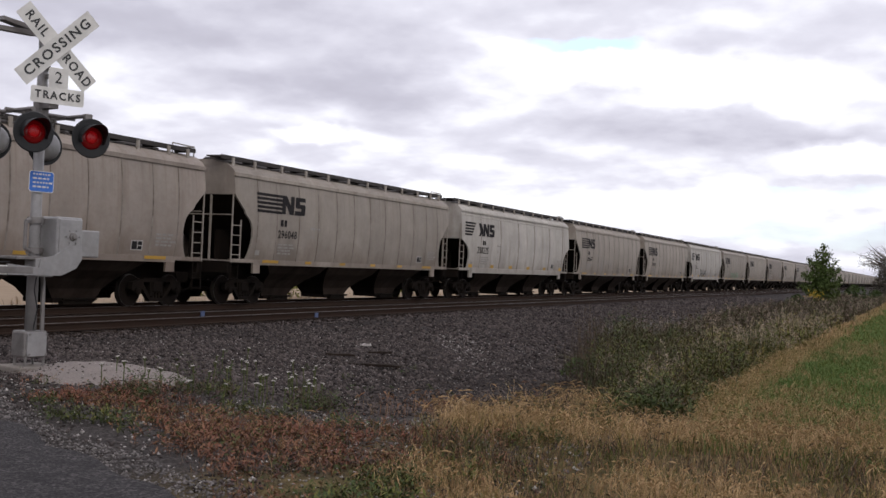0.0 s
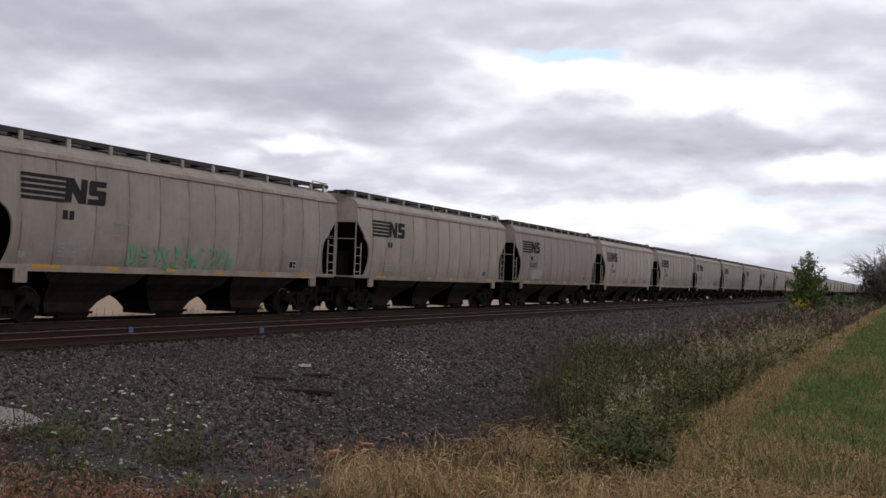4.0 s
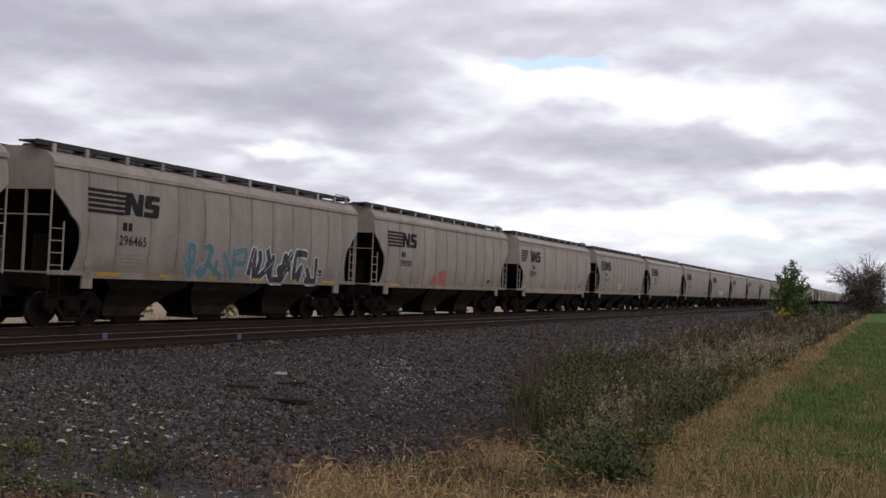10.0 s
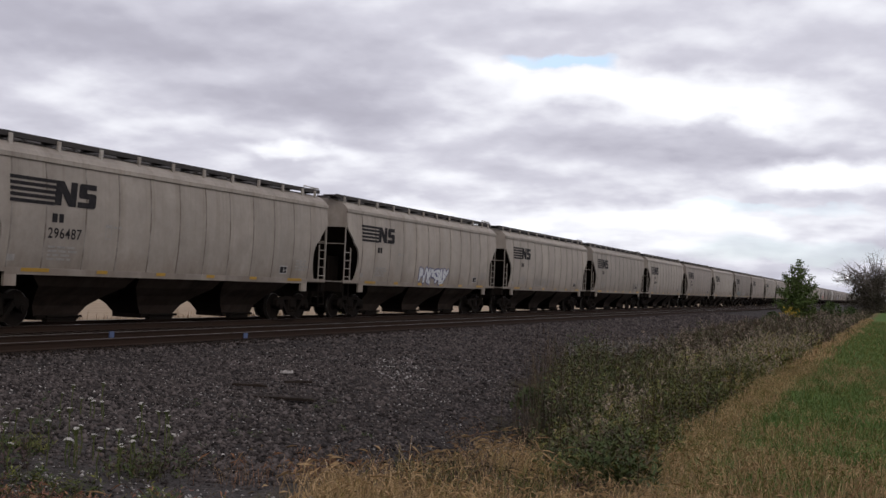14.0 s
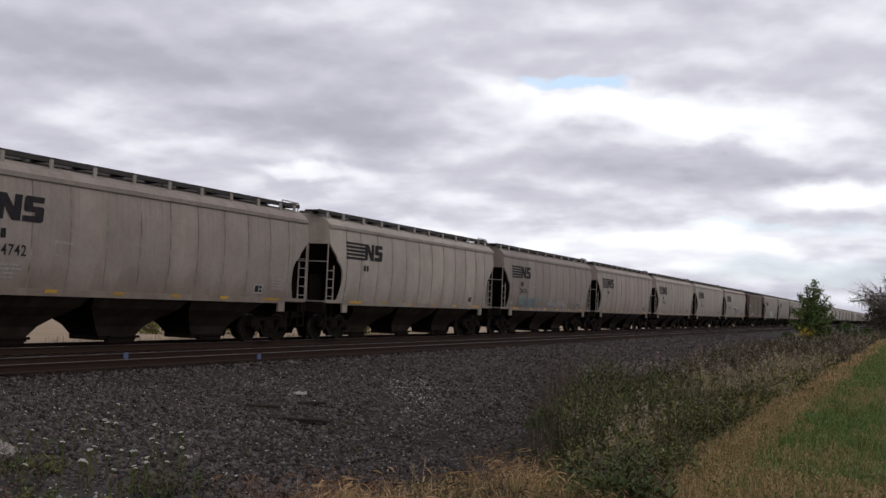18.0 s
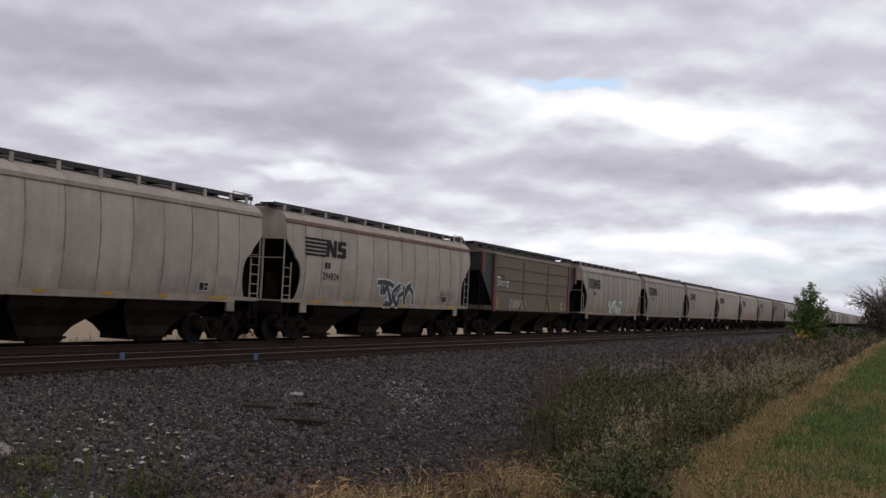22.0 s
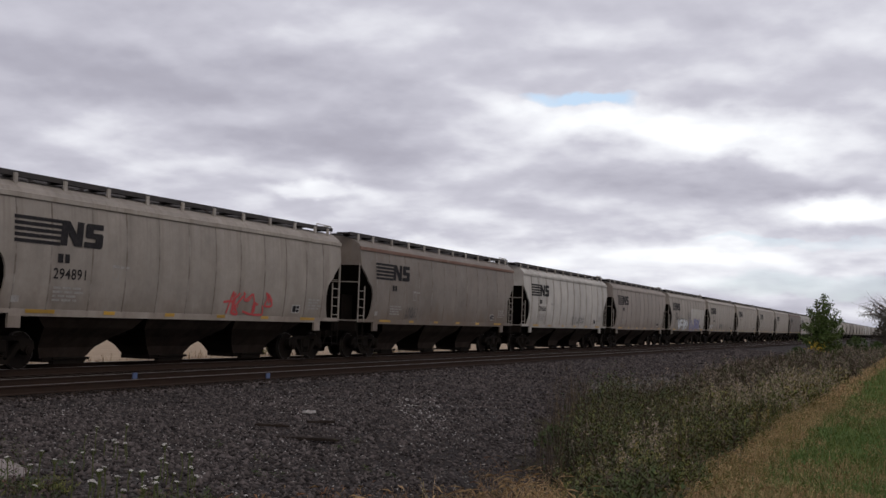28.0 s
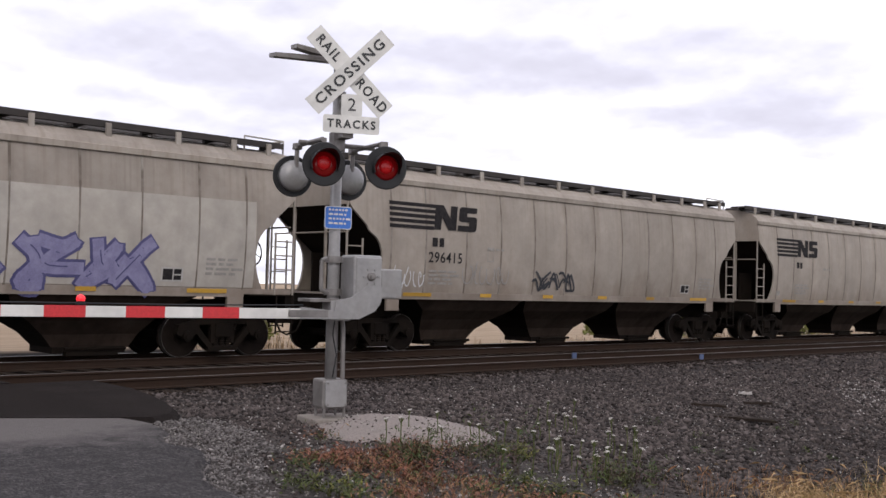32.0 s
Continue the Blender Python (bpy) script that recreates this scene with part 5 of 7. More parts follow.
def light_head(sig, y, z, b, forward, lit):
    """A round flasher: dished black backboard, hood, lens on one side and silver housing on the other."""
    t = 1 if forward else -1
    board = Geo().turn([(0.02, 0.0), (0.255, 0.0), (0.262, 0.02 * t), (0.25, 0.028 * t), (0.02, 0.02 * t)], 32, axis="x")
    head = part("light_head", board.moved(pose(b, y, z)), black_paint, sig, "round black flasher backboard")
    hood, n = Geo(), 18
    pts = []
    for i in range(n + 1):
        a = radians(-25 + 230 * i / n)
        reach = 0.30 * (0.35 + 0.65 * max(0.0, math.sin(a)))
        for rr, d in ((0.175, 0.0), (0.170, reach), (0.162, reach), (0.165, 0.0)):
            pts.append((b + t * (0.02 + d), y + rr * math.cos(a), z + rr * math.sin(a)))
    hood.add(pts, [(4 * i + j, 4 * i + (j + 1) % 4, 4 * i + 4 + (j + 1) % 4, 4 * i + 4 + j) for i in range(n) for j in range(4)])
    part("hood", hood, black_paint, head)
    part("lens", Geo().turn([(0.15, 0.03 * t), (0.12, 0.05 * t), (0.06, 0.062 * t), (0.002, 0.066 * t)], 24, (b, y, z), "x"), lens_lit, head, "red lens", True)
    if lit:
        part("bulb", Geo().turn([(0.085, 0.060 * t), (0.06, 0.072 * t), (0.03, 0.079 * t), (0.002, 0.082 * t)], 18, (b + 0.002 * t, y - 0.01, z + 0.01), "x"), lens_core, head, "glowing lamp core", True)
    part("housing", Geo().turn([(0.20, -0.002 * t), (0.19, -0.06 * t), (0.15, -0.11 * t), (0.08, -0.13 * t), (0.002, -0.135 * t)], 24, (b, y, z), "x"), zinc, head, "domed silver lamp housing", True)
    part("clamp", Geo().tube((b - t * 0.1, y, z + 0.1), (b - t * 0.12, y, 3.33), 0.03, n=10).box(b - t * 0.12 - 0.05, b - t * 0.12 + 0.05, y - 0.05, y + 0.05, 3.28, 3.36, bevel=0.01), zinc_dark, head)
    return head


def make_signal():
    sig = thing("crossing_signal", "silver railroad crossing signal with crossbuck and red flashers on concrete", "crossing signal", at=pose(-10.22, 7.70, 0.0, 0, 0, -15))
    part("foundation", Geo().box(-0.31, 0.31, -0.31, 0.31, -0.34, 0.0, bevel=0.02), concrete, sig, "chipped concrete foundation")
    g = Geo().box(-0.17, 0.15, -0.17, 0.17, 0.11, 0.46, bevel=0.03)
    for a, b in ((-0.13, -0.13), (0.13, -0.13), (-0.13, 0.13), (0.13, 0.13)):
        g.tube((a, b, -0.01), (a, b, 0.14), 0.018, n=6)
    base = part("junction_box", g, zinc_dark, sig, "cast junction box base")
    lid = plate(0.27, 0.32, 0.04, 0.03)
    part("cover", face_on(lid, 0.0, 0.29, 0.175), zinc, base, "pale cover plate")
    for y, z in ((-0.12, 0.42), (0.12, 0.42), (-0.12, 0.16), (0.12, 0.16)):
        part("bolt", Geo().tube((0.2, y, z), (0.215, y, z), 0.014, n=6), zinc_dark, base)
    part("mast", Geo().turn([(0.074, 0.45), (0.074, 2.0), (0.070, 2.05), (0.068, 4.42), (0.02, 4.45)], 18), zinc, sig, "tall silver tube mast", True)
    part("conduit", Geo().path([(0.06, 0.13, 0.46), (0.04, 0.13, 1.1), (0.03, 0.10, 1.3)], 0.03, 8), zinc_dark, sig)
    part("cable", Geo().path([(0.10, -0.02, 0.48), (0.11, 0.02, 0.75), (0.10, -0.03, 1.0), (0.10, 0.0, 1.25)], 0.008, 5), black_paint, sig)
    # crossbuck, turned a little towards the road's bend
    turned = Matrix.Translation((0.29, 0.02, 0)) @ pose(0, 0, 0, 0, 0, -12) @ Matrix.Translation((-0.29, -0.02, 0))
    for turn, words, name in ((45, "CROSSING", "a"), (-45, "RAIL  ROAD", "b")):
        o = 0.30 if name == "a" else 0.275
        pl = plate(1.30, 0.245, 0.012, 0.006)
        bl = part("crossbuck_blade", face_on(pl, 0.02, 4.20, o, turn), white_paint, sig, "white crossbuck blade with black lettering")
        bl.matrix_basis = turned
        tx = letters(words, 0.165, 0.004, 1.25)
        w = max(p[0] for p in tx.v) - min(p[0] for p in tx.v)
        tx.v = [(p[0] * (1.12 if name == "a" else 0.98) / w, p[1] * 1.05, 0.004) for p in tx.v]
        if name == "b":
            tx.v = [(p[0] + (0.135 if p[0] > 0 else -0.07), p[1], p[2]) for p in tx.v]
        part("lettering", face_on(tx, 0.02, 4.20, o + 0.001, turn), sign_black, bl, "black letters " + words)
    for br in (Geo().box(0.05, 0.27, -0.02, 0.06, 4.24, 4.32), Geo().box(0.05, 0.27, 0.0, 0.06, 3.80, 3.86), Geo().box(0.05, 0.25, -0.04, 0.10, 3.40, 3.47)):
        part("sign_bracket", br, zinc_dark, sig)
    for band in (Geo().turn([(0.10, 3.38), (0.10, 3.48)], 16), Geo().turn([(0.095, 3.92), (0.095, 3.99)], 16)):
        part("clamp_band", band, zinc_dark, sig)
    pl = plate(0.26, 0.27, 0.03, 0.006)
    t2 = part("tracks_sign", face_on(pl, 0.05, 3.79, 0.30), white_paint, sig, "white track count sign with black lettering")
    t2.matrix_basis = turned
    part("lettering", face_on(letters("2", 0.22), 0.05, 3.79, 0.305), sign_black, t2, "black numeral 2")
    pl = plate(0.70, 0.215, 0.03, 0.006)
    t3 = part("tracks_sign", face_on(pl, 0.05, 3.555, 0.302), white_paint, sig, "white sign lettered TRACKS")
    t3.matrix_basis = turned
    tx = letters("TRACKS", 0.14, 0.004, 1.3)
    w = max(p[0] for p in tx.v) - min(p[0] for p in tx.v)
    tx.v = [(p[0] * 0.60 / w, p[1], p[2]) for p in tx.v]
    part("lettering", face_on(tx, 0.05, 3.555, 0.307), sign_black, t3, "black letters TRACKS")
    # turned blades of the sign behind
    for y0, z0, y1, z1 in ((-0.05, 4.36, -0.80, 4.36), (-0.05, 4.40, -0.52, 4.50)):
        g = Geo().add([(-0.02, y0, z0), (-0.02, y0, z0 + 0.07), (-0.10, y1, z1 + 0.05), (-0.10, y1, z1), (-0.24, y0, z0 + 0.02), (-0.24, y0, z0 + 0.09), (-0.32, y1, z1 + 0.07), (-0.32, y1, z1 + 0.02)],
                      [(0, 3, 2, 1), (4, 5, 6, 7), (0, 1, 5, 4), (3, 7, 6, 2), (1, 2, 6, 5), (0, 4, 7, 3)])
        part("rear_blade", g, zinc_dark, sig, "weathered rear sign blade seen from its edge")
    # flashers
    part("crossarm", Geo().tube((0.0, -0.5, 3.33), (0.0, 0.5, 3.33), 0.03, n=10).turn([(0.10, 3.26), (0.10, 3.40)], 16).tube((-0.45, -0.38, 3.33), (0.45, -0.38, 3.33), 0.028, n=10).tube((-0.45, 0.38, 3.33), (0.45, 0.38, 3.33), 0.028, n=10), zinc_dark, sig)
    for y, lit in ((-0.36, True), (0.40, True)):
        light_head(sig, y, 3.03, 0.50, True, lit).matrix_basis = Matrix.Translation((0.5, 0.02, 0)) @ pose(0, 0, 0, 0, 0, -10) @ Matrix.Translation((-0.5, -0.02, 0))
    for y in (-0.38, 0.38):
        light_head(sig, y, 2.96, -0.48, False, False)
    pl = plate(0.34, 0.26, 0.03, 0.004)
    blue = part("notice", face_on(pl, 0.0, 2.43, 0.10), sign_blue, sig, "small blue emergency notice")
    part("notice_rim", face_on(plate(0.36, 0.28, 0.035, 0.003), 0.0, 2.43, 0.097), white_paint, blue)
    r = random.Random(4)
    for i in range(4):
        g, q = Geo(), -0.13
        while q < 0.11:
            w = r.uniform(0.02, 0.06)
            g.add([(q, 0.085 - i * 0.055, 0), (q + w, 0.085 - i * 0.055, 0), (q + w, 0.108 - i * 0.055, 0), (q, 0.108 - i * 0.055, 0)], [(0, 1, 2, 3)])
            q += w + 0.015
        part("text_line", face_on(g, 0.0, 2.43, 0.106), white_paint, blue)
    # gate machine
    box = part("gate_machine", Geo().box(-0.12, 0.30, 0.14, 0.52, 1.36, 1.98, bevel=0.03), zinc, sig, "grey gate machine housing")
    part("machine_door", Geo().box(0.302, 0.325, 0.16, 0.50, 1.40, 1.95, bevel=0.01), zinc, box)
    part("gear_cover", Geo().turn([(0.055, 0.325), (0.05, 0.35), (0.03, 0.355), (0.03, 0.38), (0.002, 0.385)], 20, (0.0, 0.36, 1.72), "x"), zinc_dark, box, "round bolted gear cover", False)
    for i in range(6):
        a = i * math.pi / 3
        part("bolt", Geo().tube((0.33, 0.36 + 0.095 * math.cos(a), 1.72 + 0.095 * math.sin(a)), (0.345, 0.36 + 0.095 * math.cos(a), 1.72 + 0.095 * math.sin(a)), 0.014, n=6), zinc, box)
    part("counterweight", Geo().box(-0.02, 0.22, 0.54, 0.84, 1.45, 1.82, bevel=0.02), zinc, sig, "square grey counterweight")
    g = Geo()
    g.prism([(-0.55, 1.20), (0.20, 1.20), (0.42, 1.30), (0.50, 1.42), (0.50, 1.60), (0.30, 1.60), (0.10, 1.46), (-0.1, 1.42), (-0.12, 1.30), (-0.55, 1.34)], 0.30, 0.34, 0)
    part("bracket_plate", Geo().box(-0.10, 0.30, -0.42, 0.05, 1.40, 1.44, bevel=0.006), zinc_dark, sig)
    g.box(0.05, 0.32, -0.16, 0.10, 1.18, 1.42, bevel=0.01)
    part("arm_bracket", g, zinc, sig, "heavy grey arm bracket")
    part("clamp_rod", Geo().path([(0.12, -0.15, 1.93), (0.14, -0.22, 1.9), (0.14, -0.22, 1.55), (0.12, -0.12, 1.5)], 0.025, 8).turn([(0.11, 1.88), (0.11, 1.96)], 14).turn([(0.11, 1.48), (0.11, 1.56)], 14), zinc_dark, sig)
    # arm in coloured lengths
    arm = part("gate_arm", Geo().box(0.30, 0.33, -8.6, -0.45, 1.20, 1.32, bevel=0.004), white_paint, sig, "lowered red and white striped gate arm")
    y = -1.30
    while y > -8.4:
        part("stripe", Geo().box(0.328, 0.335, y - 0.425, y, 1.20, 1.325), sign_red, arm, "red reflective stripe")
        y -= 0.85
    for y in (-3.05, -4.05, -7.9):
        lamp = part("arm_lamp", Geo().box(0.27, 0.34, y - 0.045, y + 0.045, 1.33, 1.37, bevel=0.006), black_paint, arm)
        part("lens", Geo().turn([(0.045, 1.37), (0.05, 1.40), (0.035, 1.43), (0.004, 1.445)], 14, (0.305, y, 0.0)), lens_small, lamp, "small red lamp", True)
    part("arm_wire", Geo().path([(0.29, -0.5, 1.36), (0.29, -2.0, 1.345), (0.29, -4.0, 1.35), (0.29, -8.0, 1.345)], 0.008, 5), black_paint, arm)
    part("support_channel", Geo().box(0.29, 0.345, -0.70, -0.2, 1.22, 1.305, bevel=0.006), zinc_dark, arm)


make_signal()


# ---- loose stones, timber and marks by the track ----
RNG = np.random.default_rng(12)


def raw_mesh(name, v, tris, mats, index=None):
    """A mesh from arrays of points and triangles."""
    me = bpy.data.meshes.new(name)
    me.vertices.add(len(v))
    me.vertices.foreach_set("co", np.asarray(v, np.float32).ravel())
    k = len(tris)
    me.loops.add(3 * k)
    me.loops.foreach_set("vertex_index", np.asarray(tris, np.int32).ravel())
    me.polygons.add(k)
    me.polygons.foreach_set("loop_start", np.arange(0, 3 * k, 3, dtype=np.int32))
    for m in mats if isinstance(mats, (list, tuple)) else [mats]:
        me.materials.append(m)
    if index is not None:
        me.polygons.foreach_set("material_index", np.asarray(index, np.int32))
    me.update(calc_edges=True)
    me.validate()
    return me


HX = np.array(steps([(-30, 6, 0.3)]))
HY = np.array(steps([(0, 150, 0.5)]))
HZ = np.array([[height(x, y) for x in HX] for y in HY])


def floor_z(x, y):
    """Ground heights for arrays of places, from a table."""
    i = np.clip((x - HX[0]) / (HX[1] - HX[0]), 0, len(HX) - 1.001)
    j = np.clip((y - HY[0]) / (HY[1] - HY[0]), 0, len(HY) - 1.001)
    a, b = i.astype(int), j.astype(int)
    u, w = i - a, j - b
    return (HZ[b, a] * (1 - u) + HZ[b, a + 1] * u) * (1 - w) + (HZ[b + 1, a] * (1 - u) + HZ[b + 1, a + 1] * u) * w


def scatter(density, x0, x1, y0, y1, keep):
    n = int(density * (x1 - x0) * (y1 - y0))
    x, y = RNG.uniform(x0, x1, n), RNG.uniform(y0, y1, n)
    k = keep(x, y)
    return x[k], y[k]


def wave(x, y, s, seed):
    """Cheap smooth noise for arrays, about -1 to 1."""
    r = np.random.default_rng(seed)
    out = 0
    for i in range(5):
        a, p, f = r.uniform(0, 6.28), r.uniform(0, 6.28), s * r.uniform(0.6, 1.7)
        out = out + np.sin((x * math.cos(a) + y * math.sin(a)) * f + p)
    return out / 3.0


OCTA = np.array([(1, 0, 0), (-1, 0, 0), (0, 1, 0), (0, -1, 0), (0, 0, 1), (0, 0, -1)], float)
OCTA_F = np.array([(0, 2, 4), (2, 1, 4), (1, 3, 4), (3, 0, 4), (2, 0, 5), (1, 2, 5), (3, 1, 5), (0, 3, 5)])


def stones(name, label, x, y, lo, hi, mat, sink=0.3, lift=0.0):
    n = len(x)
    size = RNG.uniform(lo, hi, n) * (0.7 + 0.6 * RNG.random(n) ** 3)
    v = OCTA[None] * (1 + RNG.uniform(-0.45, 0.45, (n, 6, 1))) + RNG.uniform(-0.25, 0.25, (n, 6, 3))
    v = v * (size[:, None, None] * np.stack([RNG.uniform(0.7, 1.3, n), RNG.uniform(0.7, 1.3, n), RNG.uniform(0.5, 0.9, n)], -1)[:, None])
    a = RNG.uniform(0, 6.28, n)
    c, s = np.cos(a)[:, None], np.sin(a)[:, None]
    v = np.stack([v[..., 0] * c - v[..., 1] * s, v[..., 0] * s + v[..., 1] * c, v[..., 2]], -1)
    v[..., 0] += x[:, None]
    v[..., 1] += y[:, None]
    v[..., 2] += (floor_z(x, y) + size * sink + lift)[:, None]
    t = OCTA_F[None] + (np.arange(n) * 6)[:, None, None]
    return tagged(new(name, raw_mesh(name, v.reshape(-1, 3), t.reshape(-1, 3), mat)), label, "gravel", kind="stuff")


def gravel_here(x, y):
    edge = np.clip(-0.310 * y, -7.2, -4.4) + 0.35 * wave(x, y, 1.1, 1)
    near = np.where(x < -11.2, 6.6, 6.6 + 0.18 * (x + 11.2)) + 0.25 * wave(x, y, 1.5, 2) + np.where((x > -9.3) & (x < -7.6), 1.0, 0.0)
    return (x < edge) & (y > near)


def road_margin(x):
    return np.interp(x, [-11.0, -9.0, -7.0, -5.45, -4.3, -3.0, -1.5, 2.0], [5.6, 4.95, 4.05, 3.3, 2.7, 1.9, 1.0, 0.0])


x, y = scatter(230, -15.4, -4.5, 6.4, 22, gravel_here)
stones("ballast", "crushed grey ballast stones spread beside the track", x, y, 0.020, 0.042, stone_mat)
x, y = scatter(75, -15.4, -5.5, 22, 60, gravel_here)
stones("ballast", "crushed grey ballast stones spread beside the track", x, y, 0.03, 0.06, stone_mat)
x, y = scatter(22, -15.4, -7.0, 60, 105, gravel_here)
stones("ballast", "crushed grey ballast stones spread beside the track", x, y, 0.05, 0.09, stone_mat)
x, y = scatter(36, -14.5, -5.0, 7.4, 27, lambda x, y: gravel_here(x, y) & (wave(x, y, 0.9, 96) > -0.5))
stones("pale_chips", "pale limestone chips among the ballast", x, y, 0.008, 0.021, stone_pale)
x, y = scatter(60, -11.5, -6.4, 18, 28, lambda x, y: gravel_here(x, y) & (np.abs(y - (22.2 + (x + 10.2) * -1.7)) < 0.9 + 0.5 * wave(x, y, 2.0, 4)))
stones("pale_chips", "pale limestone chips in a loose drift", x, y, 0.012, 0.030, stone_pale)
x, y = scatter(170, -11.4, -2.0, 1.6, 7.8, lambda x, y: (y > road_margin(x) + 0.3 + 0.2 * wave(x, y, 2.0, 5)) & (wave(x, y, 1.6, 6) + wave(x, y, 5.0, 61) > -0.5))
stones("shoulder_stones", "small grey stones along the crumbling road edge", x, y, 0.010, 0.028, stone_mat)
x, y = scatter(60, -11.4, -2.0, 1.8, 7.4, lambda x, y: (y > road_margin(x) - 0.2 + 0.3 * wave(x, y, 2.0, 65)))
stones("pale_chips", "pale stone chips along the crumbling road edge", x, y, 0.008, 0.022, stone_pale, 0.6)
x, y = scatter(760, -11.3, -1.5, 0.8, 7.4, lambda x, y: np.abs(y - road_margin(x) - 0.22 + 0.12 * wave(x, y, 2.2, 81)) < 0.40 + np.where(x < -8.6, 0.35, 0.0) + 0.16 * wave(x, y, 1.4, 82))
stones("road_grit", "fine pale grit washed along the road edge", x, y, 0.007, 0.019, grit_mat, 0.6, 0.03)
x, y = scatter(240, -11.2, -7.2, 5.0, 8.2, lambda x, y: (y > road_margin(x) + 0.25) & (wave(x, y, 2.0, 83) > -0.4))
stones("shoulder_stones", "loose grey stones between road and signal", x, y, 0.010, 0.030, stone_mat)
x, y = scatter(150, NEAR + 0.82, -15.0, 6.5, 45, lambda x, y: np.ones(len(x), bool))
stones("ballast", "brown-stained ballast heaped over the tie ends", x, y, 0.02, 0.042, surface("oil_dark_ballast", (0.026, 0.019, 0.015), 0.9, 0, [], 0.004, 60, island=0.6, spec=0.08))
x, y = scatter(220, NEAR - 0.66, NEAR + 0.66, 6.5, 30, lambda x, y: np.ones(len(x), bool))
o = stones("ballast", "dark ballast between the rails", x, y, 0.02, 0.04, surface("oil_dark_ballast", (0.026, 0.019, 0.015), 0.9, 0, [], 0.004, 60, island=0.6, spec=0.08))

# heap of sand beside the signal
g = Geo()
rings, spokes = 9, 40
pts = []
for j in range(rings + 1):
    for i in range(spokes):
        a = 2 * math.pi * i / spokes
        rr = (j / rings) * (1 + 0.16 * math.sin(2 * a + 1) + 0.10 * math.sin(5 * a))
        ax, ay = rr * math.cos(a) * 1.0, rr * math.sin(a) * 1.55
        px, py = -9.15 + ax * 0.31 + ay * 0.90, 7.85 + ax * 0.80 - ay * 0.36
        z = height(px, py) + 0.15 * (1 - (j / rings) ** 1.6) - 0.02 * (j == rings) + 0.015 * noise.noise((px * 4, py * 4, 1))
        pts.append((px, py, z))
g.add(pts, [(j * spokes + i, j * spokes + (i + 1) % spokes, (j + 1) * spokes + (i + 1) % spokes, (j + 1) * spokes + i) for j in range(rings) for i in range(spokes)])
tagged(new("sand_mound", g.mesh("sand_mound", sand, True)), "low heap of pale sandy gravel beside the signal", "sand heap")
for count, mat, label, big in ((420, stone_mat, "dark pebbles lying on the sand heap", 0.020), (260, stone_pale, "pale pebbles lying on the sand heap", 0.016)):
    a, q = RNG.uniform(0, 6.283, count), np.sqrt(RNG.random(count)) * 1.1
    rr = q * (1 + 0.16 * np.sin(2 * a + 1) + 0.10 * np.sin(5 * a))
    ax, ay = rr * np.cos(a), rr * np.sin(a) * 1.55
    stones("sand_pebbles", label, -9.15 + ax * 0.31 + ay * 0.90, 7.85 + ax * 0.80 - ay * 0.36, 0.007, big, mat, 0.3, 0.15 * (1 - np.clip(q, 0, 1) ** 1.6))

for px, py, l, w, turn, label in ((-10.28, 16.28, 0.62, 0.09, 20, "dark rotten timber piece lying on ballast"), (-9.1, 15.5, 1.05, 0.16, 12, "dark split tie plank lying on ballast"), (-9.9, 17.3, 0.5, 0.12, 40, "dark rotten timber piece lying on ballast")):
    g = Geo()
    n = 8
    pts = []
    for i in range(n + 1):
        q = -l / 2 + l * i / n
        a, b = random.uniform(-0.02, 0.02), random.uniform(0.6, 1.0)
        pts += [(q, -w / 2 * b + a, 0.0), (q, -w / 2 * b + a, 0.05 * b), (q, w / 2 * b + a, 0.06 * b), (q, w / 2 * b + a, 0.0)]
    g.add(pts, [(4 * i + j, 4 * i + (j + 1) % 4, 4 * i + 4 + (j + 1) % 4, 4 * i + 4 + j) for i in range(n) for j in range(4)] + [(0, 1, 2, 3), (4 * n + 3, 4 * n + 2, 4 * n + 1, 4 * n)])
    ob = new("timber_piece", g.mesh("timber_piece", tie_wood))
    ob.matrix_basis = pose(px, py, height(px, py) + 0.03, 0, 0, turn)
    tagged(ob, label, "timber")
g = Geo()
n = 14
top = [(0.12 * math.cos(6.283 * i / n) * (1 + 0.15 * math.sin(3 * i)), 0.08 * math.sin(6.283 * i / n), 0.04 + 0.02 * math.sin(i * 1.9)) for i in range(n)]
low = [(p[0] * 1.05, p[1] * 1.05, 0.0) for p in top]
g.add(top + low, [tuple(range(n))] + [(i, n + i, n + (i + 1) % n, (i + 1) % n) for i in range(n)])
ob = new("flat_stone", g.mesh("flat_stone", stone_pale))
ob.matrix_basis = pose(-11.06, 18.86, height(-11.06, 18.86) + 0.02, 0, 0, 30)
tagged(ob, "flat pale broken stone lying on the ballast", "stone")
for px, py, z, w in ((NEAR - 0.7525 + 0.045, 21.3, -0.06, 0.16), (NEAR + 0.7525 + 0.045, 24.85, -0.10, 0.17)):
    ob = new("paint_mark", Geo().box(-0.012, 0.02, -w / 2, w / 2, -0.07, 0.08, bevel=0.004).mesh("paint_mark", blue_paint))
    ob.matrix_basis = pose(px, py, z)
    tagged(ob, "blue survey paint mark on the rail web", "paint mark", "blue marks on the rails")


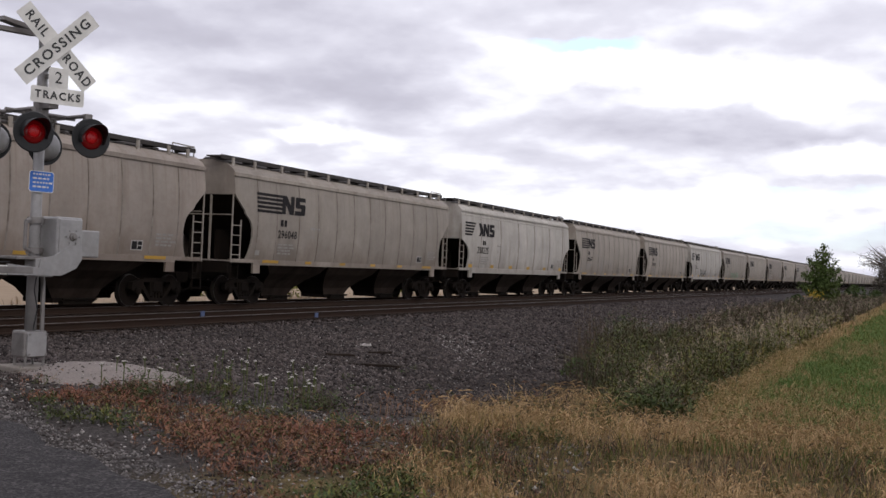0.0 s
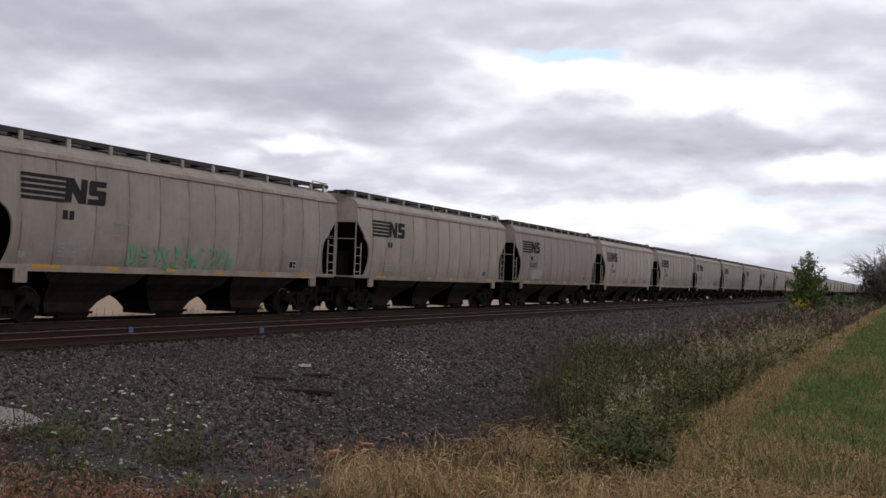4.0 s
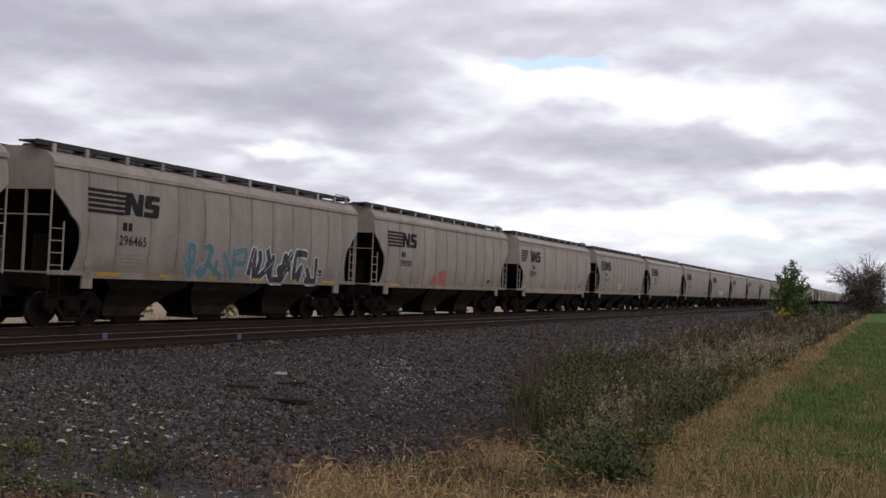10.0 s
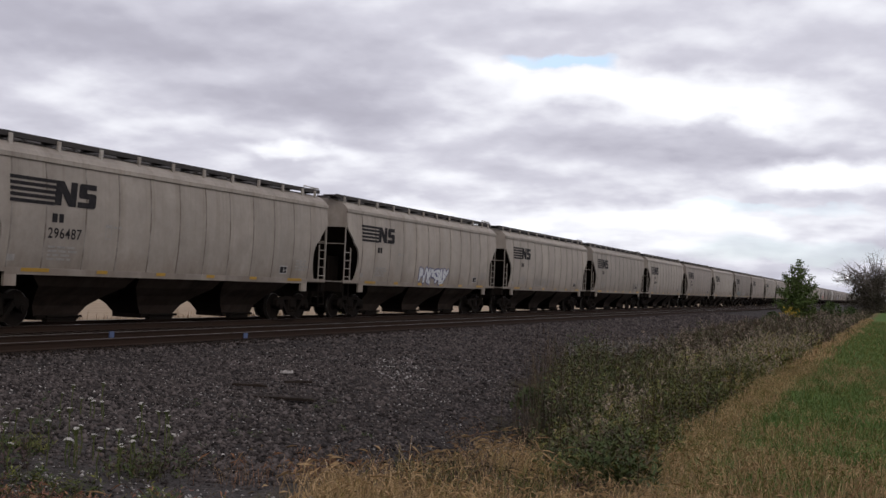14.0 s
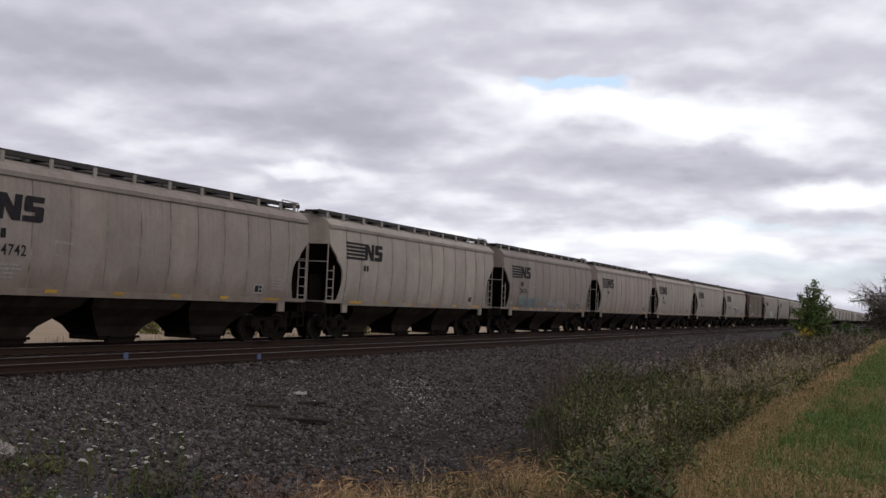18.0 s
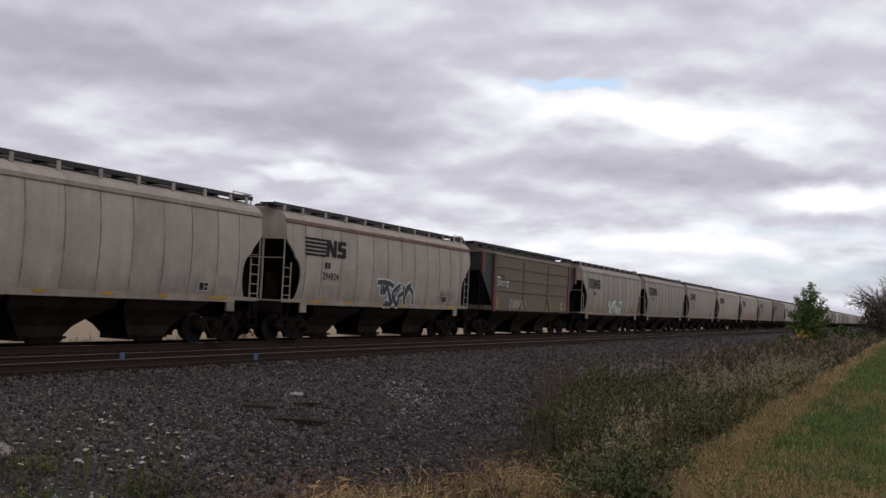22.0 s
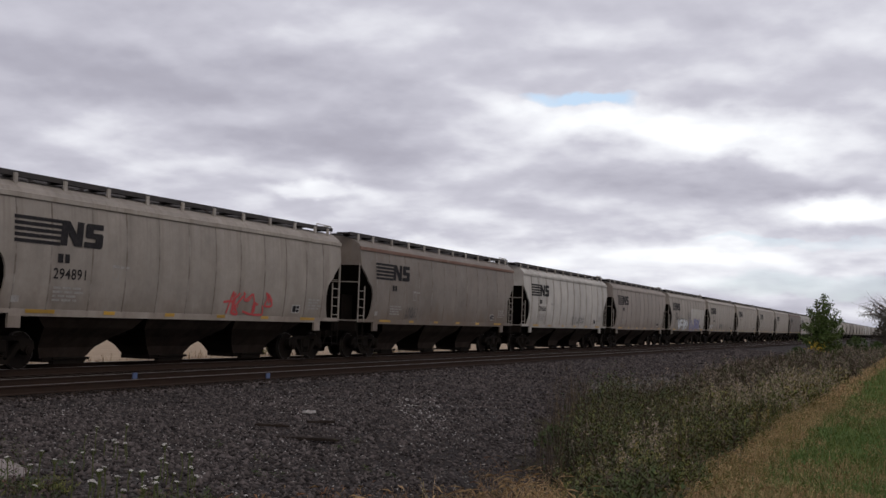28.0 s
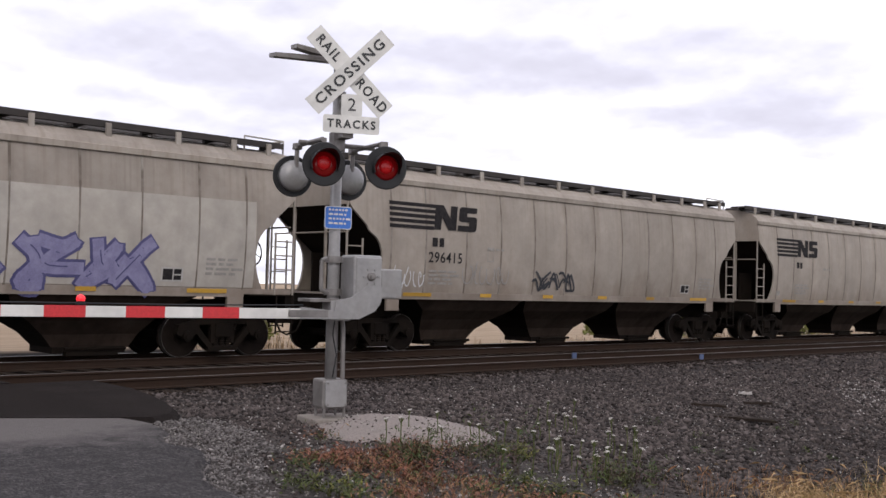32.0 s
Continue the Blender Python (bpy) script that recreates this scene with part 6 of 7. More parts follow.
# ---- grass and weeds ----
def blades(x, y, high, wide, lean, droop=0.5, z=None):
    """Curved tapering blades: arrays of points and triangles."""
    n = len(x)
    z0 = floor_z(x, y) - 0.02 if z is None else z
    a = RNG.uniform(0, 6.283, n)
    d = np.stack([np.cos(a), np.sin(a), 0 * a], -1)
    b = RNG.uniform(0, 6.283, n)
    s = np.stack([np.cos(b), np.sin(b), 0 * b], -1) * (wide * RNG.uniform(0.6, 1.3, n))[:, None] / 2
    h = high * RNG.uniform(0.55, 1.15, n)
    l = lean * h * RNG.uniform(0.2, 1.2, n)
    base = np.stack([x, y, z0], -1)
    mid = base + d * (l * 0.35)[:, None] + np.stack([0 * h, 0 * h, h * 0.62], -1)
    tip = base + d * l[:, None] + np.stack([0 * h, 0 * h, h * (1.0 - droop * 0.25)], -1)
    v = np.stack([base - s, base + s, mid - s * 0.7, mid + s * 0.7, tip], 1)
    t = np.array([(0, 1, 2), (1, 3, 2), (2, 3, 4)])[None] + (np.arange(n) * 5)[:, None, None]
    return v.reshape(-1, 3), t.reshape(-1, 3), tip


def tufts(cx, cy, each, spread):
    k = np.repeat(np.arange(len(cx)), each)
    return cx[k] + RNG.normal(0, spread, len(k)), cy[k] + RNG.normal(0, spread, len(k)), k


def flecks(c, size, flat=1.0):
    """Small crossed leaves or seed heads at the points c."""
    n = len(c)
    u = RNG.normal(size=(n, 3))
    u /= np.linalg.norm(u, axis=1)[:, None]
    w = np.cross(u, RNG.normal(size=(n, 3)))
    w /= np.linalg.norm(w, axis=1)[:, None]
    r = (size * RNG.uniform(0.5, 1.3, n))[:, None]
    v = np.stack([c - u * r, c + w * r * 0.45, c + u * r, c - w * r * 0.45], 1)
    v[..., 2] = c[:, None, 2] + (v[..., 2] - c[:, None, 2]) * flat
    t = np.array([(0, 1, 2), (0, 2, 3)])[None] + (np.arange(n) * 4)[:, None, None]
    return v.reshape(-1, 3), t.reshape(-1, 3)


def joined(name, label, category, pieces):
    """pieces: (points, triangles, material) joined into one object of kind stuff."""
    v, t, idx, mats, o = [], [], [], [], 0
    for p, f, m in pieces:
        if not len(p):
            continue
        if m not in mats:
            mats.append(m)
        v.append(p)
        t.append(f + o)
        idx.append(np.full(len(f), mats.index(m)))
        o += len(p)
    me = raw_mesh(name, np.concatenate(v), np.concatenate(t), mats, np.concatenate(idx))
    return tagged(new(name, me), label, category, kind="stuff")


def tall_grass(cx, cy, each, spread, high, mats, heads=0.5, lean=0.45, wide=0.010, head_wide=0.010, head_mat=None):
    """Arching blades in tufts; some end in a nodding seed head."""
    x, y, k = tufts(cx, cy, each, spread)
    clump = RNG.random(len(cx))[k]
    pick = np.where(RNG.random(len(x)) < 0.62, clump, RNG.random(len(x)))
    grow = (np.broadcast_to(high, len(cx)) * RNG.uniform(0.6, 1.2, len(cx)))[k]
    out = []
    for i, m in enumerate(mats):
        q = (pick >= i / len(mats)) & (pick < (i + 1) / len(mats))
        n = int(q.sum())
        if not n:
            continue
        bx, by = x[q], y[q]
        h = grow[q] * (0.8 + 0.2 * wave(bx, by, 1.3, 8)) * RNG.uniform(0.5, 1.15, n)
        a = RNG.uniform(0, 6.283, n)
        d = np.stack([np.cos(a), np.sin(a), 0 * a], -1)
        b = RNG.uniform(0, 6.283, n)
        s = np.stack([np.cos(b), np.sin(b), 0 * b], -1) * (wide * RNG.uniform(0.6, 1.3, n))[:, None] / 2
        l = (lean * h * RNG.uniform(0.15, 1.1, n))[:, None]
        up = np.stack([0 * h, 0 * h, h], -1)
        p0 = np.stack([bx, by, floor_z(bx, by) - 0.02], -1)
        p1 = p0 + d * l * 0.22 + up * 0.55
        p2 = p0 + d * l * 0.62 + up * 0.92
        p3 = p0 + d * l + up * RNG.uniform(0.72, 1.0, n)[:, None]
        v = np.stack([p0 - s, p0 + s, p1 - s * 0.8, p1 + s * 0.8, p2 - s * 0.5, p2 + s * 0.5, p3], 1)
        t = np.array([(0, 1, 2), (1, 3, 2), (2, 3, 4), (3, 5, 4), (4, 5, 6)])[None] + (np.arange(n) * 7)[:, None, None]
        out.append((v.reshape(-1, 3), t.reshape(-1, 3), m))
        sel = RNG.random(n) < heads
        if sel.any():
            a0, a1 = p2[sel], p3[sel] + np.array([0, 0, -0.012])
            mid = (a0 + a1) / 2 + np.array([0, 0, 0.01])
            u = RNG.normal(size=mid.shape)
            u = u / np.linalg.norm(u, axis=1)[:, None] * head_wide / 2
            w = np.stack([-u[:, 1], u[:, 0], u[:, 2] * 0 + head_wide / 3], -1)
            v = np.stack([a0, mid + u, a1, mid - u, mid + w, mid - w], 1)
            t = np.array([(0, 1, 2), (0, 2, 3), (0, 4, 2), (0, 2, 5)])[None] + (np.arange(len(mid)) * 6)[:, None, None]
            out.append((v.reshape(-1, 3), t.reshape(-1, 3), head_mat or m))
    return out


# dry grass over the near bank
def bank_grass(x, y):
    left = -4.25 + 0.35 * wave(x, y, 1.7, 9) - 0.07 * (y - 8.0)
    right = np.interp(y, [2, 8.4, 9.4, 10.4, 13, 15], [2.0, 1.4, -1.6, -3.1, -4.0, -4.6])
    return (x > left) & (x < right + 0.25 * wave(x, y, 1.6, 10)) & (y > np.interp(x, [-5.5, -4.0, -3.4, -3, -1.5, 1], [8.2, 7.4, 5.2, 3.8, 2.6, 2.2])) & (y < 14.6 + 0.6 * wave(x, y, 1.0, 11))


cx, cy = scatter(20, -5.8, 2.4, 2.0, 15.5, bank_grass)
edge = np.clip((cx + 4.3 + 0.07 * (cy - 8.0)) / 1.1, 0.0, 1.0)
rise = (0.24 + 0.30 * edge) * np.interp(cx, [-3.4, -2.4], [1.0, 0.6]) * np.interp(cy, [4.0, 7.0], [0.85, 1.0])
tone = wave(cx, cy, 1.9, 77) + np.where((cx > -3.9) & (cy < 8.6), 0.45, -0.1)
dim = tone > 0.35
piece = tall_grass(cx[~dim], cy[~dim], 38, 0.10, rise[~dim], [leaf_straw, leaf_straw, leaf_straw, leaf_tan, leaf_yellowish], 0.45, 0.95, 0.0045, 0.013, leaf_straw)
piece += tall_grass(cx[dim], cy[dim], 26, 0.12, rise[dim] * 0.8, [leaf_weed, leaf_plum, leaf_brown, leaf_olive, leaf_tan], 0.15, 0.9, 0.006, 0.011, leaf_brown)
piece += tall_grass(cx + 0.12, cy - 0.1, 20, 0.22, rise * 0.45, [leaf_weed, leaf_tan, leaf_brown, leaf_rust], 0.0, 0.9, 0.006)
joined("dry_grass", "tall dry tan grass with nodding seed heads on the bank", "dry grass", piece)
# thinner dry stems at the foot of the ballast
cx, cy = scatter(7, -7.2, -3.2, 7.6, 17, lambda x, y: (x < -4.15 - 0.1 * (y - 8)) & (x > -5.1 - 0.1 * (y - 8) + 0.35 * wave(x, y, 2, 12)))
joined("dry_grass", "thin dry stems scattered at the edge of the ballast", "dry grass", tall_grass(cx, cy, 16, 0.12, 0.36, [leaf_tan, leaf_rust, leaf_brown, leaf_rust], 0.6, 1.0, 0.004, 0.016))


# mown strip between ditch and field
def strip(x, y):
    return (x > -3.05 + 0.22 * wave(x, y, 0.8, 13) + np.interp(y, [9.5, 13, 16], [1.1, 0.55, 0.0])) & (x < -1.98 + 0.2 * wave(x, y, 0.5, 14) + np.interp(y, [9, 13, 17], [0.75, 0.3, 0.0]))


cx, cy = scatter(46, -3.8, 0.0, 9, 34, strip)
mixed = RNG.random(len(cx)) < 0.14
piece = tall_grass(cx[~mixed], cy[~mixed], 13, 0.09, 0.28, [leaf_straw, leaf_yellowish, leaf_straw, leaf_tan, leaf_olive], 0.35, 0.9, 0.005, 0.012)
piece += tall_grass(cx[mixed], cy[mixed], 13, 0.09, 0.24, [leaf_olive, leaf_tan, leaf_green], 0.1, 0.9, 0.007)
cx, cy = scatter(16, -3.8, -1.2, 34, 120, strip)
piece += tall_grass(cx, cy, 9, 0.16, 0.30, [leaf_tan, leaf_straw, leaf_olive, leaf_tan], 0.2, 0.8, 0.02, 0.03)
joined("grass_strip", "strip of bleached tan grass along the field edge", "grass strip", piece)


# the green field with thin yellow patches
def field_here(x, y):
    return x > -2.08 + 0.2 * wave(x, y, 0.5, 14) + np.interp(y, [9, 13, 17], [0.6, 0.2, 0.0])


cx, cy = scatter(64, -2.4, 3.2, 7.0, 34, field_here)
chance = np.interp(cy, [9, 12, 15, 18], [0.55, 0.34, 0.16, 0.07]) + 0.28 * np.exp(-((cx - 0.4) / 0.9) ** 2 - ((cy - 20.5) / 2.0) ** 2) + 0.16 * wave(cx, cy, 1.9, 15)
dry = RNG.random(len(cx)) < chance
piece = tall_grass(cx[~dry], cy[~dry], 11, 0.08, 0.19, [leaf_green, leaf_green, leaf_green, leaf_olive], 0.0, 0.8, 0.011)
piece += tall_grass(cx[dry], cy[dry], 17, 0.09, 0.27, [leaf_tan, leaf_straw, leaf_tan, leaf_olive], 0.3, 0.8, 0.006, 0.012)
cx, cy = scatter(15, -2.4, 5.0, 34, 110, field_here)
dry = RNG.random(len(cx)) < 0.05
piece += tall_grass(cx[~dry], cy[~dry], 8, 0.2, 0.2, [leaf_green, leaf_green, leaf_olive], 0.0, 0.7, 0.03)
piece += tall_grass(cx[dry], cy[dry], 8, 0.2, 0.24, [leaf_tan, leaf_green], 0.0, 0.7, 0.03)
joined("field_grass", "short green field growth with yellowing patches", "field grass", piece)


# weeds in the ditch
def weed_stand(cx, cy, high, stems, mats, fluff, leaf=0.10, spread=0.16, each=15, plume=1.0, thick=0.010):
    """Upright stems set with narrow rising leaves, some topped by a plume."""
    x, y, k = tufts(cx, cy, stems, spread)
    tall = high[k] * RNG.uniform(0.6, 1.12, len(k))
    v, t, tip = blades(x, y, tall, thick, 0.22, 0.1)
    out = [(v, t, leaf_stalk)]
    base = np.stack([x, y, floor_z(x, y)], -1)
    f = RNG.uniform(0.08, 0.97, (len(x), each))
    c = (base[:, None] * (1 - f[..., None]) + tip[:, None] * f[..., None]).reshape(-1, 3) + RNG.normal(0, 0.012, (len(x) * each, 3))
    n = len(c)
    a = RNG.uniform(0, 6.283, n)
    rise = RNG.uniform(0.1, 1.3, n)
    l = leaf * RNG.uniform(0.6, 1.6, n) * (1.15 - 0.5 * f.reshape(-1))
    go = np.stack([np.cos(a), np.sin(a), rise], -1) / np.sqrt(1 + rise ** 2)[:, None] * l[:, None]
    w = np.stack([-np.sin(a), np.cos(a), RNG.normal(0, 0.4, n)], -1) * (l * 0.11)[:, None]
    end = c + go - np.array([0, 0, 0.12]) * l[:, None]
    v = np.stack([c, c + go * 0.5 + w, end, c + go * 0.5 - w], 1)
    which = np.where(RNG.random(n) < 0.7, np.repeat(RNG.random(len(cx))[k], each), RNG.random(n))
    for i, m in enumerate(mats):
        q = (which >= i / len(mats)) & (which < (i + 1) / len(mats))
        tr = np.array([(0, 1, 2), (0, 2, 3)])[None] + (np.arange(int(q.sum())) * 4)[:, None, None]
        out.append((v[q].reshape(-1, 3), tr.reshape(-1, 3), m))
    s = tip[RNG.random(len(tip)) < fluff]
    if len(s):
        r = 34
        down = RNG.random((len(s), r))
        side = RNG.normal(0, 1, (len(s), r, 3)) * (0.012 + 0.035 * down[..., None]) * plume
        c = s[:, None] + side + np.stack([0 * down, 0 * down, 0.02 - 0.17 * down * plume], -1)
        p, tr = flecks(c.reshape(-1, 3), 0.015 * plume)
        out.append((p, tr, leaf_fluff))
    return out


def ditch_here(x, y):
    return (x > np.clip(-0.300 * y, -7.0, -3.0) + 0.35 * wave(x, y, 0.9, 17) - np.clip((y - 30) * 0.05, 0, 1.5)) & (x < -3.0 + 0.3 * wave(x, y, 0.9, 18) + np.interp(y, [10, 13, 16], [0.85, 0.5, 0.0])) & (y > np.interp(x, [-4.5, -3.6, -2.8, -2.2], [14.0, 11.6, 9.9, 9.3]) + 0.35 * wave(x, y, 1.3, 19))


cx, cy = scatter(9.5, -8.0, -2.0, 9.2, 32, ditch_here)
mound = wave(cx, cy, 1.15, 20)
left = (cx < -0.235 * cy - 0.2) & (cy > 15.5)
high = 0.80 + 0.40 * mound + np.where(left, 0.62, 0.0) - np.where(cx > -3.4, 0.22, 0) - np.where((cy > 21) & (cy < 25), 0.25, 0)
high = high * np.clip(0.62 + 0.8 * (cx - np.clip(-0.300 * cy, -7.0, -3.0)), 0.4, 1.0) * RNG.uniform(0.55, 1.25, len(cx))
fluffy = 0.8 * np.exp(-((cx + 4.0) / 0.6) ** 2 - ((cy - 17.5) / 1.8) ** 2) + 1.1 * np.exp(-((cx + 3.3) / 0.5) ** 2 - ((cy - 13.6) / 1.2) ** 2) + np.where((cx > -6.0) & (cy > 25), 0.5, 0.0) + 0.5 * wave(cx, cy, 1.3, 50) - np.where(left, 0.25, 0.05)
piece = []
for lo, hi, mats, fluff, leaf in ((0.75, 9, [leaf_olive, leaf_yellowish, leaf_olive], 0.55, 0.12), (0.3, 0.75, [leaf_olive, leaf_weed, leaf_weed, leaf_yellowish], 0.08, 0.12), (-0.25, 0.3, [leaf_weed, leaf_olive, leaf_tree, leaf_brown], 0.0, 0.13), (-9, -0.25, [leaf_tree, leaf_stalk, leaf_weed, leaf_brown], 0.02, 0.12)):
    q = (fluffy >= lo) & (fluffy < hi)
    piece += weed_stand(cx[q], cy[q], high[q], 13, mats, fluff, leaf * 0.72, 0.17, 30, 1.5)
q = RNG.random(len(cx)) < 0.22
piece += tall_grass(cx[q], cy[q], 5, 0.25, 1.25, [leaf_stalk, leaf_brown], 0.5, 0.25, 0.008, 0.02)
# tall dead stalks at the ballast end
cx, cy = scatter(6, -8.0, -4.4, 15, 26, lambda x, y: np.abs(x + 0.300 * y - 0.05) < 0.45)
piece += tall_grass(cx, cy, 10, 0.2, 1.45, [leaf_stalk, leaf_brown], 0.3, 0.25, 0.009, 0.015)
cx, cy = scatter(4.2, -8.4, -2.6, 30, 75, ditch_here)
mound = wave(cx, cy, 0.5, 21)
high = (0.9 + 0.2 * mound) * RNG.uniform(0.75, 1.15, len(cx))
green = (cx > -5.6 + 0.4 * mound) & (cy < 50)
piece += weed_stand(cx[green], cy[green], high[green], 7, [leaf_olive, leaf_yellowish, leaf_weed, leaf_olive], 0.40, 0.17, 0.2, 13, 2.0, 0.02)
piece += weed_stand(cx[~green], cy[~green], high[~green] * 0.85, 7, [leaf_brown, leaf_stalk, leaf_brown, leaf_weed], 0.12, 0.15, 0.2, 12, 1.6, 0.02)
cx, cy = scatter(1.5, -9.0, -2.6, 75, 150, lambda x, y: ditch_here(x, y))
piece += weed_stand(cx, cy, 0.8 + 0.25 * wave(cx, cy, 0.3, 22), 6, [leaf_brown, leaf_weed, leaf_stalk], 0.25, 0.24, 0.25, 10, 2.2, 0.03)
joined("ditch_weeds", "dense yellow-green and brown weeds with tan seed plumes filling the ditch", "weeds", piece)

leaf_ash = leafy("ash_grey_dead_weed", (0.23, 0.215, 0.20), (0.16, 0.145, 0.13))
cx, cy = scatter(3.5, -9.2, -6.2, 26, 42, lambda x, y: ((x + 7.7) / 1.0) ** 2 + ((y - 33.5) / 6.0) ** 2 < 1 + 0.3 * wave(x, y, 1.2, 91))
piece = weed_stand(cx, cy, 0.55 + 0.15 * wave(cx, cy, 1.0, 92), 8, [leaf_ash, leaf_ash, leaf_brown], 0.1, 0.10, 0.22, 14, 1.2, 0.012)
cx, cy = scatter(4, -7.2, -4.6, 22, 30, lambda x, y: ((x + 6.0) / 0.9) ** 2 + ((y - 26.0) / 3.5) ** 2 < 1)
piece += tall_grass(cx, cy, 12, 0.25, 0.95, [leaf_stalk, leaf_plum, leaf_brown], 0.4, 0.3, 0.010, 0.02)
joined("dead_weeds", "ash-grey and purple-brown dead weeds along the ballast", "weeds", piece)

# bright green clump at the ditch's near end
cx, cy = scatter(9, -4.0, -2.2, 11.0, 17, lambda x, y: ((x + 2.95) / 0.45) ** 2 + ((y - 13.2) / 1.5) ** 2 < 1)
joined("green_weeds", "brighter green weeds at the near end of the ditch", "weeds", weed_stand(cx, cy, np.full(len(cx), 0.5), 9, [leaf_green, leaf_olive, leaf_weed], 0.0, 0.06, 0.14, 22))

# low red-brown and green growth between road edge and ballast
def verge(x, y):
    return (y > np.interp(x, [-11, -8.7, -7.2, -5.5, -4.2, -3], [6.7, 6.0, 4.85, 4.1, 3.3, 2.5]) + 0.3 * wave(x, y, 1.9, 23)) & (y < np.interp(x, [-9.6, -8, -6, -4.5, -3], [8.4, 8.0, 7.1, 7.1, 6.2]) + 0.4 * wave(x, y, 1.3, 24)) & (x < -2.6 + 0.3 * wave(x, y, 2.2, 25)) & (((x + 9.0) / 1.5) ** 2 + ((y - 7.8) / 0.9) ** 2 > 1) & (x > -9.4 + 0.4 * wave(x, y, 1.7, 84))


cx, cy = scatter(26, -9.6, -2.4, 2.4, 10.0, lambda x, y: verge(x, y) & (wave(x, y, 2.6, 71) + 0.6 * wave(x, y, 6.0, 73) > np.interp(x, [-8.5, -6.5, -4.0], [0.15, -0.35, -0.9])))
tone = wave(cx, cy, 1.9, 26)
a, b = tone > 0.20, tone < -0.40
c = ~a & ~b
piece = weed_stand(cx[a], cy[a], 0.15 + 0.06 * wave(cx[a], cy[a], 2.4, 33), 7, [leaf_red, leaf_rust, leaf_red, leaf_weed, leaf_red, leaf_plum], 0.0, 0.06, 0.12, 9, 1.0, 0.005)
piece += tall_grass(cx[a], cy[a], 11, 0.14, 0.22, [leaf_rust, leaf_tan, leaf_red, leaf_brown], 0.3, 1.2, 0.004)
piece += weed_stand(cx[c], cy[c], np.full(int(c.sum()), 0.15), 6, [leaf_rust, leaf_weed, leaf_red, leaf_tree], 0.0, 0.05, 0.12, 8, 1.0, 0.005)
piece += weed_stand(cx[b], cy[b], np.full(int(b.sum()), 0.20), 7, [leaf_weed, leaf_tree, leaf_olive], 0.0, 0.06, 0.10, 10, 1.0, 0.005)
joined("verge_growth", "low red-brown and green weeds along the road verge", "weeds", piece)

# leafy weeds near the sand heap
def leafy_patch(x, y):
    return ((x + 6.9) / 1.35) ** 2 + ((y - 7.5) / 1.35) ** 2 < 1 + 0.3 * wave(x, y, 3, 27)


cx, cy = scatter(12, -9.0, -5.0, 5.6, 10.2, lambda x, y: leafy_patch(x, y) & (wave(x, y, 2.3, 72) > -0.3))
piece = weed_stand(cx, cy, 0.36 + 0.16 * wave(cx, cy, 2.2, 28), 8, [leaf_tree, leaf_weed, leaf_tree, leaf_plum, leaf_brown], 0.0, 0.06, 0.13, 12, 1.0, 0.006)
cx, cy = scatter(0.3, -11.0, -5.5, 9.5, 16, lambda x, y: gravel_here(x, y))
piece += weed_stand(cx, cy, 0.13 + 0.04 * wave(cx, cy, 2.2, 29), 4, [leaf_tree, leaf_weed], 0.0, 0.05, 0.06, 8, 1.0, 0.005)
joined("leafy_weeds", "small leafy green weeds growing through the ballast", "weeds", piece)

# dead stems behind the tracks
cx, cy = scatter(3.5, -27.8, -25.6, 4, 60, lambda x, y: wave(x, y, 0.5, 30) > -0.3)
piece = tall_grass(cx, cy, 9, 0.2, 0.75, [leaf_tan, leaf_brown, leaf_tan], 0.3, 0.3, 0.02)
cx, cy = scatter(0.6, -28.5, -26.0, 4, 60, lambda x, y: wave(x, y, 0.35, 31) > 0.3)
piece += weed_stand(cx, cy, np.full(len(cx), 0.7), 7, [leaf_weed, leaf_brown], 0.2, 0.14)
joined("lineside_stems", "dead brown stems along the far side of the tracks", "dry grass", piece)

# white umbels, one by one
head = Geo()
r = random.Random(2)
for i in range(26):
    a, q = r.uniform(0, 6.283), 0.045 * math.sqrt(r.random())
    px, py, pz = q * math.cos(a), q * math.sin(a), 0.012 * math.cos(q * 30)
    head.add([(px - 0.009, py, pz), (px, py - 0.009, pz), (px + 0.009, py, pz), (px, py + 0.009, pz), (px, py, pz + 0.012), (px, py, pz - 0.012)],
             [(0, 1, 4), (1, 2, 4), (2, 3, 4), (3, 0, 4), (1, 0, 5), (2, 1, 5), (3, 2, 5), (0, 3, 5)])
head_mesh = head.mesh("flower_head", petal)
stem = Geo().path([(0, 0, 0), (0.02, 0.01, 0.5), (0.0, 0.0, 1.0)], 0.006, 5)
for i in range(5):
    stem.path([(0.01, 0.0, 0.85), (0.03 * math.cos(i * 1.257), 0.03 * math.sin(i * 1.257), 1.0)], 0.003, 4)
stem_mesh = stem.mesh("stem", leaf_weed)
spots = [(-8.0, 9.7), (-8.25, 9.85), (-8.5, 10.1), (-8.8, 10.3), (-9.0, 10.2), (-8.65, 10.5), (-9.1, 10.5), (-7.2, 9.3), (-7.05, 9.15), (-7.1, 9.5), (-6.9, 9.0), (-6.75, 9.2), (-6.55, 8.9), (-6.5, 8.6), (-6.35, 8.75),
         (-6.3, 7.9), (-6.42, 7.7), (-6.2, 7.75), (-6.55, 7.6), (-6.7, 7.85), (-6.05, 7.6), (-5.7, 7.3), (-5.9, 7.15), (-5.6, 7.05), (-7.6, 6.9), (-7.8, 6.7)]
spots += [(-6.9 + r.gauss(0, 0.75), 7.7 + r.gauss(0, 0.7)) for i in range(22)]
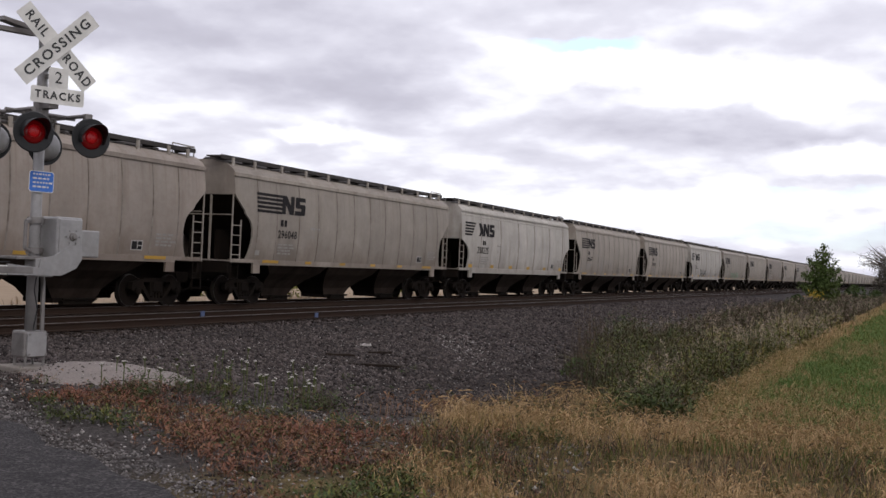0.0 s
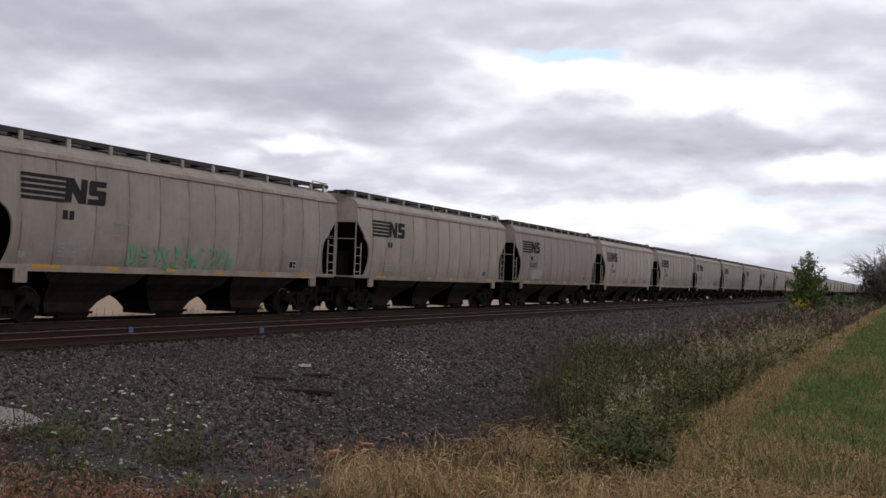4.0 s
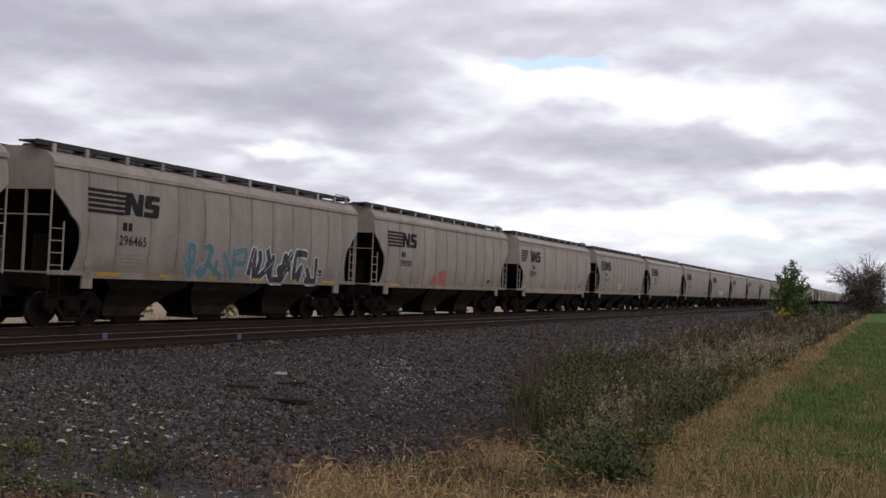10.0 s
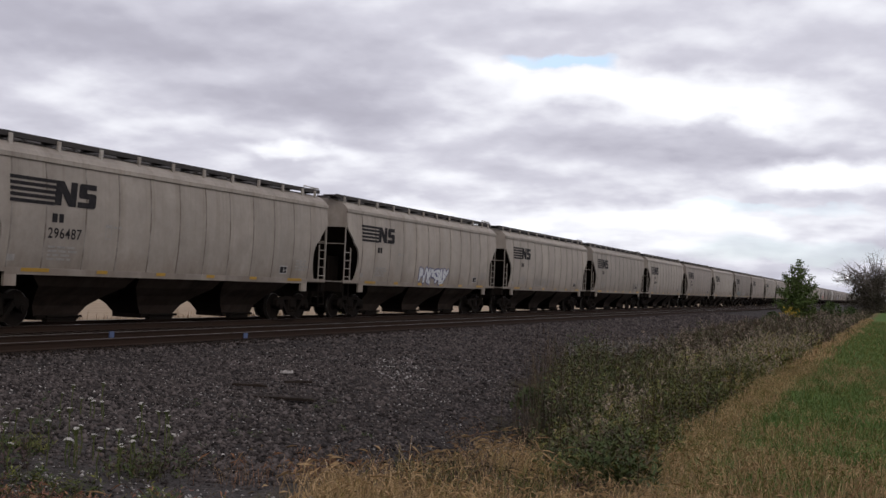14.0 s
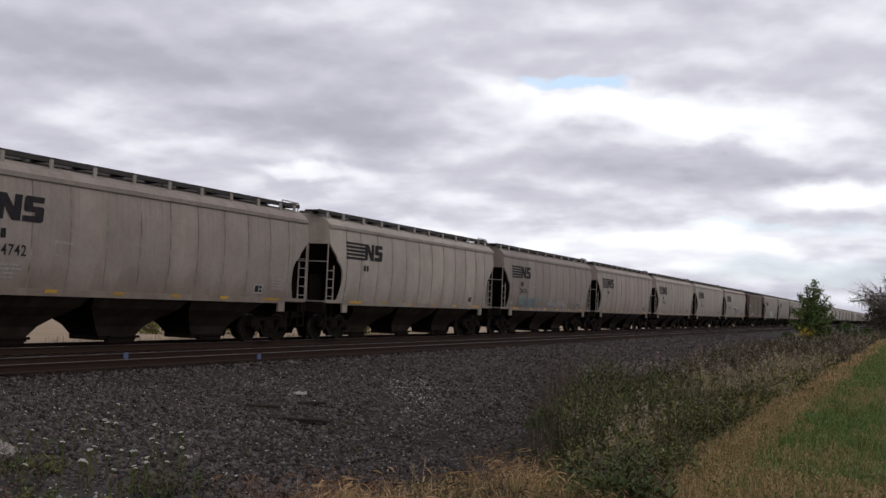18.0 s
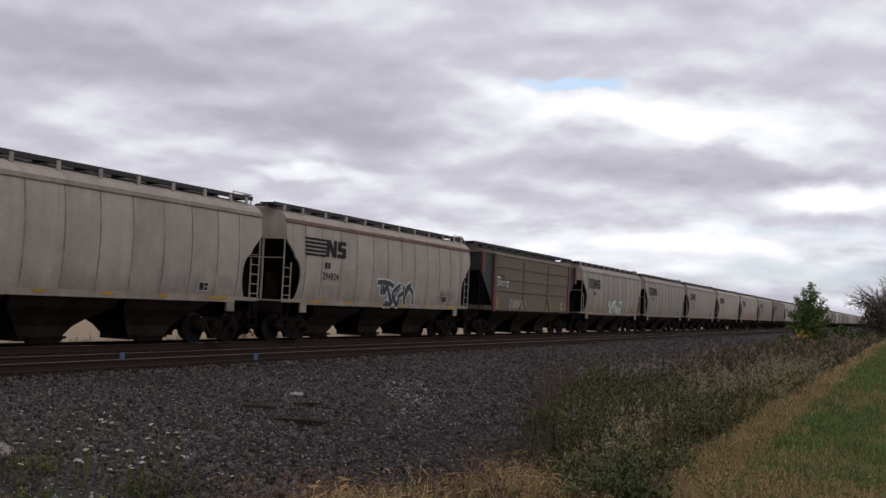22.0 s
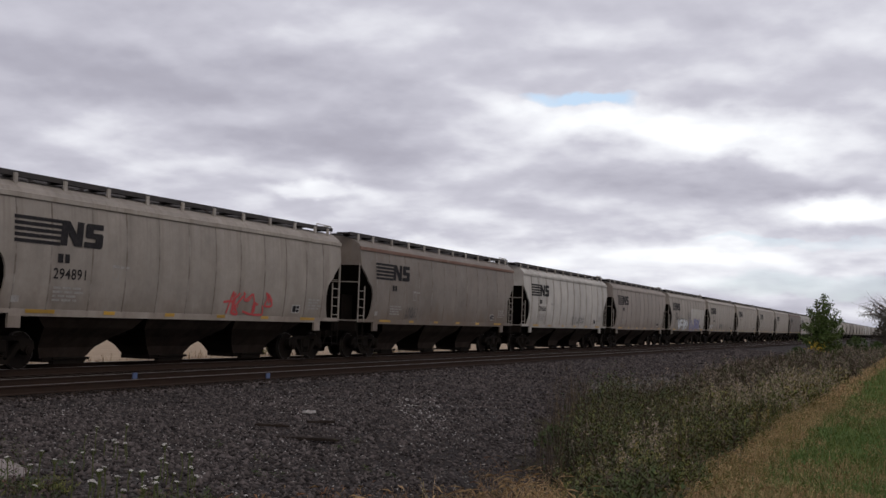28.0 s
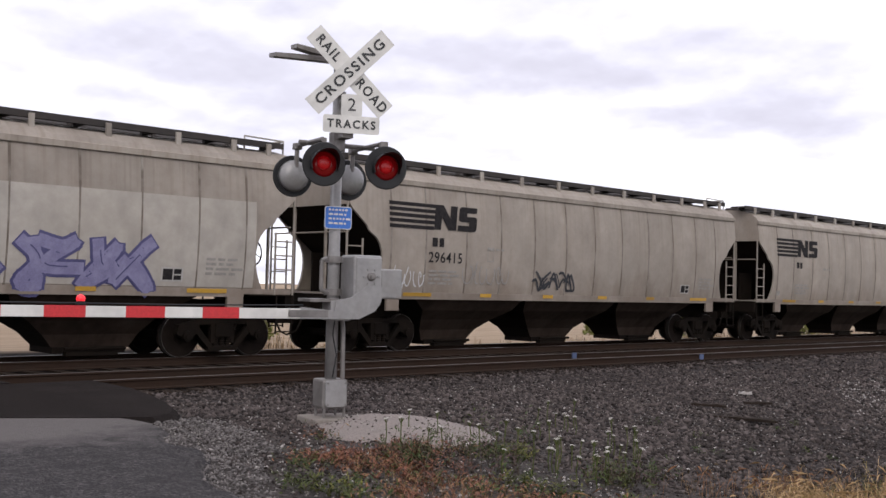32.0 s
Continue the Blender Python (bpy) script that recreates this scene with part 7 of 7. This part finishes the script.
for i, (px, py) in enumerate(spots):
    fl = thing("wildflower", "white umbel wildflower on a thin green stem", "wildflower", "white flowers by the crossing", at=pose(px, py, height(px, py) - 0.02, 0, 0, 40 * i))
    h = r.uniform(0.22, 0.42)
    s = part("stem", stem_mesh, None, fl)
    s.scale = (1, 1, h)
    hd = part("flower_head", head_mesh, None, fl)
    hd.matrix_basis = pose(0, 0, h, r.uniform(-20, 20), r.uniform(-20, 20))
    k = r.uniform(0.38, 0.70)
    hd.scale = (k, k, k)


# ---- trees ----
def limb_path(a, b, bend, r0, r1, g, n=5):
    a, b = Vector(a), Vector(b)
    prev, pr = a, r0
    for i in range(1, n + 1):
        t = i / n
        p = a.lerp(b, t) + Vector((bend[0], bend[1], bend[2])) * math.sin(math.pi * t)
        rr = r0 + (r1 - r0) * t
        g.tube(prev, p, pr, rr, 7, caps=False)
        prev, pr = p, rr


def make_tree(px, py):
    """A young upright tree, leafy to the ground, with separate upper shoots."""
    base = height(px, py)
    tree = thing("young_tree", "young green tree with a few yellow leaves beside the ditch", "tree", at=pose(px, py, base))
    r = random.Random(21)
    g = Geo()
    limb_path((0, 0, -0.1), (0.1, 0, 4.7), (0.1, 0.05, 0), 0.11, 0.02, g, 8)
    part("trunk", g, bark, tree)
    pts, yel = [], []
    shoots = [(0.15, 0, 4.7), (-0.55, 0.2, 4.2), (-1.15, 0, 3.6), (0.75, 0.2, 4.1), (1.35, 0.1, 3.5), (1.75, 0, 2.9), (-1.6, 0.1, 2.4), (0.35, -0.4, 3.9), (-0.3, -0.5, 3.3), (1.9, 0.2, 2.0), (-1.85, 0, 1.5), (0.9, -0.6, 2.8), (-0.9, -0.5, 2.4),
              (0.3, 0.7, 3.0), (1.3, -0.5, 1.7), (-1.3, -0.4, 1.2), (0.2, -0.8, 1.5), (1.8, 0, 1.0), (-0.5, 0.8, 1.8), (0.8, 0.8, 1.4)]
    shoots = [(x * 0.92, y, z * 1.13) for x, y, z in shoots]
    for e in shoots:
        g = Geo()
        s = (0.05, 0, max(0.3, e[2] * 0.45 - 0.2))
        limb_path(s, e, (0, 0, -0.15), 0.035, 0.008, g, 5)
        part("branch", g, bark, tree)
        for i in range(300):
            t = r.random() ** 0.7
            c = Vector(s).lerp(Vector(e), t)
            w = 0.24 * (1.2 - 0.6 * t)
            pts.append((c.x + r.gauss(0, w), c.y + r.gauss(0, w), max(0.1, c.z + r.gauss(0, w * 0.9))))
    for i in range(160):
        yel.append((-0.35 + r.gauss(0, 0.35), -1.1 + r.gauss(0, 0.2), abs(r.gauss(0.55, 0.35))))
    p, t = flecks(np.array(pts), np.full(len(pts), 0.13))
    part("crown", raw_mesh("crown", p, t, leaf_young), None, tree, "uneven green crown")
    p, t = flecks(np.array(yel), np.full(len(yel), 0.11))
    part("yellow_leaves", raw_mesh("yellow_leaves", p, t, leaf_yellow), None, tree, "yellow autumn leaves")


make_tree(-7.85, 100.0)


def make_old_tree(px, py):
    """A half-bare broad tree smothered in dark growth."""
    base = height(px, py)
    tree = thing("old_tree", "half-bare broad tree smothered in dark brown growth", "tree", at=pose(px, py, base))
    r = random.Random(33)
    g = Geo()
    limb_path((0, 0, -0.3), (0.3, 0, 5.5), (0.2, 0.1, 0), 0.45, 0.2, g, 8)
    part("trunk", g, bark, tree)
    pts, twigs = [], []
    for i in range(46):
        a, el = r.uniform(0, 6.283), r.uniform(0.15, 1.45)
        l = r.uniform(4.0, 7.0)
        s = Vector((0.2, 0, r.uniform(1.5, 5.0)))
        e = s + Vector((math.cos(a) * math.cos(el), math.sin(a) * math.cos(el) * 0.8, math.sin(el))) * l
        e.z = min(e.z, 10.6)
        g = Geo()
        limb_path(s, e, (r.uniform(-0.5, 0.5), 0, r.uniform(-0.2, 0.8)), 0.12, 0.03, g, 5)
        part("branch", g, bark, tree)
        for j in range(30):
            t = r.uniform(0.4, 1.0)
            c = s.lerp(e, t)
            f = c + Vector((r.gauss(0, 0.8), r.gauss(0, 0.8), r.gauss(0.3, 0.6)))
            twigs.append((c, f))
        if i % 3:
            for j in range(330):
                t = r.random()
                c = s.lerp(e, t * 0.85)
                pts.append((c.x + r.gauss(0, 0.7), c.y + r.gauss(0, 0.7), max(0.1, c.z * 0.9 + r.gauss(-0.3, 0.7))))
    for i in range(6500):
        a, q = r.uniform(0, 6.283), math.sqrt(r.random())
        z = 4.6 * r.random()
        w = 4.8 * math.sqrt(max(0.05, 1 - (z / 6.0) ** 2))
        pts.append((q * w * math.cos(a), q * w * math.sin(a) * 0.8, z))
    for i in range(9):
        s = Vector((-1.0, 0, r.uniform(3.0, 5.5)))
        e = Vector((-r.uniform(4.2, 7.0), r.uniform(-1.5, 1.5), r.uniform(5.0, 9.0)))
        g = Geo()
        limb_path(s, e, (0, 0, 0.6), 0.13, 0.03, g, 5)
        part("branch", g, bark, tree)
        for j in range(26):
            c = s.lerp(e, r.uniform(0.45, 1.0))
            twigs.append((c, c + Vector((r.gauss(-0.3, 0.6), r.gauss(0, 0.6), r.gauss(0.2, 0.7)))))
    g = Geo()
    for a, b in twigs:
        g.tube(a, b, 0.022, 0.008, 4, caps=False)
    tagged(part("twig_growth", g, bark, tree), kind="stuff")
    p, t = flecks(np.array(pts), np.full(len(pts), 0.17))
    part("crown", raw_mesh("crown", p, t, leaf_bush), None, tree, "dark tangled crown")


make_old_tree(-3.4, 206.0)


def make_bush(px, py, size, seed, leaf, label):
    bush = thing("bush", label, "bush", "bushes along the line", at=pose(px, py, height(px, py)))
    r = random.Random(seed)
    g = Geo()
    for i in range(7):
        limb_path((0, 0, -0.05), (r.gauss(0, 0.5) * size, r.gauss(0, 0.5) * size, r.uniform(0.5, 0.9) * size), (0, 0, 0.1), 0.03, 0.01, g, 3)
    part("stem", g, bark, bush)
    pts = []
    for i in range(420):
        a, q, z = r.uniform(0, 6.283), math.sqrt(r.random()), r.random() ** 0.8
        w = size * math.sqrt(max(0.03, 1 - z * z)) * (0.85 + 0.2 * math.sin(3 * a + seed))
        pts.append((q * w * math.cos(a), q * w * math.sin(a), z * size))
    p, t = flecks(np.array(pts), np.full(len(pts), 0.13 * size))
    part("crown", raw_mesh("crown", p, t, leaf), None, bush)


for px, py, size, seed in ((-6.8, 135.0, 1.9, 1), (-6.3, 19.8, 0.42, 2), (-8.6, 88.0, 0.9, 3), (-5.4, 160.0, 1.6, 4)):
    make_bush(px, py, size, seed, leaf_tree, "low dark green bush at the ditch edge")
for px, py, size, seed in ((-33.0, 50.0, 1.3, 5), (-35.5, 45.5, 1.0, 6), (-31.5, 61.0, 1.2, 7), (-34.0, 33.0, 0.9, 8), (-37.0, 25.0, 1.1, 9)):
    make_bush(px, py, size, seed, leaf_olive, "yellowing bush at the edge of the stubble field")


def motions():
    for k, car in train.items():
        walk(car, train_rows(k))


motions()
